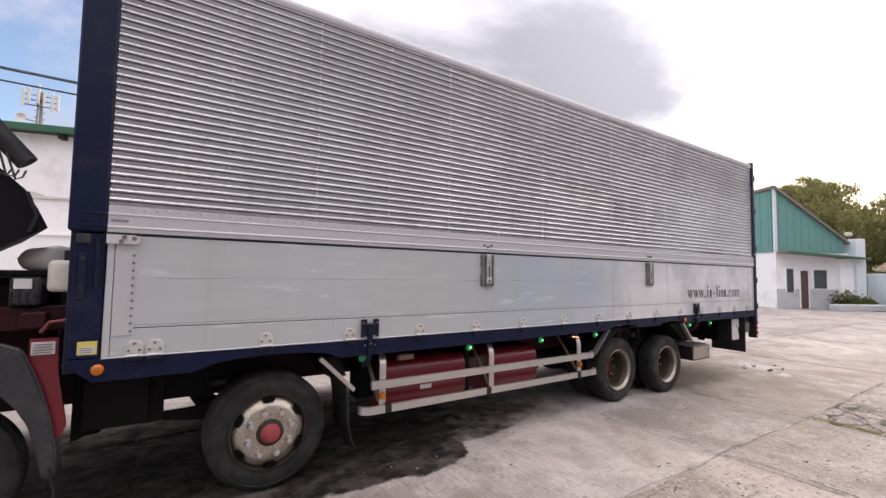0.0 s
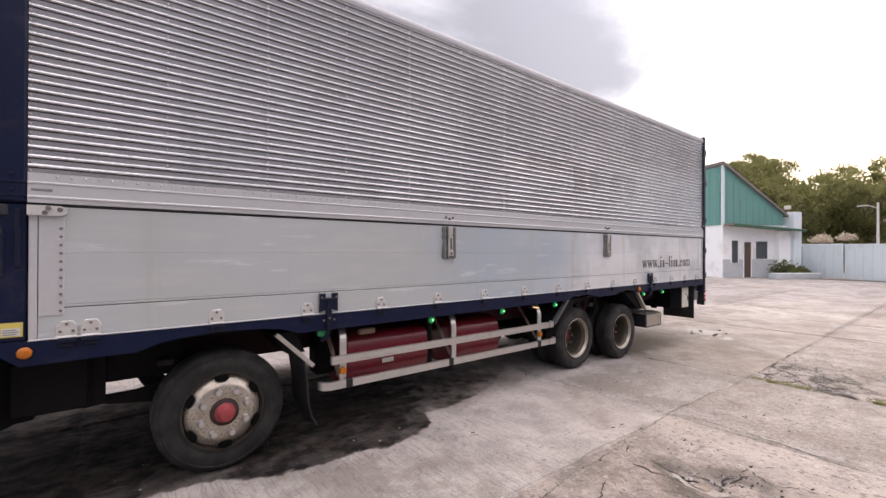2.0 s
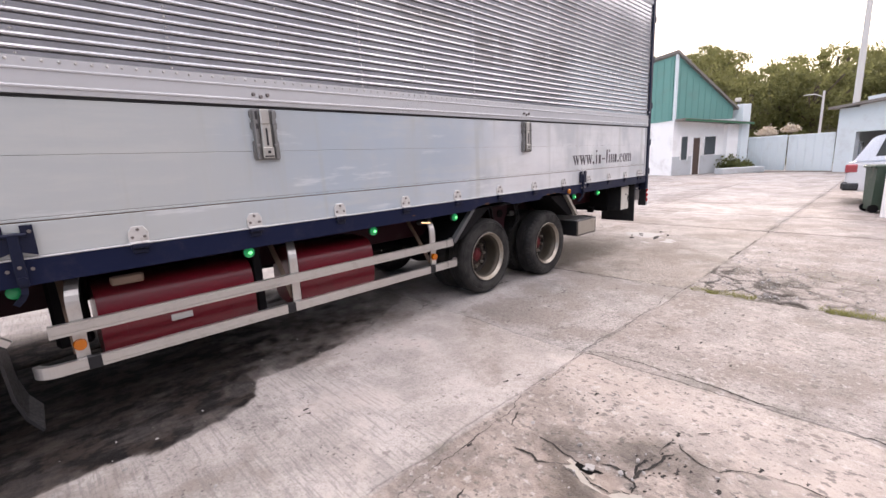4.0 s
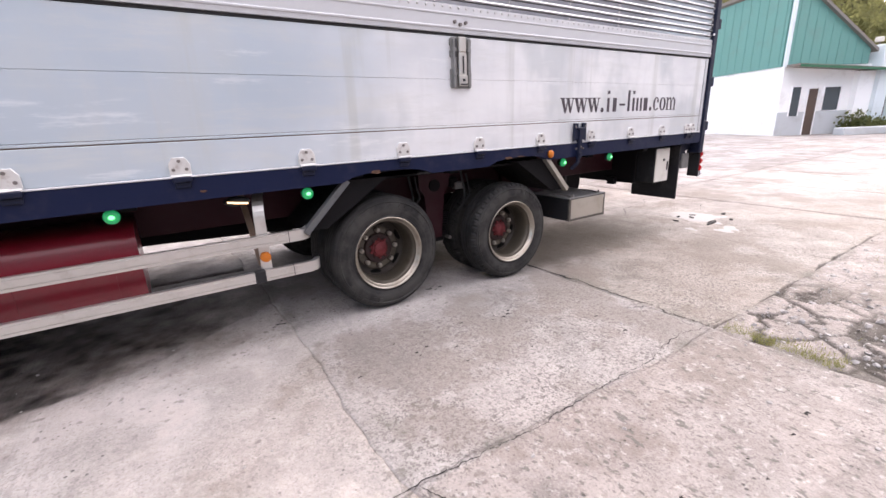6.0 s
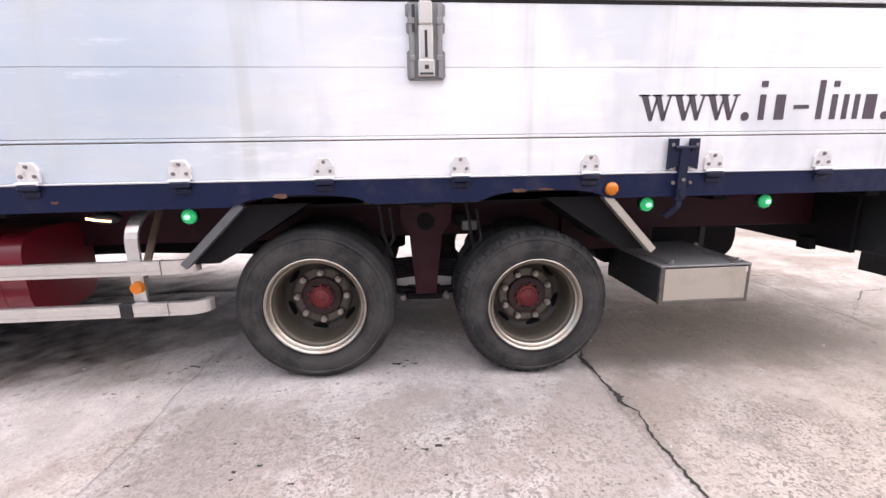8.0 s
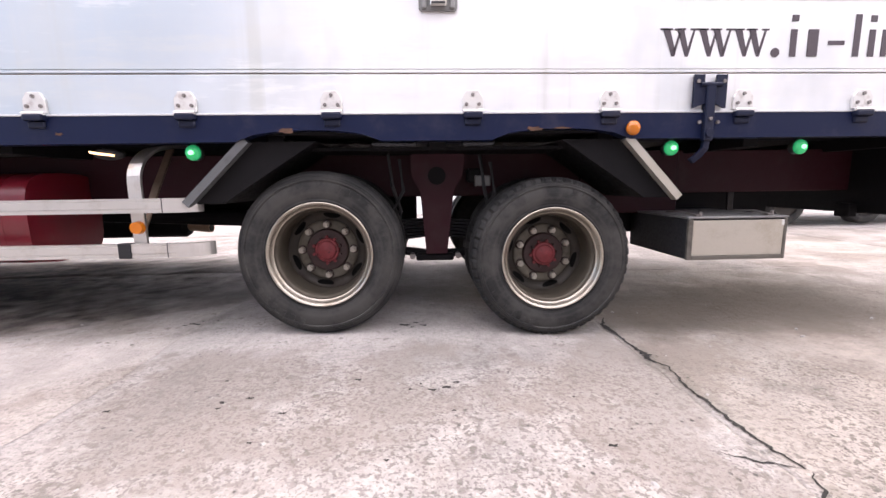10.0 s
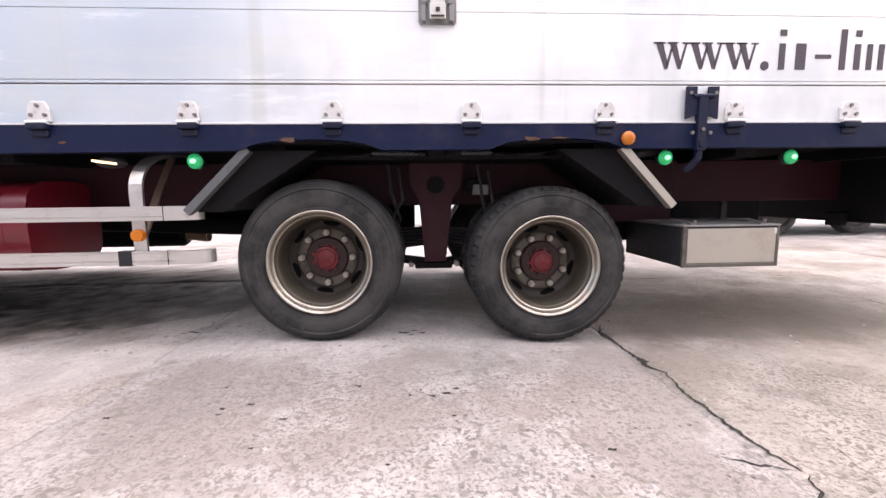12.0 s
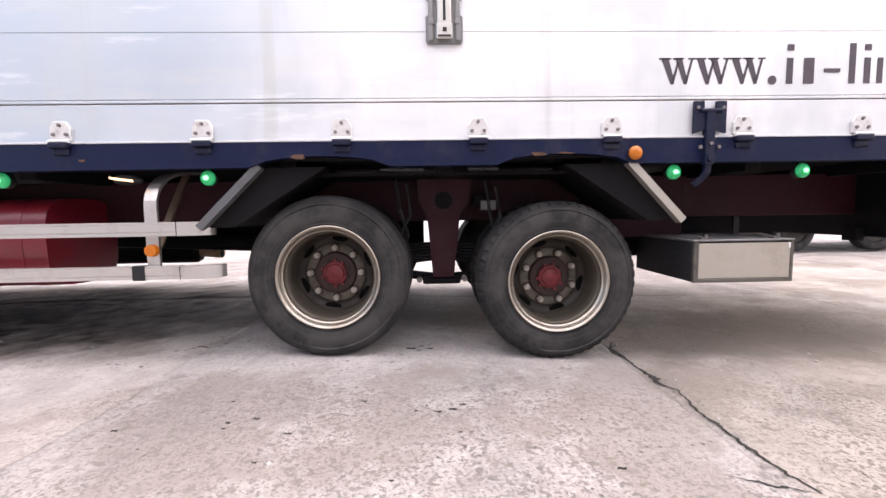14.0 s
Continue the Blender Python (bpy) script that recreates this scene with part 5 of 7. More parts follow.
# lettering, dark ink on the planks: heavy and hairline strokes with slab serifs
def ink(name, outlines, x, z, w, h):
    """Flat letter strokes given in a unit box, as a thin film on the planks."""
    bm = bmesh.new()
    for o in outlines:
        prism(bm, [(x + u * w, z + v * h) for u, v in o], 0.0072, 0.0105)
    return part(name, bm, m_ink, drop, "dark serif lettering")


def bowl(u0, u1, thick, thin, a0=0, a1=360, n=30):
    """A round letter's stroke, heavy at its sides and thin above and below."""
    cu, ru = (u0 + u1) / 2, (u1 - u0) / 2
    ang = [radians(a0 + (a1 - a0) * k / n) for k in range(n + 1)]
    outer = [(cu + ru * math.cos(q), 0.5 + 0.52 * math.sin(q)) for q in ang]
    inner = [(cu + (ru - thick) * math.cos(q), 0.5 + (0.52 - thin) * math.sin(q)) for q in ang]
    return [[outer[k], outer[k + 1], inner[k + 1], inner[k]] for k in range(n)]


def bar(u0, u1, v0, v1):
    return [(u0, v0), (u1, v0), (u1, v1), (u0, v1)]


LETTER_W = [[(0.06, 1), (0.25, 1), (0.41, 0.22), (0.335, 0)], [(0.335, 0), (0.41, 0.0), (0.54, 0.80), (0.50, 0.86)], [(0.44, 1), (0.62, 1), (0.775, 0.22), (0.70, 0)], [(0.70, 0), (0.775, 0), (0.935, 0.96), (0.885, 0.96)],
            bar(0.0, 0.32, 0.94, 1.0), bar(0.385, 0.68, 0.94, 1.0), bar(0.80, 1.0, 0.94, 1.0)]
LETTER_M = [bar(0.075, 0.195, 0, 1), bar(0.44, 0.56, 0, 0.82), bar(0.805, 0.925, 0, 0.82), bar(0.0, 0.195, 0.94, 1.0)] + [bar(c - 0.12, c + 0.12, 0, 0.06) for c in (0.135, 0.50, 0.865)]
for u in (0.195, 0.56):
    LETTER_M += [[(u + 0.245 * k / 10 - 0.0, 0.78 + 0.20 * math.sin(math.pi * (0.08 + 0.8 * k / 10)) - 0.09), (u + 0.245 * (k + 1) / 10, 0.78 + 0.20 * math.sin(math.pi * (0.08 + 0.8 * (k + 1) / 10)) - 0.09),
                  (u + 0.245 * (k + 1) / 10 + 0.03, 0.80 + 0.22 * math.sin(math.pi * (0.08 + 0.72 * (k + 1) / 10))), (u + 0.245 * k / 10, 0.80 + 0.22 * math.sin(math.pi * (0.08 + 0.72 * k / 10)))] for k in range(10)]
LETTER_O = bowl(0.0, 1.0, 0.27, 0.07)
LETTER_C = bowl(0.0, 1.04, 0.27, 0.07, 52, 320) + [[(0.80 + 0.14 * math.cos(q), 0.74 + 0.13 * math.sin(q)) for q in [6.283 * k / 12 for k in range(12)]]]
for k in range(3):
    ink("lettering", LETTER_W, 2.150 + 0.171 * k, 1.385, 0.176, 0.122)
part("letter_dot", cyl(bmesh.new(), (2.705, 0.011, 1.402), (2.705, 0.0068, 1.402), 0.021, 14), m_ink, drop)
# the middle of the address as plain bars
for x0, x1, z0, z1 in ((2.775, 2.805, 1.385, 1.505), (2.775, 2.807, 1.54, 1.568), (2.86, 2.91, 1.385, 1.505), (2.96, 3.04, 1.437, 1.455), (3.085, 3.115, 1.385, 1.572),
                       (3.16, 3.19, 1.385, 1.505), (3.16, 3.19, 1.54, 1.568), (3.225, 3.252, 1.385, 1.505), (3.285, 3.312, 1.385, 1.505), (3.345, 3.405, 1.385, 1.505)):
    part("ink_bar", a_box(x0, x1, 0.0068, 0.0105, z0, z1), m_ink, drop)
part("letter_dot", cyl(bmesh.new(), (3.462, 0.011, 1.402), (3.462, 0.0068, 1.402), 0.02, 14), m_ink, drop)
ink("lettering", LETTER_C, 3.510, 1.385, 0.098, 0.122)
ink("lettering", LETTER_O, 3.622, 1.385, 0.108, 0.122)
ink("lettering", LETTER_M, 3.738, 1.385, 0.185, 0.122)


# lamps under the rail
def round_lamp(name, x, y, z, r, lens, parent, label):
    b = part(name, cyl(bmesh.new(), (x, y + 0.03, z), (x, y - 0.008, z), r * 0.95, 14), m_plastic, parent, label)
    part("lens", ball(bmesh.new(), (x, y - 0.008, z), r, 1, 0.6, 1, 16, 10), lens, b, smooth=True)
    if lens is m_green:
        part("bulb", ball(bmesh.new(), (x, y - 0.03, z), 0.011, 1.3, 0.3, 1, 10, 6), m_bulb, b, smooth=True)
    part("lamp_stem", a_box(x - 0.012, x + 0.012, y, y + 0.02, z, 1.03), m_plastic, b)


for x, mm in ((-3.10, m_green_off), (-1.97, m_green), (-0.965, m_green), (-0.01, m_green), (2.255, m_green), (2.91, m_green)):
    round_lamp("marker_lamp", x, 0.05, 0.972, 0.036, mm, truck, "round green side marker lamp")
round_lamp("amber_marker", -4.852, -0.005, 1.072, 0.034, m_amber, truck, "round amber front marker")
round_lamp("amber_marker", 2.035, -0.005, 1.062, 0.034, m_amber, truck, "round amber reflector")
work = part("work_lamp", ball(bmesh.new(), (-0.40, 0.07, 0.972), 0.07, 1, 0.7, 0.4, 14, 8), m_plastic, truck, "small dark work lamp with a bright slit", smooth=True)
part("lamp_slit", strap(bmesh.new(), [(-0.455, 0.022, 0.978), (-0.41, 0.016, 0.970), (-0.35, 0.022, 0.962)], 0.010, 0.008, (0, 0, 1)), m_warm, work, "bright warm slit")

# chassis
for y in (0.60, 1.82):
    part("chassis_rail", a_box(-6.6, 4.35, y, y + 0.08, 0.74, 1.0, 0.006), m_maroon, truck, "maroon chassis rail with road grime")
for x in (-4.6, -3.3, -2.2, -0.9, 0.35, 1.12, 1.95, 2.7, 3.6, 4.2):
    part("cross_member", a_box(x - 0.04, x + 0.04, 0.10, 2.40, 0.98, 1.05, 0.004), m_black, truck)
part("far_frame_box", a_box(-1.3, 0.05, 1.40, 1.80, 0.62, 1.0, 0.02), m_black, truck)
part("inner_frame_plate", a_box(2.0, 2.62, 0.57, 0.598, 0.62, 1.0, 0.006), m_maroon, truck)
# hanger between the two rear axles
bm = prism(bmesh.new(), [(0.98, 0.98), (1.28, 0.98), (1.27, 0.85), (1.22, 0.78), (1.18, 0.42), (1.06, 0.42), (1.03, 0.78), (0.98, 0.85)], 0.40, 0.50)
hang = part("spring_hanger", bm, m_maroon, truck, "tapered maroon spring hanger")
part("hanger_bore", cyl(bmesh.new(), (1.125, 0.405, 0.86), (1.125, 0.390, 0.86), 0.05, 16), m_black, hang)
part("hanger_bracket", a_box(1.34, 1.43, 0.40, 0.46, 0.80, 0.86, 0.006), m_dull, hang)
bm = bmesh.new()
for i in range(6):
    l = 0.62 - 0.07 * i
    strap(bm, [(1.12 - l, 0.53, 0.60 - 0.018 * i - 0.02), (1.12, 0.53, 0.66 - 0.018 * i - 0.05), (1.12 + l, 0.53, 0.60 - 0.018 * i - 0.02)], 0.08, 0.014, (0, 1, 0))
part("leaf_spring", bm, m_black, truck)
for xs_, zc in ((-3.815, 0.484), (0.529, 0.474), (1.700, 0.430)):
    part("axle", cyl(bmesh.new(), (xs_, 0.40, zc), (xs_, 2.10, zc), 0.07, 14), m_black, truck)
    part("brake_chamber", cyl(bmesh.new(), (xs_ - 0.2, 0.66, zc + 0.2), (xs_ - 0.2, 0.84, zc + 0.2), 0.09, 14), m_black, truck)
    bm = bmesh.new()
    ball(bm, (xs_, 1.24, zc), 0.2, 1, 1.3, 1)
    part("differential", bm, m_black, truck, smooth=True)
for x, z in ((0.60, 0.47), (1.62, 0.44)):
    part("torque_rod", cyl(bmesh.new(), (1.11, 0.50, 0.40), (x, 0.50, z), 0.026, 10), m_black, truck, smooth=True)
part("gearbox_beam", a_box(0.72, 1.0, 1.15, 1.3, 0.55, 0.76, 0.02), m_black, truck)
part("trunnion_foot", a_box(1.0, 1.22, 0.42, 0.62, 0.375, 0.415, 0.008), m_black, truck)
for x in (0.98, 1.24):
    part("foot_bolt", cyl(bmesh.new(), (x, 0.42, 0.41), (x, 0.36, 0.41), 0.016, 8), m_bolt, truck)
for k, (x, z) in enumerate(((0.86, 0.93), (0.92, 0.90), (1.36, 0.92), (1.42, 0.88))):
    part("air_hose", tube(bmesh.new(), [(x, 0.36, z + 0.05), (x + 0.02, 0.33, z - 0.12), (x + 0.06 * (-1) ** k, 0.40, z - 0.26), (x + 0.03, 0.6, z - 0.34)], 0.010, 6), m_cable, truck, smooth=True)
part("brake_valve", a_box(1.30, 1.38, 0.42, 0.50, 0.82, 0.90, 0.012), m_black, truck)
part("prop_shaft", cyl(bmesh.new(), (-5.0, 1.24, 0.80), (0.4, 1.24, 0.55), 0.06, 12), m_black, truck)
part("muffler_box", a_box(-4.95, -4.58, 0.30, 0.34, 0.62, 0.95, 0.01), m_black, truck)
part("air_tank", cyl(bmesh.new(), (3.0, 0.8, 0.86), (3.0, 1.7, 0.86), 0.13, 16), m_black, truck)


# wheels
def tyre_mesh(name, R, W, rim, lugs, seg=96, rubber=m_tyre):
    prof = [(0.022, rim - 0.004), (0.008, rim + 0.008), (0.010, rim + 0.014), (0.0065, rim + 0.017), (0.0065, rim + 0.021), (0.009, rim + 0.024), (0.002, rim + 0.05), (0.0, rim + 0.075), (0.004, rim + 0.10), (0.007, R - 0.052), (0.0035, R - 0.048), (0.0035, R - 0.043), (0.010, R - 0.040), (0.012, R - 0.030), (0.0175, R - 0.027), (0.0175, R - 0.0235),
            (0.020, R - 0.020), (0.032, R - 0.008), (0.042, R - 0.002)]
    mids = []
    n = 4
    for k in range(n):
        a = 0.05 + (W - 0.10) * k / n
        b = 0.05 + (W - 0.10) * (k + 1) / n
        mids += [(a + 0.006, R), (b - 0.006, R), (b - 0.005, R - 0.011), (b + 0.001, R - 0.011)]
    full = prof + mids + [(W - y, r) for y, r in prof[::-1]]
    bm = bmesh.new()
    rings = []
    for i, (y, r) in enumerate(full):
        ring_ = []
        for k in range(seg):
            rr = r
            if lugs and r > R - 0.022 and (y < 0.05 or y > W - 0.05) and k % 4 == 0:
                rr = r - 0.013
            a = 2 * math.pi * k / seg
            flat = R - 0.004
            zz = max(rr * math.sin(a), -flat)
            ring_.append(bm.verts.new((rr * math.cos(a), y, zz)))
        rings.append(ring_)
    for a, b in zip(rings, rings[1:]):
        for k in range(seg):
            bm.faces.new((a[k], b[k], b[(k + 1) % seg], a[(k + 1) % seg]))
    bmesh.ops.recalc_face_normals(bm, faces=bm.faces[:])
    me = bpy.data.meshes.new(name)
    bm.to_mesh(me)
    bm.free()
    me.materials.append(rubber)
    me.shade_smooth()
    me.set_sharp_from_angle(angle=radians(24 if lugs else 40))
    return me


def child(name, me, parent, loc=(0, 0, 0), label=""):
    o = new(name, me)
    o.parent, o.location = parent, loc
    return tagged(o, label) if label else o


def oval(bm, c, r1, r2, ang, y0, y1, n=14):
    pts = []
    for k in range(n):
        a = 2 * math.pi * k / n
        u, v = r1 * math.cos(a), r2 * math.sin(a)
        pts.append((c[0] + u * math.cos(ang) - v * math.sin(ang), c[1] + u * math.sin(ang) + v * math.cos(ang)))
    prism(bm, pts, y0, y1)


t_rib, t_lug, t_front = tyre_mesh("tyre", 0.413, 0.24, 0.252, False), tyre_mesh("tyre", 0.413, 0.24, 0.252, True, 192), tyre_mesh("tyre", 0.438, 0.25, 0.272, False, 96, m_tyre_clean)


def tyre_marks(tyre, r, spin):
    """Raised maker's marks on the sidewall as plain bars."""
    for base in (spin, spin + 180):
        for k in range(6):
            a = radians(base - 22 + 8.5 * k)
            m = Matrix.Translation((r * math.cos(a), 0.0, r * math.sin(a))) @ Euler((0, -a + math.pi / 2, 0)).to_matrix().to_4x4()
            part("raised_mark", a_box(-0.013, 0.013, -0.0012, 0.006, -0.013, 0.013, 0.0, m), m_tyre, tyre)


def rear_wheel(x, y, z, tyre, spin):
    """Outer wheel of a twin pair: deep barrel, bolted disc far in, short red hub."""
    bm = bmesh.new()
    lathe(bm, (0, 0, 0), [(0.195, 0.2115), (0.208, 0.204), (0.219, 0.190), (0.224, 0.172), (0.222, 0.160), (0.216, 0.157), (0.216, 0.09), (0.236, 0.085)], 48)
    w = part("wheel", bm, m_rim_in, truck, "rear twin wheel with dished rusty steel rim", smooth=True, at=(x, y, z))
    w.rotation_euler = (0, radians(spin), 0)
    ty = child("tyre", tyre, w, label="worn dusty black tyre")
    ty.rotation_euler = (0, -radians(spin), 0)
    tyre_marks(ty, 0.345, 52)
    child("inner_tyre", tyre, w, (0, 0.30, 0)).rotation_euler = (0, -radians(spin), 0)
    part("rim", lathe(bmesh.new(), (0, 0, 0), [(0.024, 0.243), (0.010, 0.247), (0.003, 0.254), (0.001, 0.259), (0.003, 0.262), (0.008, 0.260), (0.011, 0.254), (0.012, 0.248), (0.026, 0.240), (0.032, 0.236), (0.034, 0.232)], 64), m_rim, w, "scuffed steel rim with rust", smooth=True)
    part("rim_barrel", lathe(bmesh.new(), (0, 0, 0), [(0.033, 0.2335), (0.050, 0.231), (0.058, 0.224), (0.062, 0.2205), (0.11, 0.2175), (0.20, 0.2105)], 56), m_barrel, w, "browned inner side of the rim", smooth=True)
    part("disc_ring", lathe(bmesh.new(), (0, 0, 0), [(0.192, 0.161), (0.186, 0.160), (0.183, 0.156), (0.182, 0.130), (0.183, 0.104), (0.192, 0.102)], 48), m_disc, w, "grey-brown bolted disc", smooth=True, at=(0, 0.026, 0))
    part("drum", lathe(bmesh.new(), (0, 0, 0), [(0.190, 0.114), (0.170, 0.112), (0.161, 0.106), (0.157, 0.090), (0.160, 0.06)], 36), m_hub_dark, w, "dark maroon hub flange", smooth=True, at=(0, 0.026, 0))
    hub = part("hub", lathe(bmesh.new(), (0, 0, 0), [(0.17, 0.066), (0.146, 0.064), (0.141, 0.060), (0.140, 0.052), (0.134, 0.048), (0.130, 0.042), (0.129, 0.018), (0.126, 0.014), (0.126, 0.0)], 28), m_hub, w, "red-painted axle hub", smooth=True, at=(0, 0.026, 0))
    for k in range(10):
        a = 2 * math.pi * k / 10 + 0.3
        cx, cz = 0.071 * math.cos(a), 0.071 * math.sin(a)
        part("hub_bolt", cyl(bmesh.new(), (cx, 0.160, cz), (cx, 0.140, cz), 0.0085, 6), m_hub if k % 3 else m_hub_dark, hub)
    for k in range(8):
        a = 2 * math.pi * k / 8
        cx, cz = 0.136 * math.cos(a), 0.136 * math.sin(a)
        nut = cyl(bmesh.new(), (cx, 0.186, cz), (cx, 0.178, cz), 0.024, 14)
        nut = part("wheel_nut", nut, m_hub_dark, w, at=(0, 0.026, 0))
        head = cyl(bmesh.new(), (cx, 0.180, cz), (cx, 0.152, cz), 0.0185, 6, 0.0175)
        cyl(head, (cx, 0.153, cz), (cx, 0.143, cz), 0.012, 10, 0.010)
        part("nut_head", head, m_nut, nut, "greyish steel nut")
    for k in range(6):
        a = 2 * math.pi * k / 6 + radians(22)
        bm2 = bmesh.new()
        # solid oval; its black stands for the shade in the opening
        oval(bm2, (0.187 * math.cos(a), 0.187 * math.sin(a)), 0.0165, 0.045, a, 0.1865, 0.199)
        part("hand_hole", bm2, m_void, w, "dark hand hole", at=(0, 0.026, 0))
    return w


rear_wheel(0.529, 0.08, 0.474, t_rib, 0)
rear_wheel(1.700, 0.08, 0.430, t_lug, -24)
for x, z in ((0.529, 0.474), (1.700, 0.430)):
    child("tyre", t_rib, truck, (x, 1.74, z))
    child("tyre", t_rib, truck, (x, 2.03, z))

bm = bmesh.new()
lathe(bm, (0, 0, 0), [(0.05, 0.255), (0.035, 0.252), (0.018, 0.232), (-0.004, 0.205), (-0.014, 0.19), (-0.016, 0.12), (-0.012, 0.09), (0.03, 0.088)], 64)
fw = part("wheel", bm, m_rim_front, truck, "front wheel with convex pale steel disc and red hub", smooth=True, at=(-3.812, 0.10, 0.477))
child("tyre", t_front, fw, label="worn black front tyre")
part("rim", lathe(bmesh.new(), (0, 0, 0), [(0.05, 0.258), (0.020, 0.260), (0.004, 0.270), (0.004, 0.279), (0.012, 0.279), (0.02, 0.274)], 64), m_rim_in, fw, "dark rim edge", smooth=True)
hub = part("hub", lathe(bmesh.new(), (0, 0, 0), [(0.0, 0.072), (-0.036, 0.070), (-0.044, 0.062), (-0.052, 0.057), (-0.088, 0.052), (-0.100, 0.043), (-0.106, 0.02), (-0.107, 0.0)], 28), m_hub_front, fw, "red hub cap", smooth=True)
part("hub_ring", lathe(bmesh.new(), (0, 0, 0), [(-0.010, 0.098), (-0.022, 0.096), (-0.030, 0.088), (-0.036, 0.055)], 32), m_hub_dark, fw, "dark rusty ring", smooth=True)
for k in range(8):
    a = 2 * math.pi * k / 8 + 0.3
    cx, cz = 0.158 * math.cos(a), 0.158 * math.sin(a)
    part("wheel_nut", lathe(bmesh.new(), (cx, 0, cz), [(-0.008, 0.030), (-0.018, 0.029), (-0.022, 0.026), (-0.046, 0.025), (-0.054, 0.020), (-0.056, 0.0)], 14), m_alu, fw, smooth=True)
for k in range(6):
    a = 2 * math.pi * k / 6 + radians(93)
    b2 = bmesh.new()
    # solid oval in black for the opening's shade
    oval(b2, (0.243 * math.cos(a), 0.243 * math.sin(a)), 0.024, 0.046, a, -0.004, 0.03)
    part("hand_hole", b2, m_void, fw, "dark hand hole")
child("tyre", t_front, truck, (-3.812, 2.12, 0.477))


# mudguards
flap = part("mudflap", strap(bmesh.new(), [(-3.24, 0.24, 0.78), (-3.21, 0.24, 0.6), (-3.20, 0.24, 0.42), (-3.17, 0.24, 0.30), (-3.12, 0.24, 0.215)], 0.36, 0.014, (0, 1, 0)), m_plastic, truck, "black rubber mudflap curling at its tip")
part("flap_bracket", strap(bmesh.new(), [(-3.46, 0.055, 1.0), (-3.165, 0.055, 0.715)], 0.035, 0.032, (0, 1, 0)), m_alu, flap, "bare aluminium stay")
part("guard_panel", prism(bmesh.new(), [(-3.48, 1.0), (-3.3, 1.0), (-3.22, 0.83), (-3.36, 0.83)], 0.09, 0.45), m_black, truck)
for s, xa, xb, lab in ((1, 0.245, -0.045, ""), (-1, 2.02, 2.285, "")):
    part("guard_panel", prism(bmesh.new(), [(xa, 1.02), (xa + s * 0.30, 1.02), (xb + s * 0.14, 0.735), (xb, 0.735)], 0.06, 0.52), m_black, truck, "dark sloping mudguard panel")
    # forward edge in a darker metal, rear edge in a lighter, painting the sun's side
    part("guard_edge", strap(bmesh.new(), [(xa - s * 0.005, 0.035, 1.025), (xb - s * 0.01, 0.035, 0.735)], 0.05, 0.036, (0, 1, 0)), m_guard if s > 0 else m_plate, truck, "bare metal mudguard edge")
part("arch_liner", a_box(0.30, 1.95, 0.18, 0.56, 0.985, 1.0), m_black, truck)
part("rubber_pad", a_box(0.80, 1.02, 0.10, 0.16, 1.0, 1.02, 0.008), m_fender, truck)
part("rubber_pad", a_box(1.24, 1.40, 0.10, 0.16, 1.0, 1.02, 0.008), m_fender, truck)

# side guard
def guard_bar(x0, x1, z0, z1):
    """Extruded bar with two shallow grooves along its face."""
    return prism(bmesh.new(), [(0.045, z0), (0.012, z0), (0.012, z0 + 0.014), (0.016, z0 + 0.016), (0.016, z0 + 0.019), (0.012, z0 + 0.021), (0.012, z1 - 0.014), (0.015, z1 - 0.012), (0.015, z1 - 0.009), (0.012, z1 - 0.007), (0.012, z1), (0.045, z1)], x0, x1, "x")


guard = part("side_guard", guard_bar(-3.02, -0.16, 0.70, 0.766), m_alu, truck, "aluminium side guard of two long bars")
bm = strap(bmesh.new(), [(-0.16, 0.029, 0.733)] + [(-0.11 + 0.085 * math.sin(radians(a)), 0.114 - 0.085 * math.cos(radians(a)), 0.733) for a in range(0, 81, 10)], 0.066, 0.033, (0, 0, 1))
part("bar_end", bm, m_alu, guard)
part("lower_bar", guard_bar(-2.96, -0.12, 0.492, 0.556), m_alu, guard)
for s, x in ((1, -0.12), (-1, -2.96)):
    bm = strap(bmesh.new(), [(x, 0.029, 0.524)] + [(x + s * (0.05 + 0.085 * math.sin(radians(a))), 0.114 - 0.085 * math.cos(radians(a)), 0.524) for a in range(0, 81, 10)], 0.064, 0.033, (0, 0, 1))
    part("bar_end", bm, m_alu, guard)
for x in (-2.90, -1.67, -0.30):
    pst = part("guard_post", strap(bmesh.new(), [(x + 0.07, 0.40, 1.03), (x + 0.06, 0.27, 1.02)] + [(x + 0.06 * (a / 90) ** 2, 0.062 + 0.17 * (1 - math.cos(radians(a))), 0.84 + 0.17 * math.sin(radians(a))) for a in range(80, -1, -10)] + [(x, 0.062, 0.74), (x, 0.062, 0.50)], 0.06, 0.016, (1, 0, 0)), m_alu, guard, "bent aluminium post")
    part("brace", strap(bmesh.new(), [(x - 0.03, 0.44, 1.02), (x - 0.025, 0.27, 0.82), (x - 0.02, 0.085, 0.575)], 0.036, 0.012, (1, 0, 0)), m_tank_strap, guard, "brown diagonal brace")
for x, z0, z1 in ((-0.16, 0.70, 0.766), (-0.155, 0.492, 0.556)):
    part("bar_seam", a_box(x - 0.0015, x + 0.0015, 0.0105, 0.046, z0 - 0.0015, z1 + 0.0015), m_seal, guard, "dark seam before the bent end")
for x in (-2.86, -1.736, -0.349):
    part("bar_sleeve", a_box(x - 0.03, x + 0.03, 0.008, 0.05, 0.488, 0.560, 0.003), m_plastic, guard, "black sleeve")
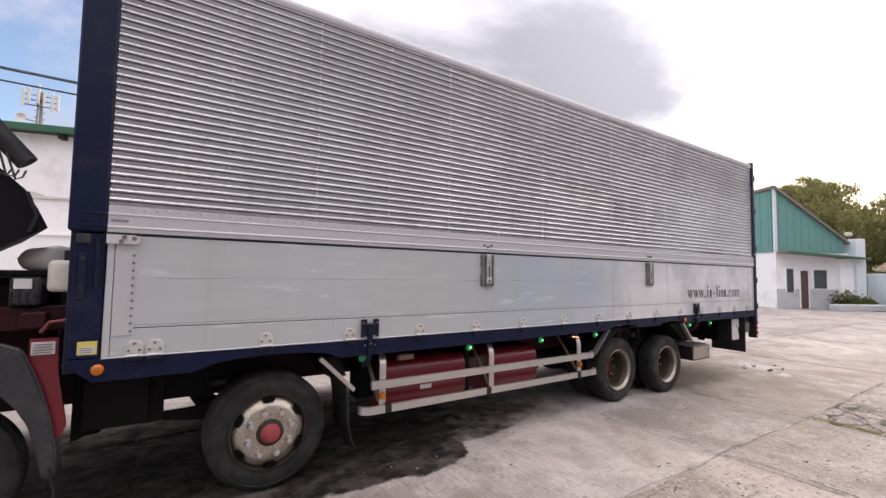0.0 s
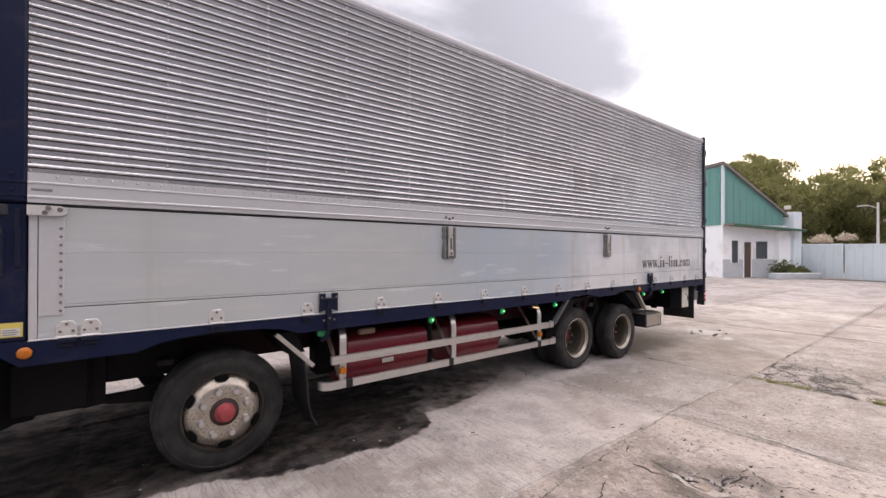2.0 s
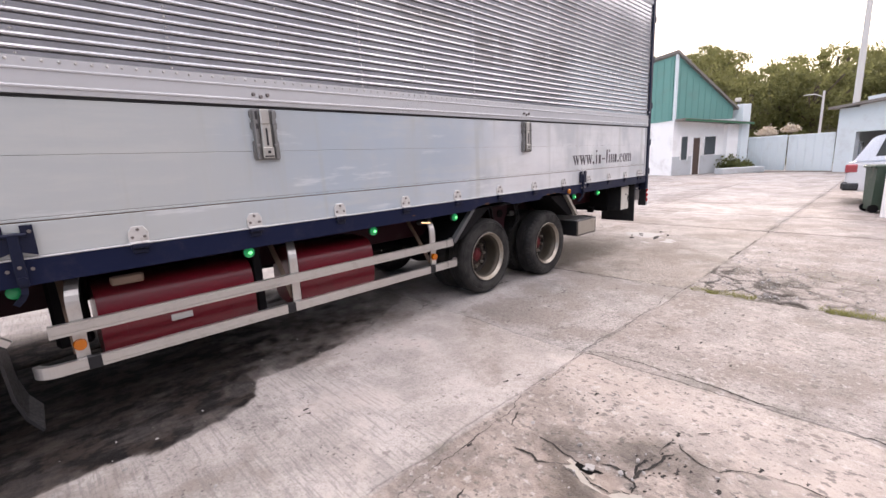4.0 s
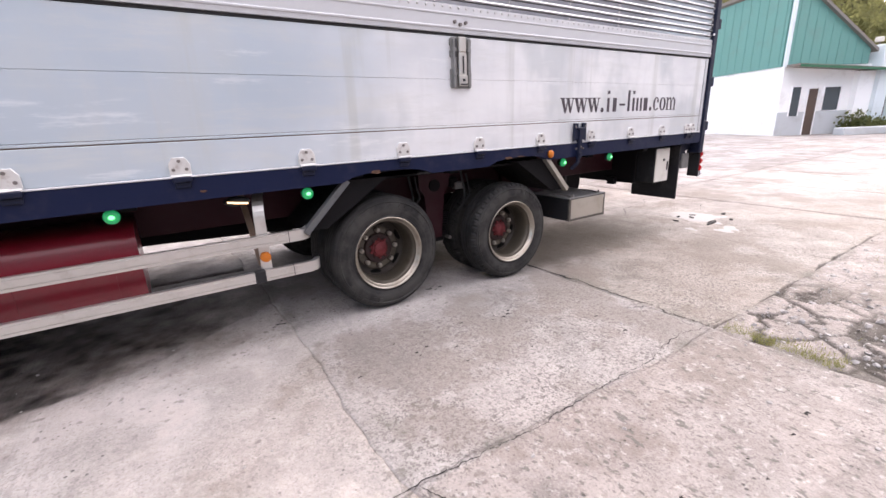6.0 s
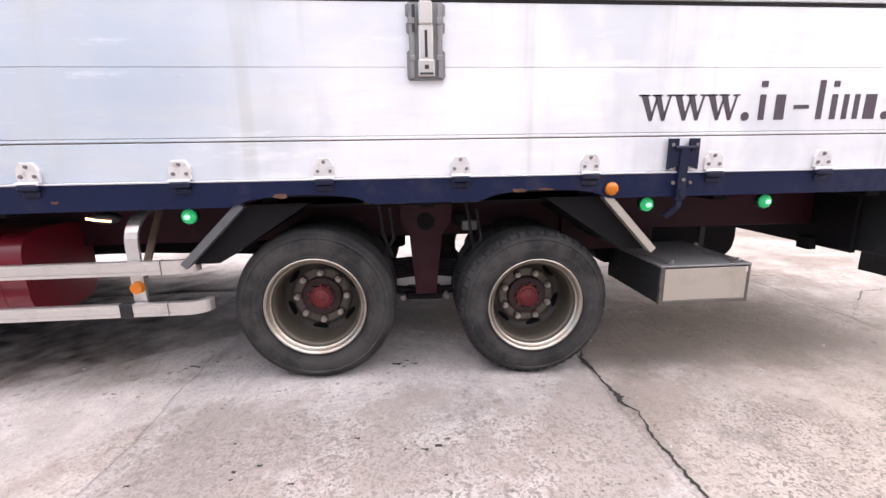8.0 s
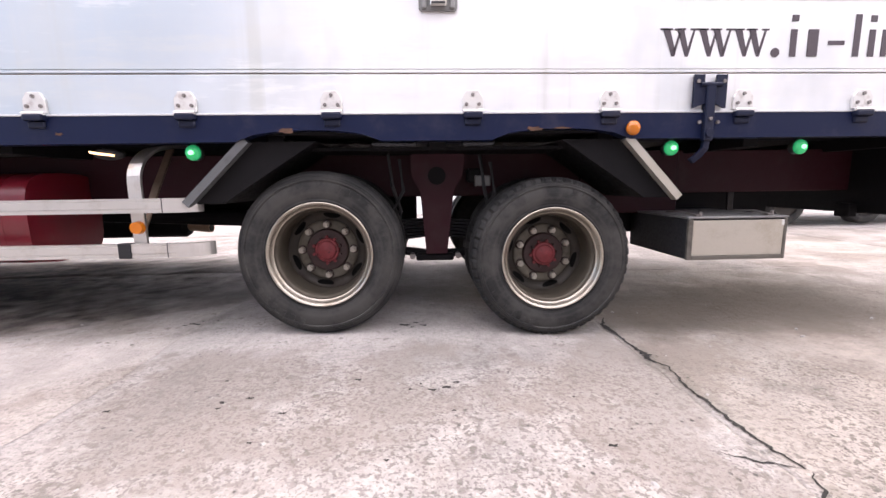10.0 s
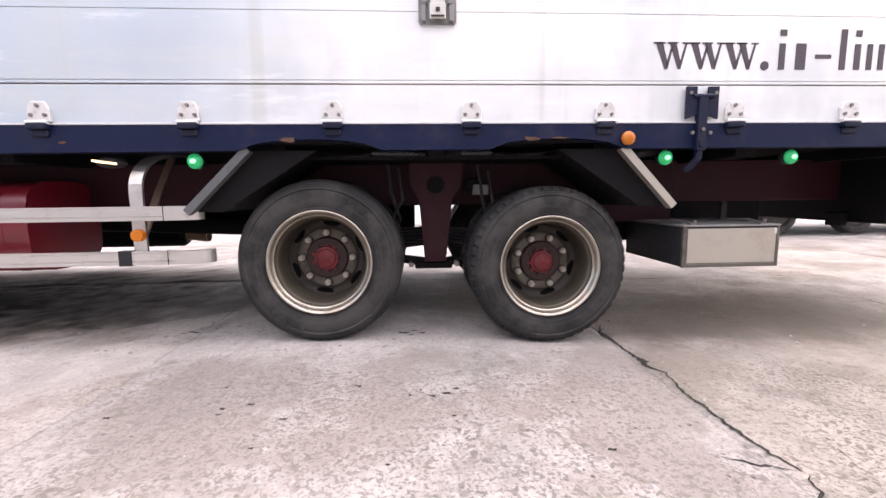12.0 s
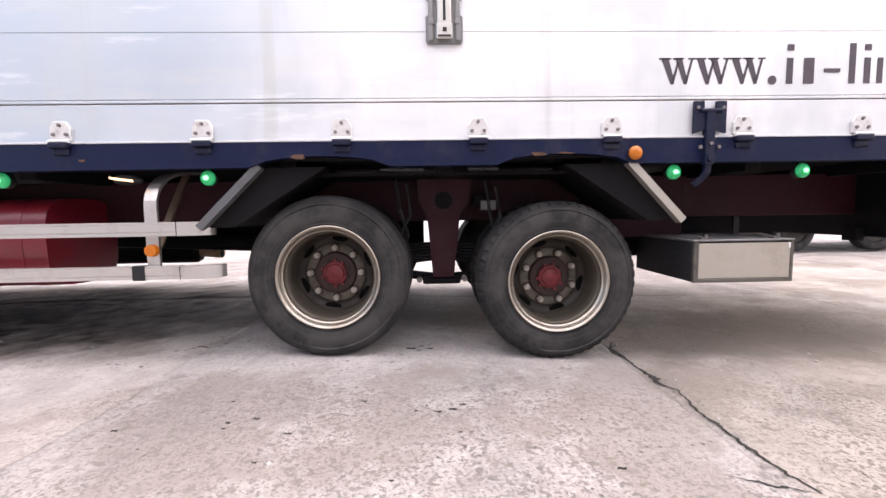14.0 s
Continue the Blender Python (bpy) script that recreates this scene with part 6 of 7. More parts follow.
for x in (-2.905, -0.30):
    r_ = part("reflector", cyl(bmesh.new(), (x, 0.055, 0.63), (x, 0.03, 0.63), 0.032, 16, 0.028), m_amber, guard, "round amber reflector", smooth=True)


# fuel tanks, rounded boxes
def tank(x0, x1, label):
    prof = []
    for k in range(24):
        a = 2 * math.pi * k / 24
        c_, s_ = math.cos(a), math.sin(a)
        prof.append((0.42 + 0.25 * math.copysign(abs(c_) ** 0.55, c_), 0.665 + 0.235 * math.copysign(abs(s_) ** 0.55, s_)))
    t = part("fuel_tank", prism(bmesh.new(), prof, x0, x1, "x"), m_red, truck, label, smooth=True)
    for x in (x0 + 0.14, x1 - 0.14):
        pr = [(0.42 + (y - 0.42) * 1.008, 0.665 + (z - 0.665) * 1.010) for y, z in prof]
        part("tank_band", prism(bmesh.new(), pr, x - 0.02, x + 0.02, "x"), m_red, t, smooth=True)
    return t


ta = tank(-2.80, -1.92, "dirty red fuel tank with an amber side lamp")
part("side_lamp", a_box(-2.72, -2.56, 0.10, 0.16, 0.90, 0.955, 0.01), m_tank_strap, ta, "dull amber lamp")
part("tank_label", a_box(-2.45, -2.33, 0.163, 0.172, 0.60, 0.64), m_paper, ta)
tb = tank(-1.58, -0.90, "red fuel tank, shinier at the end")
part("battery_tray", a_box(-3.0, -2.82, 0.40, 0.58, 0.52, 0.98, 0.02), m_black, truck)
part("tank_bracket", a_box(-1.90, -1.84, 0.20, 0.6, 0.5, 1.0, 0.01), m_black, truck)
muf = part("silencer", cyl(bmesh.new(), (-2.2, 2.28, 0.425), (-1.27, 2.28, 0.425), 0.092, 20), m_black, truck, "black silencer with a brown tailpipe", smooth=True)
part("end_cap", cyl(bmesh.new(), (-1.27, 2.28, 0.425), (-1.23, 2.28, 0.425), 0.090, 20, 0.066), m_black, muf, smooth=True)
part("tailpipe", tube(bmesh.new(), [(-1.24, 2.28, 0.445), (-1.16, 2.275, 0.441), (-1.02, 2.26, 0.427)], 0.054, 14), m_exhaust, muf, "brown exhaust tailpipe", smooth=True)
# black disc paints the shade inside the pipe
part("pipe_mouth", cyl(bmesh.new(), (-1.021, 2.26, 0.427), (-1.016, 2.26, 0.4267), 0.046, 14), m_void, muf)
for x in (-2.0, -1.5):
    part("hanger_strap", strap(bmesh.new(), [(x, 2.28, 0.51), (x, 2.28, 1.05)], 0.05, 0.008), m_black, muf)

# metal box behind the rear wheels and what hangs by it
tbx = part("tool_box", a_box(2.38, 2.895, 0.062, 0.66, 0.415, 0.622, 0.004), m_plastic, truck, "black box with a bare steel front")
part("box_front", a_box(2.404, 2.880, 0.054, 0.066, 0.434, 0.614, 0.002), m_plate, tbx, "brushed steel front plate")
for x0, x1, z0, z1 in ((2.378, 2.403, 0.413, 0.622), (2.881, 2.897, 0.413, 0.622), (2.403, 2.881, 0.413, 0.432)):
    part("front_edge", a_box(x0, x1, 0.052, 0.070, z0, z1, 0.002), m_edge, tbx, "dark dirty steel edge")
part("box_lid", a_box(2.374, 2.901, 0.050, 0.67, 0.623, 0.633, 0.003), m_dull, tbx)
part("edge_chip", a_box(2.868, 2.880, 0.0505, 0.056, 0.585, 0.612, 0.002), m_paper, tbx, "small pale chip")
for x in (2.44, 2.82):
    clip = part("lid_clip", strap(bmesh.new(), [(x, 0.08, 0.638), (x - 0.02, 0.17, 0.653), (x - 0.05, 0.27, 0.648)], 0.02, 0.01), m_bolt, tbx)
    part("clip_bolt", cyl(bmesh.new(), (x + 0.02, 0.09, 0.628), (x + 0.02, 0.09, 0.658), 0.008, 8), m_bolt, clip)
# black tank between the rails, its end rounded below
bm = prism(bmesh.new(), [(2.30, 0.76), (3.31, 0.76), (3.31, 0.62), (3.29, 0.55), (3.24, 0.505), (3.16, 0.49), (2.36, 0.49), (2.30, 0.55)], 0.69, 1.15)
bmesh.ops.bevel(bm, geom=bm.edges[:], offset=0.01, segments=2, affect="EDGES")
sp = part("spare_tank", bm, m_black, truck, "black under-frame tank")
for x in (2.55, 3.05):
    part("tank_strap", a_box(x - 0.02, x + 0.02, 0.68, 0.70, 0.484, 0.74, 0.003), m_plastic, sp)
part("tank_tap", cyl(bmesh.new(), (3.0, 0.66, 0.60), (3.0, 0.69, 0.60), 0.018, 8), m_bolt, sp)
part("rail_stiffener", a_box(2.46, 2.52, 0.575, 0.598, 0.66, 1.0, 0.004), m_maroon, truck)
part("lift_beam", a_box(3.76, 3.80, 0.30, 2.25, 0.60, 1.0, 0.006), m_black, truck, "dark cross plate of the tail lift")
part("beam_lug", a_box(3.70, 3.76, 0.52, 0.62, 0.575, 0.66, 0.006), m_black, truck)
cbx = part("control_box", a_box(3.80, 4.075, 0.10, 0.42, 0.615, 0.995, 0.008), m_plastic, truck, "dark tail-lift control box with a pale door")
part("box_door", a_box(3.81, 4.065, 0.09, 0.103, 0.625, 0.985, 0.004), m_white_plastic, cbx, "pale door with a small handle")
part("door_handle", a_box(4.02, 4.035, 0.08, 0.092, 0.74, 0.84, 0.003), m_seal, cbx)
part("door_lock", cyl(bmesh.new(), (3.955, 0.091, 0.86), (3.955, 0.08, 0.86), 0.012, 10), m_seal, cbx)
part("mudflap", a_box(4.20, 4.22, 0.05, 0.61, 0.395, 1.0, 0.004), m_plastic, truck, "large black rear mudflap")
part("step_plate", a_box(4.33, 4.47, 0.08, 0.36, 0.73, 0.90, 0.01), m_dull, truck)
part("tail_bracket", a_box(4.30, 4.42, 0.10, 0.16, 0.82, 1.0, 0.008), m_blue_dull, truck)

# engine bay and tilted cab at the front
bm = prism(bmesh.new(), [(-5.14, 1.93), (-5.19, 2.04), (-5.25, 2.15), (-5.36, 2.26), (-5.8, 2.47), (-7.0, 2.95), (-7.6, 2.2), (-6.2, 1.5), (-5.6, 1.72), (-5.34, 1.80)], 0.12, 2.35)
for v in bm.verts:
    v.co.x -= (v.co.y - 0.12) * 0.24
part("cab_floor", bm, m_black, truck, "black underside of the tilted cab")
part("cab_edge", strap(bmesh.new(), [(-5.24, 0.10, 2.14), (-5.19, 0.10, 2.0), (-5.22, 0.10, 1.90)], 0.02, 0.01), m_plastic, truck)
part("air_intake", tube(bmesh.new(), [(-5.7, 0.16, 2.86), (-5.48, 0.15, 2.59), (-5.36, 0.14, 2.44), (-5.255, 0.14, 2.315)], 0.056, 16), m_plastic, truck, "black air intake hose", smooth=True)
for k in range(3):
    part("wire", tube(bmesh.new(), [(-5.40 + 0.03 * k, 0.1, 2.36), (-5.37 + 0.04 * k, 0.08, 2.24 - 0.02 * k), (-5.33 + 0.035 * k, 0.08, 2.22), (-5.31 + 0.03 * k, 0.09, 2.26)], 0.006, 6), m_cable, truck)
part("coolant_tank", a_box(-5.135, -5.005, 0.14, 0.34, 1.54, 1.735, 0.03, None, 3), m_white_plastic, truck, "white plastic coolant tank", smooth=True)
part("tank_cap", cyl(bmesh.new(), (-5.04, 0.22, 1.73), (-5.04, 0.22, 1.80), 0.03, 12), m_plastic, truck)
bm = bmesh.new()
g = bmesh.ops.create_icosphere(bm, subdivisions=3, radius=0.16, matrix=Matrix.Translation((-5.14, 0.36, 1.74)) @ Matrix.Diagonal((0.95, 0.9, 0.55, 1)))
for v in g["verts"]:
    v.co += Vector(noise.noise_vector(v.co * 11)) * 0.035
part("plastic_sheet", bm, m_bag, truck, "crumpled grey plastic sheet", smooth=True)
bx = part("battery_box", a_box(-5.30, -5.16, 0.16, 0.42, 1.46, 1.63, 0.012), m_fender, truck, "grey battery box")
part("box_label", a_box(-5.28, -5.20, 0.153, 0.162, 1.56, 1.62), m_paper, bx)
for k in range(4):
    part("box_rib", a_box(-5.295 + 0.035 * k, -5.283 + 0.035 * k, 0.15, 0.165, 1.46, 1.54, 0.002), m_plastic, bx)
part("engine_block", a_box(-6.2, -5.12, 0.5, 1.95, 0.9, 1.62, 0.05), m_maroon, truck, "dark maroon engine block")
part("engine_frame", a_box(-6.3, -5.03, 0.20, 0.30, 1.30, 1.45, 0.01), m_maroon, truck)
part("engine_mount", a_box(-5.24, -5.12, 0.12, 0.22, 1.32, 1.42, 0.01), m_maroon, truck)
part("lever", tube(bmesh.new(), [(-5.14, 0.12, 1.30), (-5.10, 0.11, 1.36), (-5.03, 0.11, 1.37)], 0.012, 8), m_red, truck)
part("battery_lid", a_box(-5.5, -5.13, 0.22, 0.5, 1.63, 1.67, 0.01), m_black, truck)
part("wheel_arch_panel", prism(bmesh.new(), [(-5.19, 1.26), (-5.06, 1.26), (-5.05, 1.05), (-5.0, 0.72), (-5.02, 0.66), (-5.05, 0.66), (-5.12, 0.9), (-5.19, 1.15)], 0.14, 0.18), m_red, truck, "red wheel-arch panel with a data plate")
part("data_plate", a_box(-5.18, -5.07, 0.128, 0.143, 1.165, 1.24, 0.002), m_paper, truck)
for k in range(4):
    part("text_bar", a_box(-5.172, -5.09 + 0.008 * (k % 2), 0.124, 0.13, 1.175 + 0.016 * k, 1.181 + 0.016 * k), m_inkgrey, truck)
pts = [(-5.62, 0.23, 1.20), (-5.40, 0.23, 1.215), (-5.28, 0.23, 1.16), (-5.18, 0.23, 1.0), (-5.11, 0.23, 0.80), (-5.07, 0.23, 0.60), (-5.055, 0.23, 0.46)]
part("front_fender", strap(bmesh.new(), pts, 0.26, 0.05, (0, 1, 0)), m_fender, truck, "grey plastic front mudguard", smooth=True)
arc = [(-5.31, 1.255), (-5.215, 1.215), (-5.16, 1.09), (-5.11, 0.95), (-5.065, 0.79), (-5.03, 0.60), (-5.035, 0.43), (-5.09, 0.435), (-5.125, 0.60), (-5.17, 0.76), (-5.23, 0.87), (-5.31, 0.965), (-5.45, 1.04), (-5.62, 1.06), (-5.62, 1.24), (-5.45, 1.265)]
bm = prism(bmesh.new(), arc, 0.095, 0.125)
bmesh.ops.bevel(bm, geom=bm.edges[:], offset=0.014, segments=3, affect="EDGES")
part("fender_skirt", bm, m_fender, truck, "scuffed grey plastic mudguard skirt", smooth=True)
part("front_flap", strap(bmesh.new(), [(-5.06, 0.23, 0.50), (-5.03, 0.23, 0.36), (-5.03, 0.23, 0.22)], 0.3, 0.012, (0, 1, 0)), m_plastic, truck)
child("tyre", t_front, truck, (-5.62, 0.12, 0.475))
part("frame_plate", prism(bmesh.new(), [(-5.0, 1.0), (-4.49, 1.0), (-4.49, 0.61), (-4.60, 0.60), (-4.68, 0.618), (-4.82, 0.63), (-4.85, 0.585), (-4.93, 0.578), (-4.96, 0.56), (-5.0, 0.55)], 0.36, 0.55), m_black, truck)
part("frame_plate", a_box(-4.49, -4.02, 0.42, 0.48, 0.735, 1.0, 0.004), m_black, truck)
part("frame_plate", prism(bmesh.new(), [(-4.49, 0.585), (-4.3, 0.56), (-3.95, 0.535), (-3.95, 0.66), (-4.10, 0.72), (-4.22, 0.67), (-4.30, 0.645), (-4.49, 0.64)], 0.42, 0.48), m_black, truck)
part("step_bracket", a_box(-4.22, -4.12, 0.12, 0.3, 0.86, 0.90, 0.01), m_black, truck)

# ---- parked truck beyond ----
other = thing("parked_truck", "dark dusty truck parked beyond, only its lower side seen", "truck")
part("cargo_box", a_box(6.2, 12.0, 5.0, 7.4, 0.55, 3.2, 0.03), m_truck2, other, "dull brown cargo side")
part("side_skirt", a_box(6.25, 11.9, 4.98, 5.03, 0.42, 0.62, 0.01), m_black, other)
part("step_bar", a_box(6.4, 11.8, 4.94, 4.98, 0.42, 0.46, 0.005), m_dull, other)
for x in (7.3, 8.75, 10.9):
    w = part("wheel", lathe(bmesh.new(), (0, 0, 0), [(0.03, 0.22), (0.05, 0.2), (0.07, 0.06), (0.06, 0.0)], 24), m_rim_in, other, at=(x, 5.06, 0.40), smooth=True)
    o = child("tyre", t_rib, w)
    o.scale = (0.9, 1, 0.9)

# ---- buildings ----
# added wall, never in view; the wing's ribs reflect its grey
tagged(part("reflected_wall", a_box(-26, 52, -12.6, -12.2, -0.05, 7.5), m_back), "unseen plain grey wall added behind the path for reflections", "wall", kind="structure")
def building_frame(name, label, x, y, deg):
    return thing(name, label, "building", m=pose(x, y, 0, 0, 0, deg))


# long white shed behind the truck
shed = building_frame("white_shed", "long white rendered shed with a green roof edge", -8.1, 12.2, -15)
part("wall", a_box(-14, 12.2, 0, 0.25, -0.05, 5.36), m_wall, shed, "stained white rendered wall")
part("end_wall", a_box(11.95, 12.2, 0.25, 9.0, -0.05, 5.36), m_wall, shed)
part("fascia", a_box(-14.3, 12.5, -0.35, -0.25, 5.26, 5.44, 0.01), m_greentrim, shed, "green metal fascia")
part("roof", a_box(-14.3, 12.5, -0.25, 9.0, 5.36, 5.43), m_greentrim, shed)
part("soffit", a_box(-14.3, 12.5, -0.25, 0.0, 5.26, 5.30), m_dark, shed)
for k in range(16):
    part("rafter", a_box(-14 + 1.7 * k, -13.88 + 1.7 * k, -0.25, 0, 5.14, 5.26), m_dark, shed)
part("ledge", a_box(-14, 12.2, -0.06, 0, 2.55, 2.62, 0.01), m_wall, shed)
part("conduit", a_box(0.4, 6.0, -0.06, 0.0, 3.52, 3.60, 0.01), m_pole, shed, "grey conduit")
part("conduit_bracket", strap(bmesh.new(), [(0.35, -0.05, 3.66), (0.8, -0.05, 3.68), (1.0, -0.05, 3.60)], 0.04, 0.03, (0, 1, 0)), m_pole, shed)

# tall teal and white house in the corner of the yard
house = building_frame("gate_house", "teal-clad gable house with white lower walls by the gate", 26.3, 6.95, -30)
house.matrix_basis = house.matrix_basis @ Matrix.Diagonal((0.77, 1, 1, 1))
part("lower_wall", a_box(0, 6.2, 0, 0.25, -0.05, 3.35), m_wall, house, "white rendered wall, grey below")
part("side_wall", a_box(0.0, 0.25, 0.25, 14, -0.05, 3.35), m_wall, house, "white side wall")
part("plinth", a_box(-0.0, 6.2, -0.04, 0.0, -0.05, 1.15), m_wall_low, house)
part("gable", prism(bmesh.new(), [(0, 3.35), (5.6, 3.35), (5.6, 4.05), (0, 7.1)], -0.06, 0.2), m_teal, house, "teal sheet gable")
part("side_cladding", a_box(-0.06, 0.2, 0.2, 14, 3.35, 7.1), m_teal, house, "teal sheet side")
for k in range(22):
    part("cladding_seam", a_box(-0.085, -0.06, 0.4 + 0.62 * k, 0.44 + 0.62 * k, 3.38, 7.05), m_teal, house)
for k in range(9):
    x = 0.3 + 0.6 * k
    part("cladding_seam", a_box(x, x + 0.03, -0.08, -0.06, 3.38, 7.0 - 0.545 * x), m_teal, house)
part("corner_trim", a_box(-0.1, 0.06, -0.1, 0.06, 3.3, 7.15), m_gate, house)
part("verge", prism(bmesh.new(), [(-0.2, 7.2), (5.9, 3.88), (5.9, 4.02), (-0.2, 7.36)], -0.25, 14), m_roof, house, "weathered sheet roof edge")
part("canopy", prism(bmesh.new(), [(0, 3.30), (6.6, 2.98), (6.6, 3.06), (0, 3.40)], -0.9, 0.0), m_roof, house, "thin canopy over the door")
part("canopy_edge", prism(bmesh.new(), [(0, 3.24), (6.6, 2.92), (6.6, 3.02), (0, 3.36)], -0.94, -0.9), m_greentrim, house)
for x0, x1, z0, z1, mm, nm in ((0.75, 1.35, 0.95, 2.35, m_pane, "window"), (1.9, 2.55, 0.0, 2.25, m_door, "door"), (3.0, 4.1, 1.2, 2.3, m_pane, "window"), (5.4, 5.75, 1.3, 2.3, m_pane, "window")):
    w = part(nm, a_box(x0, x1, -0.055, 0.02, z0, z1, 0.01), mm, house)
    for a, b in ((x0 - 0.06, x0), (x1, x1 + 0.06)):
        part("frame", a_box(a, b, -0.08, 0.0, z0, z1 + 0.06), m_wall, w)
part("side_wing", a_box(4.9, 6.2, -0.3, 0.0, 0, 3.0), m_wall, house)
pillar = part("pillar", a_box(6.0, 6.8, -0.5, 0.3, -0.05, 4.2, 0.03), m_gate, house, "pale gate pillar")

planter = tagged(part("planter", a_box(0, 3.2, -1.5, -0.9, -0.02, 0.35, 0.04), m_wall_low), "low stone planter beside the house", "planter")
planter.matrix_basis = pose(28.0, 5.7, 0, 0, 0, -30)


# gate and the building beside it
gate = thing("yard_gate", "closed pale blue sheet-metal yard gate", "gate", m=pose(31.5, 4.1, 0, 0, 0, -120))
for k in range(-1, 2):
    lf = part("gate_leaf", a_box(0.05 + 2.6 * k, 2.55 + 2.6 * k, -0.03, 0.03, 0.05, 2.15 - 0.03 * k, 0.01), m_gate, gate)
    for j in range(6):
        part("stiffener", a_box(0.1 + 2.6 * k + 0.47 * j, 0.14 + 2.6 * k + 0.47 * j, -0.055, -0.03, 0.1, 2.1), m_gate, lf)
    part("top_bar", a_box(0.05 + 2.6 * k, 2.55 + 2.6 * k, -0.06, -0.03, 2.02, 2.1), m_gate, lf)

garage = building_frame("garage", "pale blue garage with a dark open bay and sheet roof", 28.9, -0.4, -120)
part("wall", a_box(0, 0.9, 0, 0.3, -0.05, 3.3), m_gate, garage, "pale blue wall")
part("wall", a_box(6.5, 14, 0, 0.3, -0.05, 3.6), m_gate, garage)
part("lintel", a_box(0.9, 6.5, 0, 0.3, 2.05, 3.5), m_gate, garage, "pale blue front above the bay")
part("back_wall", a_box(0, 14, 5.0, 5.2, -0.05, 3.4), m_door, garage)
part("side_wall", a_box(0, 0.25, 0.3, 5.0, -0.05, 3.3), m_gate, garage)
part("roof", prism(bmesh.new(), [(-0.3, 3.3), (14.3, 4.3), (14.3, 4.45), (-0.3, 3.42)], -0.4, 5.4), m_roof, garage, "low sheet roof")
part("parapet", prism(bmesh.new(), [(1.2, 3.4), (14, 3.4), (14, 4.6), (1.2, 3.75)], 0.02, 0.12), m_gate, garage)

# poles, lamp, cables, mast
def pole(x, y, h, r, label):
    p = thing("utility_pole", label, "pole", m=pose(x, y, 0))
    part("shaft", cyl(bmesh.new(), (0, 0, -0.1), (0, 0, h), r, 12, r * 0.7), m_pole, p, smooth=True)
    return p


p1 = pole(36.5, 1.1, 5.0, 0.09, "slim grey lamp pole behind the gate")
part("lamp_arm", tube(bmesh.new(), [(0, 0, 4.6), (-0.5, 0.4, 4.8), (-1.0, 0.9, 4.75)], 0.03, 8), m_pole, p1)
p2 = pole(30.5, -0.9, 11, 0.17, "tall pale concrete utility pole")
part("crossarm", a_box(-0.9, 0.9, -0.06, 0.06, 10.0, 10.15), m_pole, p2)
mast = thing("antenna_mast", "lattice mast with white panel antennas on the skyline", "mast", m=pose(-12.6, 41.0, 0))
for dx, dy in ((-0.35, 0), (0.35, 0), (0, 0.5)):
    part("leg", cyl(bmesh.new(), (dx, dy, 0), (dx * 0.3, dy * 0.3, 15.3), 0.06, 8), m_tower, mast)
for k in range(14):
    z = 7.5 + 0.52 * k
    part("lacing", cyl(bmesh.new(), (-0.3, 0, z), (0.3, 0.0, z + 0.5), 0.035, 6), m_tower, mast)
for k in range(5):
    part("ring_bar", a_box(-1.0, 1.1, -0.2, -0.1, 14.1 + 0.4 * (k % 3), 14.15 + 0.4 * (k % 3)), m_tower, mast)
for k, (dx, z, h) in enumerate(((-0.95, 14.1, 1.5), (-0.62, 14.4, 1.2), (-0.1, 14.5, 1.5), (0.25, 14.3, 1.2), (0.72, 14.0, 1.5), (1.05, 14.1, 1.3))):
    part("panel_antenna", a_box(dx - 0.09, dx + 0.09, -0.3, -0.18, z - 0.2, z - 0.2 + h, 0.03), m_white_plastic, mast)
part("dish", lathe(bmesh.new(), (-0.95, -0.3, 13.0), [(0, 0.02), (-0.08, 0.2), (-0.14, 0.32)], 16), m_white_plastic, mast)
part("dish_arm", cyl(bmesh.new(), (-0.9, -0.2, 13.0), (0, 0, 12.9), 0.05, 6), m_tower, mast)
for k, dz in enumerate((0.0, 0.16, -0.28)):
    bm = bmesh.new()
    tube(bm, [(-40 + 4 * i, 22.0 - 0.35 * i + 0.3 * k, 10.0 + dz - 0.10 * i + 0.010 * (i - 10) ** 2) for i in range(21)], 0.035 if k != 1 else 0.02, 6)
    tagged(part("overhead_cable", bm, m_cable), "black overhead cable sagging across the sky", "cable", "overhead cables")

# ---- parked car ----
m_taillens = surface("dull_red_lens", (0.38, 0.07, 0.08), 0.2, 0.0, 0.1, 4.0, 60, 0.0)
car = thing("parked_suv", "silver sport utility vehicle parked across the yard", "car", m=pose(11.75, -2.0, 0))
low = [(0, 0.62), (0.02, 0.40), (0.25, 0.32), (0.52, 0.32), (0.60, 0.62), (0.80, 0.74), (1.05, 0.74), (1.25, 0.62), (1.33, 0.32), (3.05, 0.32), (3.13, 0.62), (3.33, 0.74), (3.6, 0.74), (3.8, 0.62), (3.88, 0.34), (4.45, 0.36), (4.5, 0.7), (4.4, 0.95), (3.35, 1.08), (0.03, 1.02)]
bm = prism(bmesh.new(), [(-y, z) for y, z in low], 0, 1.76, "x")
bmesh.ops.bevel(bm, geom=[e for e in bm.edges if abs(e.verts[0].co.x - e.verts[1].co.x) < 1e-4], offset=0.05, segments=2, affect="EDGES")
part("body", bm, m_car, car, smooth=True)
cabin = [(0.10, 1.02), (0.42, 1.62), (0.7, 1.70), (2.3, 1.68), (3.3, 1.06)]
bm = bmesh.new()
lo = [bm.verts.new((0.05, -y, z)) if z < 1.1 else bm.verts.new((0.16, -y, z)) for y, z in cabin]
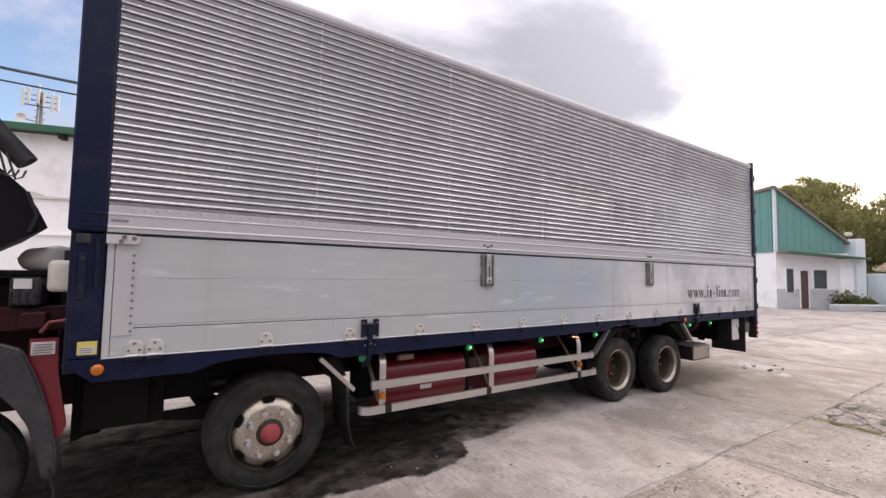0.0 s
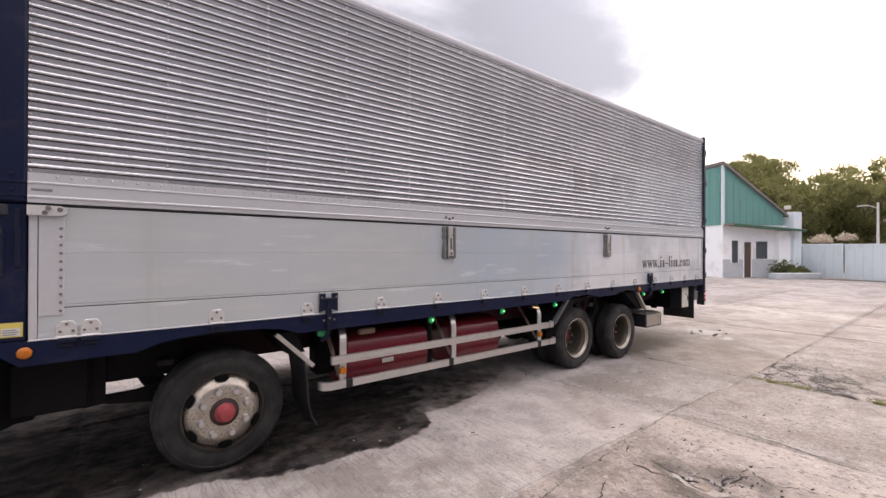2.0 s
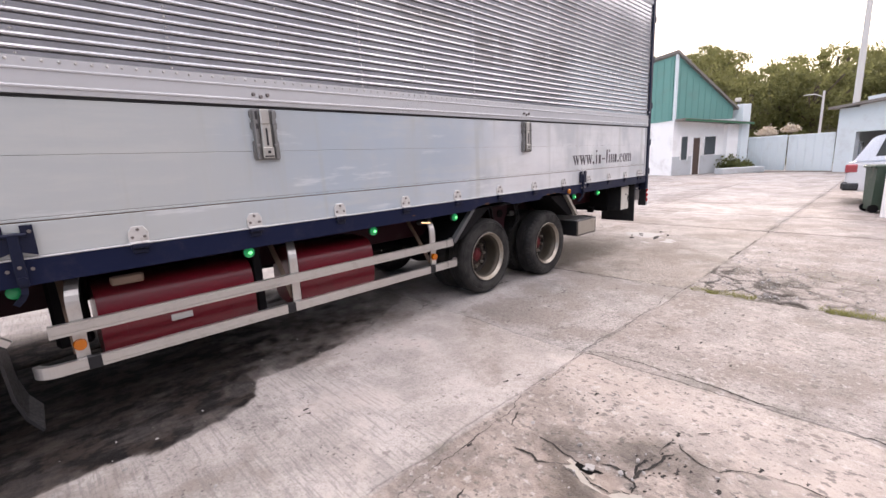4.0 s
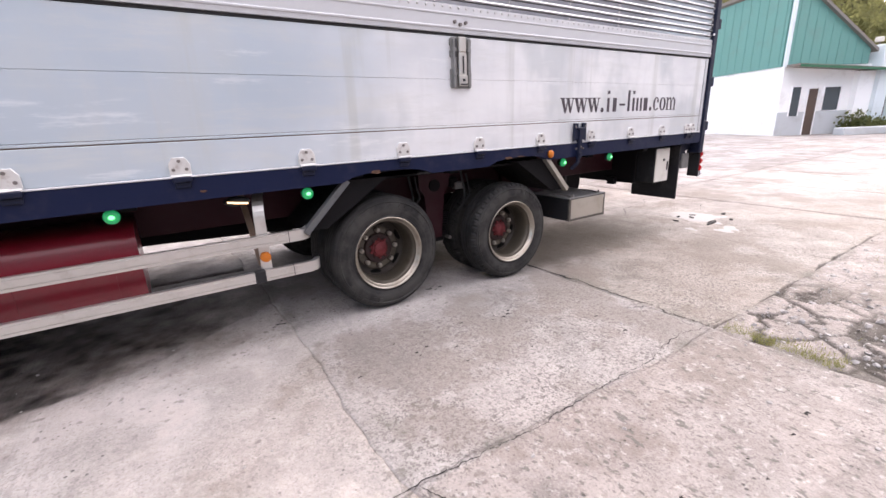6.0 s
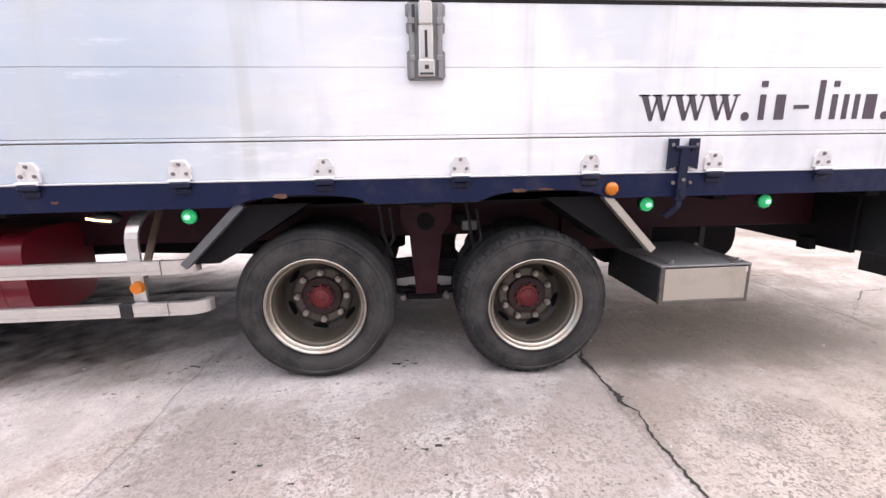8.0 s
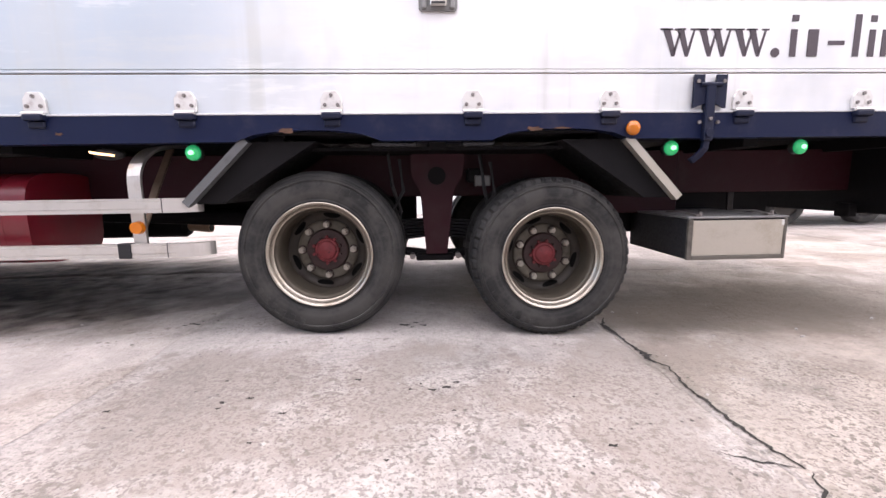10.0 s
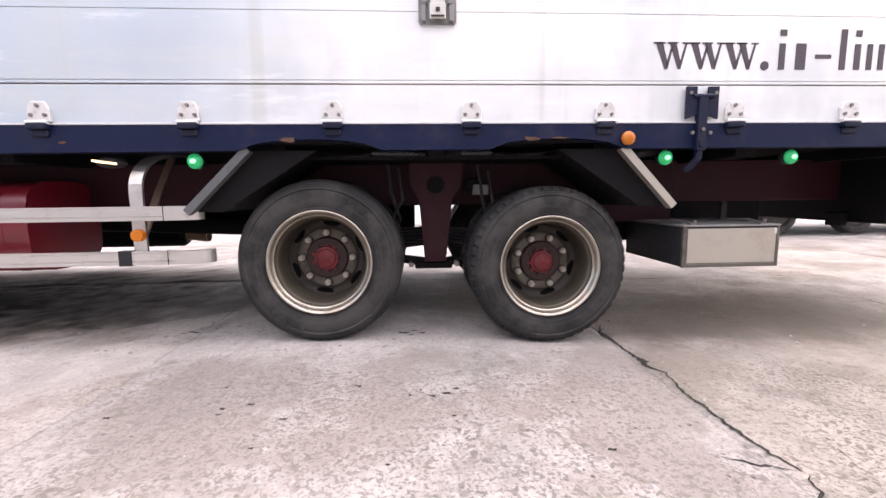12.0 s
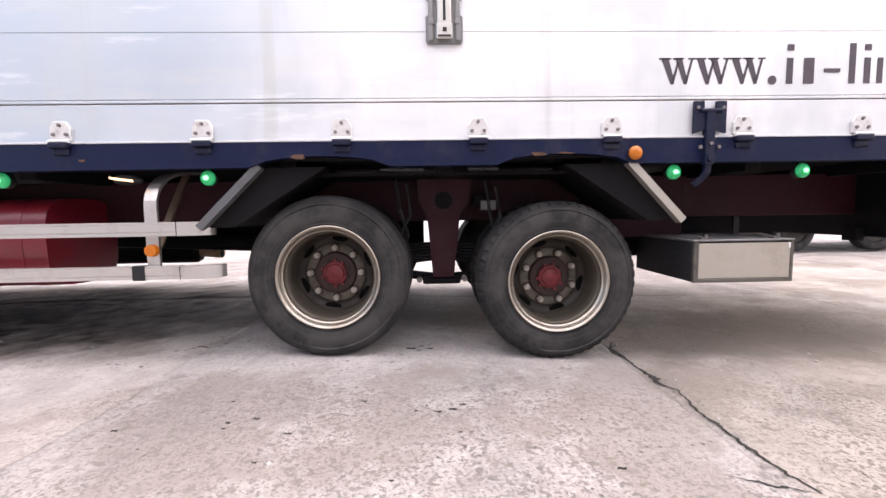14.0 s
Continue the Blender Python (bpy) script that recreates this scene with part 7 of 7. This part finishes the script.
hi = [bm.verts.new((1.71, -y, z)) if z < 1.1 else bm.verts.new((1.60, -y, z)) for y, z in cabin]
fs = [bm.faces.new(lo), bm.faces.new(hi[::-1])] + [bm.faces.new((lo[k], hi[k], hi[(k + 1) % 5], lo[(k + 1) % 5])) for k in range(5)]
bmesh.ops.recalc_face_normals(bm, faces=fs)
bmesh.ops.bevel(bm, geom=bm.edges[:], offset=0.04, segments=2, affect="EDGES")
part("cabin", bm, m_car, car, smooth=True)
for y0, y1, y2, y3 in ((0.48, 0.62, 1.25, 1.18), (1.32, 1.32, 2.2, 2.55)):
    part("side_window", prism(bmesh.new(), [(-y0, 1.12), (-y1, 1.58), (-y2, 1.60), (-y3, 1.12)], 0.075, 0.13, "x"), m_pane, car)
part("rear_window", prism(bmesh.new(), [(0.25, 1.10), (1.5, 1.10), (1.4, 1.52), (0.35, 1.52)], -0.20, -0.16), m_pane, car)
for x0, x1 in ((-0.012, 0.2), (1.56, 1.77)):
    part("tail_light", a_box(x0, x1, -0.22, 0.012, 0.78, 0.98, 0.02), m_taillens, car)
part("bumper", a_box(-0.02, 1.78, -0.3, 0.06, 0.34, 0.56, 0.05), m_fender, car, "dark plastic rear bumper")
for y in (-0.92, -3.46):
    for x in (0.02, 1.56):
        w = part("wheel", lathe(bmesh.new(), (0, 0, 0), [(0.03, 0.2), (0.04, 0.08), (0.03, 0.0)], 24), m_rim, car, at=(x, y, 0.33), smooth=True)
        w.rotation_euler = (0, 0, radians(-90) if x < 1 else radians(90))
        o = child("tyre", t_rib, w)
        o.scale = (0.76, 0.8, 0.76)
        w.location.x = x if x < 1 else x + 0.2

bin_ = thing("wheelie_bin", "dark green plastic wheelie bin with a lid", "bin", m=pose(10.35, -2.75, 0, 0, 0, 20))
part("body", prism(bmesh.new(), [(-0.22, 0.06), (0.22, 0.06), (0.28, 0.95), (-0.28, 0.95)], -0.26, 0.26), m_bin, bin_)
part("lid", a_box(-0.31, 0.31, -0.32, 0.30, 0.95, 1.02, 0.02), m_bin, bin_)
part("handle", tube(bmesh.new(), [(-0.2, 0.33, 0.98), (0.2, 0.33, 0.98)], 0.016, 8), m_bin, bin_)
for x in (-0.2, 0.2):
    part("wheel", cyl(bmesh.new(), (x - 0.03, 0.22, 0.09), (x + 0.03, 0.22, 0.09), 0.09, 14), m_black, bin_)
blk = tagged(part("concrete_block", a_box(9.3, 9.9, -3.3, -2.75, -0.02, 0.95, 0.03), m_wall), "whitewashed concrete block standing in the yard", "block")

# ---- hill and trees ----
az = np.radians(np.linspace(-180, 180, 200))
dist = np.array([46, 52, 60, 70, 85, 110])
A, D = np.meshgrid(az, dist)
deg = np.degrees(A)
crest = np.interp(deg, [-180, -150, -60, -8, -2, 3, 8, 11, 14, 19, 30, 60, 100, 180], [5, 5, 4, 3.5, 8.6, 8.0, 7.0, 7.6, 9.6, 10.6, 10.0, 7.0, 4.0, 7])
prof_h = np.interp(D, [46, 60, 85, 110], [0.0, 0.45, 1.0, 1.0])
Z = -0.3 + prof_h * (85 * np.tan(np.radians(crest)) - 4.0) + 1.0 * bumpy(np.cos(A) * D, np.sin(A) * D, 0.12, 3) * prof_h
tagged(sheet("hill", -4 + D * np.cos(A), -3 + D * np.sin(A), Z, m_rock), "overgrown earth hillside closing the yard", "hill", kind="structure")


def tree_kind(seed, h, spread):
    r = random.Random(seed)
    t = thing("tree", "leafy green tree on the hillside against the low sun", "tree", "hillside trees", m=pose(0, 0, -60))
    bm = bmesh.new()
    tube(bm, [(0, 0, -0.5), (0.1, 0.05, h * 0.25), (0.0, 0.15, h * 0.5), (0.15, 0.1, h * 0.8)], 0.16, 7)
    for k in range(7):
        a = r.random() * 6.28
        z = h * r.uniform(0.3, 0.6)
        tube(bm, [(0.05, 0.1, z), (spread * 0.35 * math.cos(a), spread * 0.35 * math.sin(a), z + h * 0.12), (spread * 0.75 * math.cos(a), spread * 0.75 * math.sin(a), z + h * 0.25)], 0.06, 5)
    part("trunk", bm, m_bark, t)
    clumps = []
    for k in range(26):
        a, q = r.random() * 6.28, r.random() ** 0.5
        clumps.append((spread * q * math.cos(a), spread * q * math.sin(a), h * r.uniform(0.38, 1.0) - q * h * 0.12, r.uniform(0.5, 1.2)))
    verts, faces = [], []
    for cx, cy, cz, cr in clumps:
        for _ in range(95):
            d = Vector((r.gauss(0, 1), r.gauss(0, 1), r.gauss(0, 0.8))).normalized() * cr * r.random() ** 0.4
            p = Vector((cx, cy, cz)) + d
            s = r.uniform(0.10, 0.22)
            q = Euler((r.random() * 6.28, r.random() * 6.28, r.random() * 6.28)).to_matrix()
            i = len(verts)
            verts += [tuple(p + q @ Vector(c)) for c in ((-s, 0, 0), (0, -s * 0.45, 0.03), (s, 0, 0), (0, s * 0.45, 0.03))]
            faces.append((i, i + 1, i + 2, i + 3))
    me = bpy.data.meshes.new("crown")
    me.from_pydata(verts, [], faces)
    me.materials.append(m_leaf)
    c = new("crown", me)
    c.parent = t
    return t


r = random.Random(4)
protos = [tree_kind(1, 6.0, 2.6), tree_kind(2, 7.5, 2.4), tree_kind(3, 5.0, 2.8), tree_kind(4, 8.5, 3.0)]
spots = []
for k in range(78):
    a = r.uniform(-6, 30)
    d = r.choice([52, 58, 64, 70, 76, 82])
    spots.append((a, d + r.uniform(-3, 3)))
for k, (a, d) in enumerate(spots):
    zz = float(np.interp(d, [46, 60, 85, 110], [0.0, 0.45, 1.0, 1.0]) * (85 * math.tan(math.radians(float(np.interp(a, [-45, -20, 0, 3, 8, 11, 14, 19, 30, 60], [15, 15, 9.0, 8.0, 7.0, 7.6, 9.6, 10.6, 10.0, 9.0])))) - 4.0)) - 0.8
    x, y = -4 + d * math.cos(math.radians(a)), -3 + d * math.sin(math.radians(a))
    src = protos[k % 4]
    m = pose(x, y, zz, 0, 0, r.random() * 360)
    s = r.uniform(0.75, 1.15)
    if k < 4:
        src.matrix_basis = m
    else:
        copy_thing(src, m)


def shrub(x, y, z, s, mat, name, label, seed):
    rr = random.Random(seed)
    t = thing(name, label, "shrub", m=pose(x, y, z))
    part("branch", tube(bmesh.new(), [(0.05, 0.02, -z), (0.0, 0.0, 0.0), (-0.2 * s, 0.1, 0.5 * s)], 0.03, 6), m_bark, t)
    verts, faces = [], []
    for _ in range(900):
        d = Vector((rr.gauss(0, 1), rr.gauss(0, 1), abs(rr.gauss(0, 0.9)))).normalized() * s * rr.random() ** 0.75 * (0.7 + 0.9 * abs(noise.noise(Vector((rr.randrange(5), seed, 0.5)) * 1.7)))
        d.z *= 0.9
        q = Euler((rr.random() * 6.28, rr.random() * 6.28, rr.random() * 6.28)).to_matrix()
        l = rr.uniform(0.06, 0.14)
        i = len(verts)
        verts += [tuple(d + q @ Vector(c)) for c in ((-l, 0, 0), (0, -l * 0.4, 0), (l, 0, 0), (0, l * 0.4, 0))]
        faces.append((i, i + 1, i + 2, i + 3))
    me = bpy.data.meshes.new("foliage")
    me.from_pydata(verts, [], faces)
    me.materials.append(mat)
    o = new("foliage", me)
    o.parent = t
    part("stem", tube(bmesh.new(), [(0, 0, -0.2), (0.03, 0, s * 0.5)], 0.05, 6), m_bark, t)


shrub(29.5, 4.6, 0.3, 0.95, m_leaf2, "shrub", "dark green shrub growing from the planter", 8)
shrub(30.4, 4.0, 0.2, 0.7, m_leaf2, "shrub", "small green shrub beside the gate", 9)
m_blossom = leaf_mat("pale_blossom", (0.62, 0.50, 0.46), (0.85, 0.78, 0.74))
shrub(36.0, 3.9, 2.35, 0.75, m_blossom, "shrub", "pale pink flowering shrub behind the gate", 12)
shrub(36.4, 2.6, 2.5, 0.6, m_blossom, "shrub", "pale pink flowering shrub behind the gate", 13)
lamp = thing("flood_lamp", "small white flood lamp on a thin pole behind the house", "lamp", m=pose(34.5, 5.5, 0))
part("pole", cyl(bmesh.new(), (0, 0, -0.1), (0, 0, 4.75), 0.045, 8), m_tower, lamp)
part("head", a_box(-0.28, 0.02, -0.18, 0.18, 4.72, 4.98, 0.04), m_white_plastic, lamp, "white lamp head")
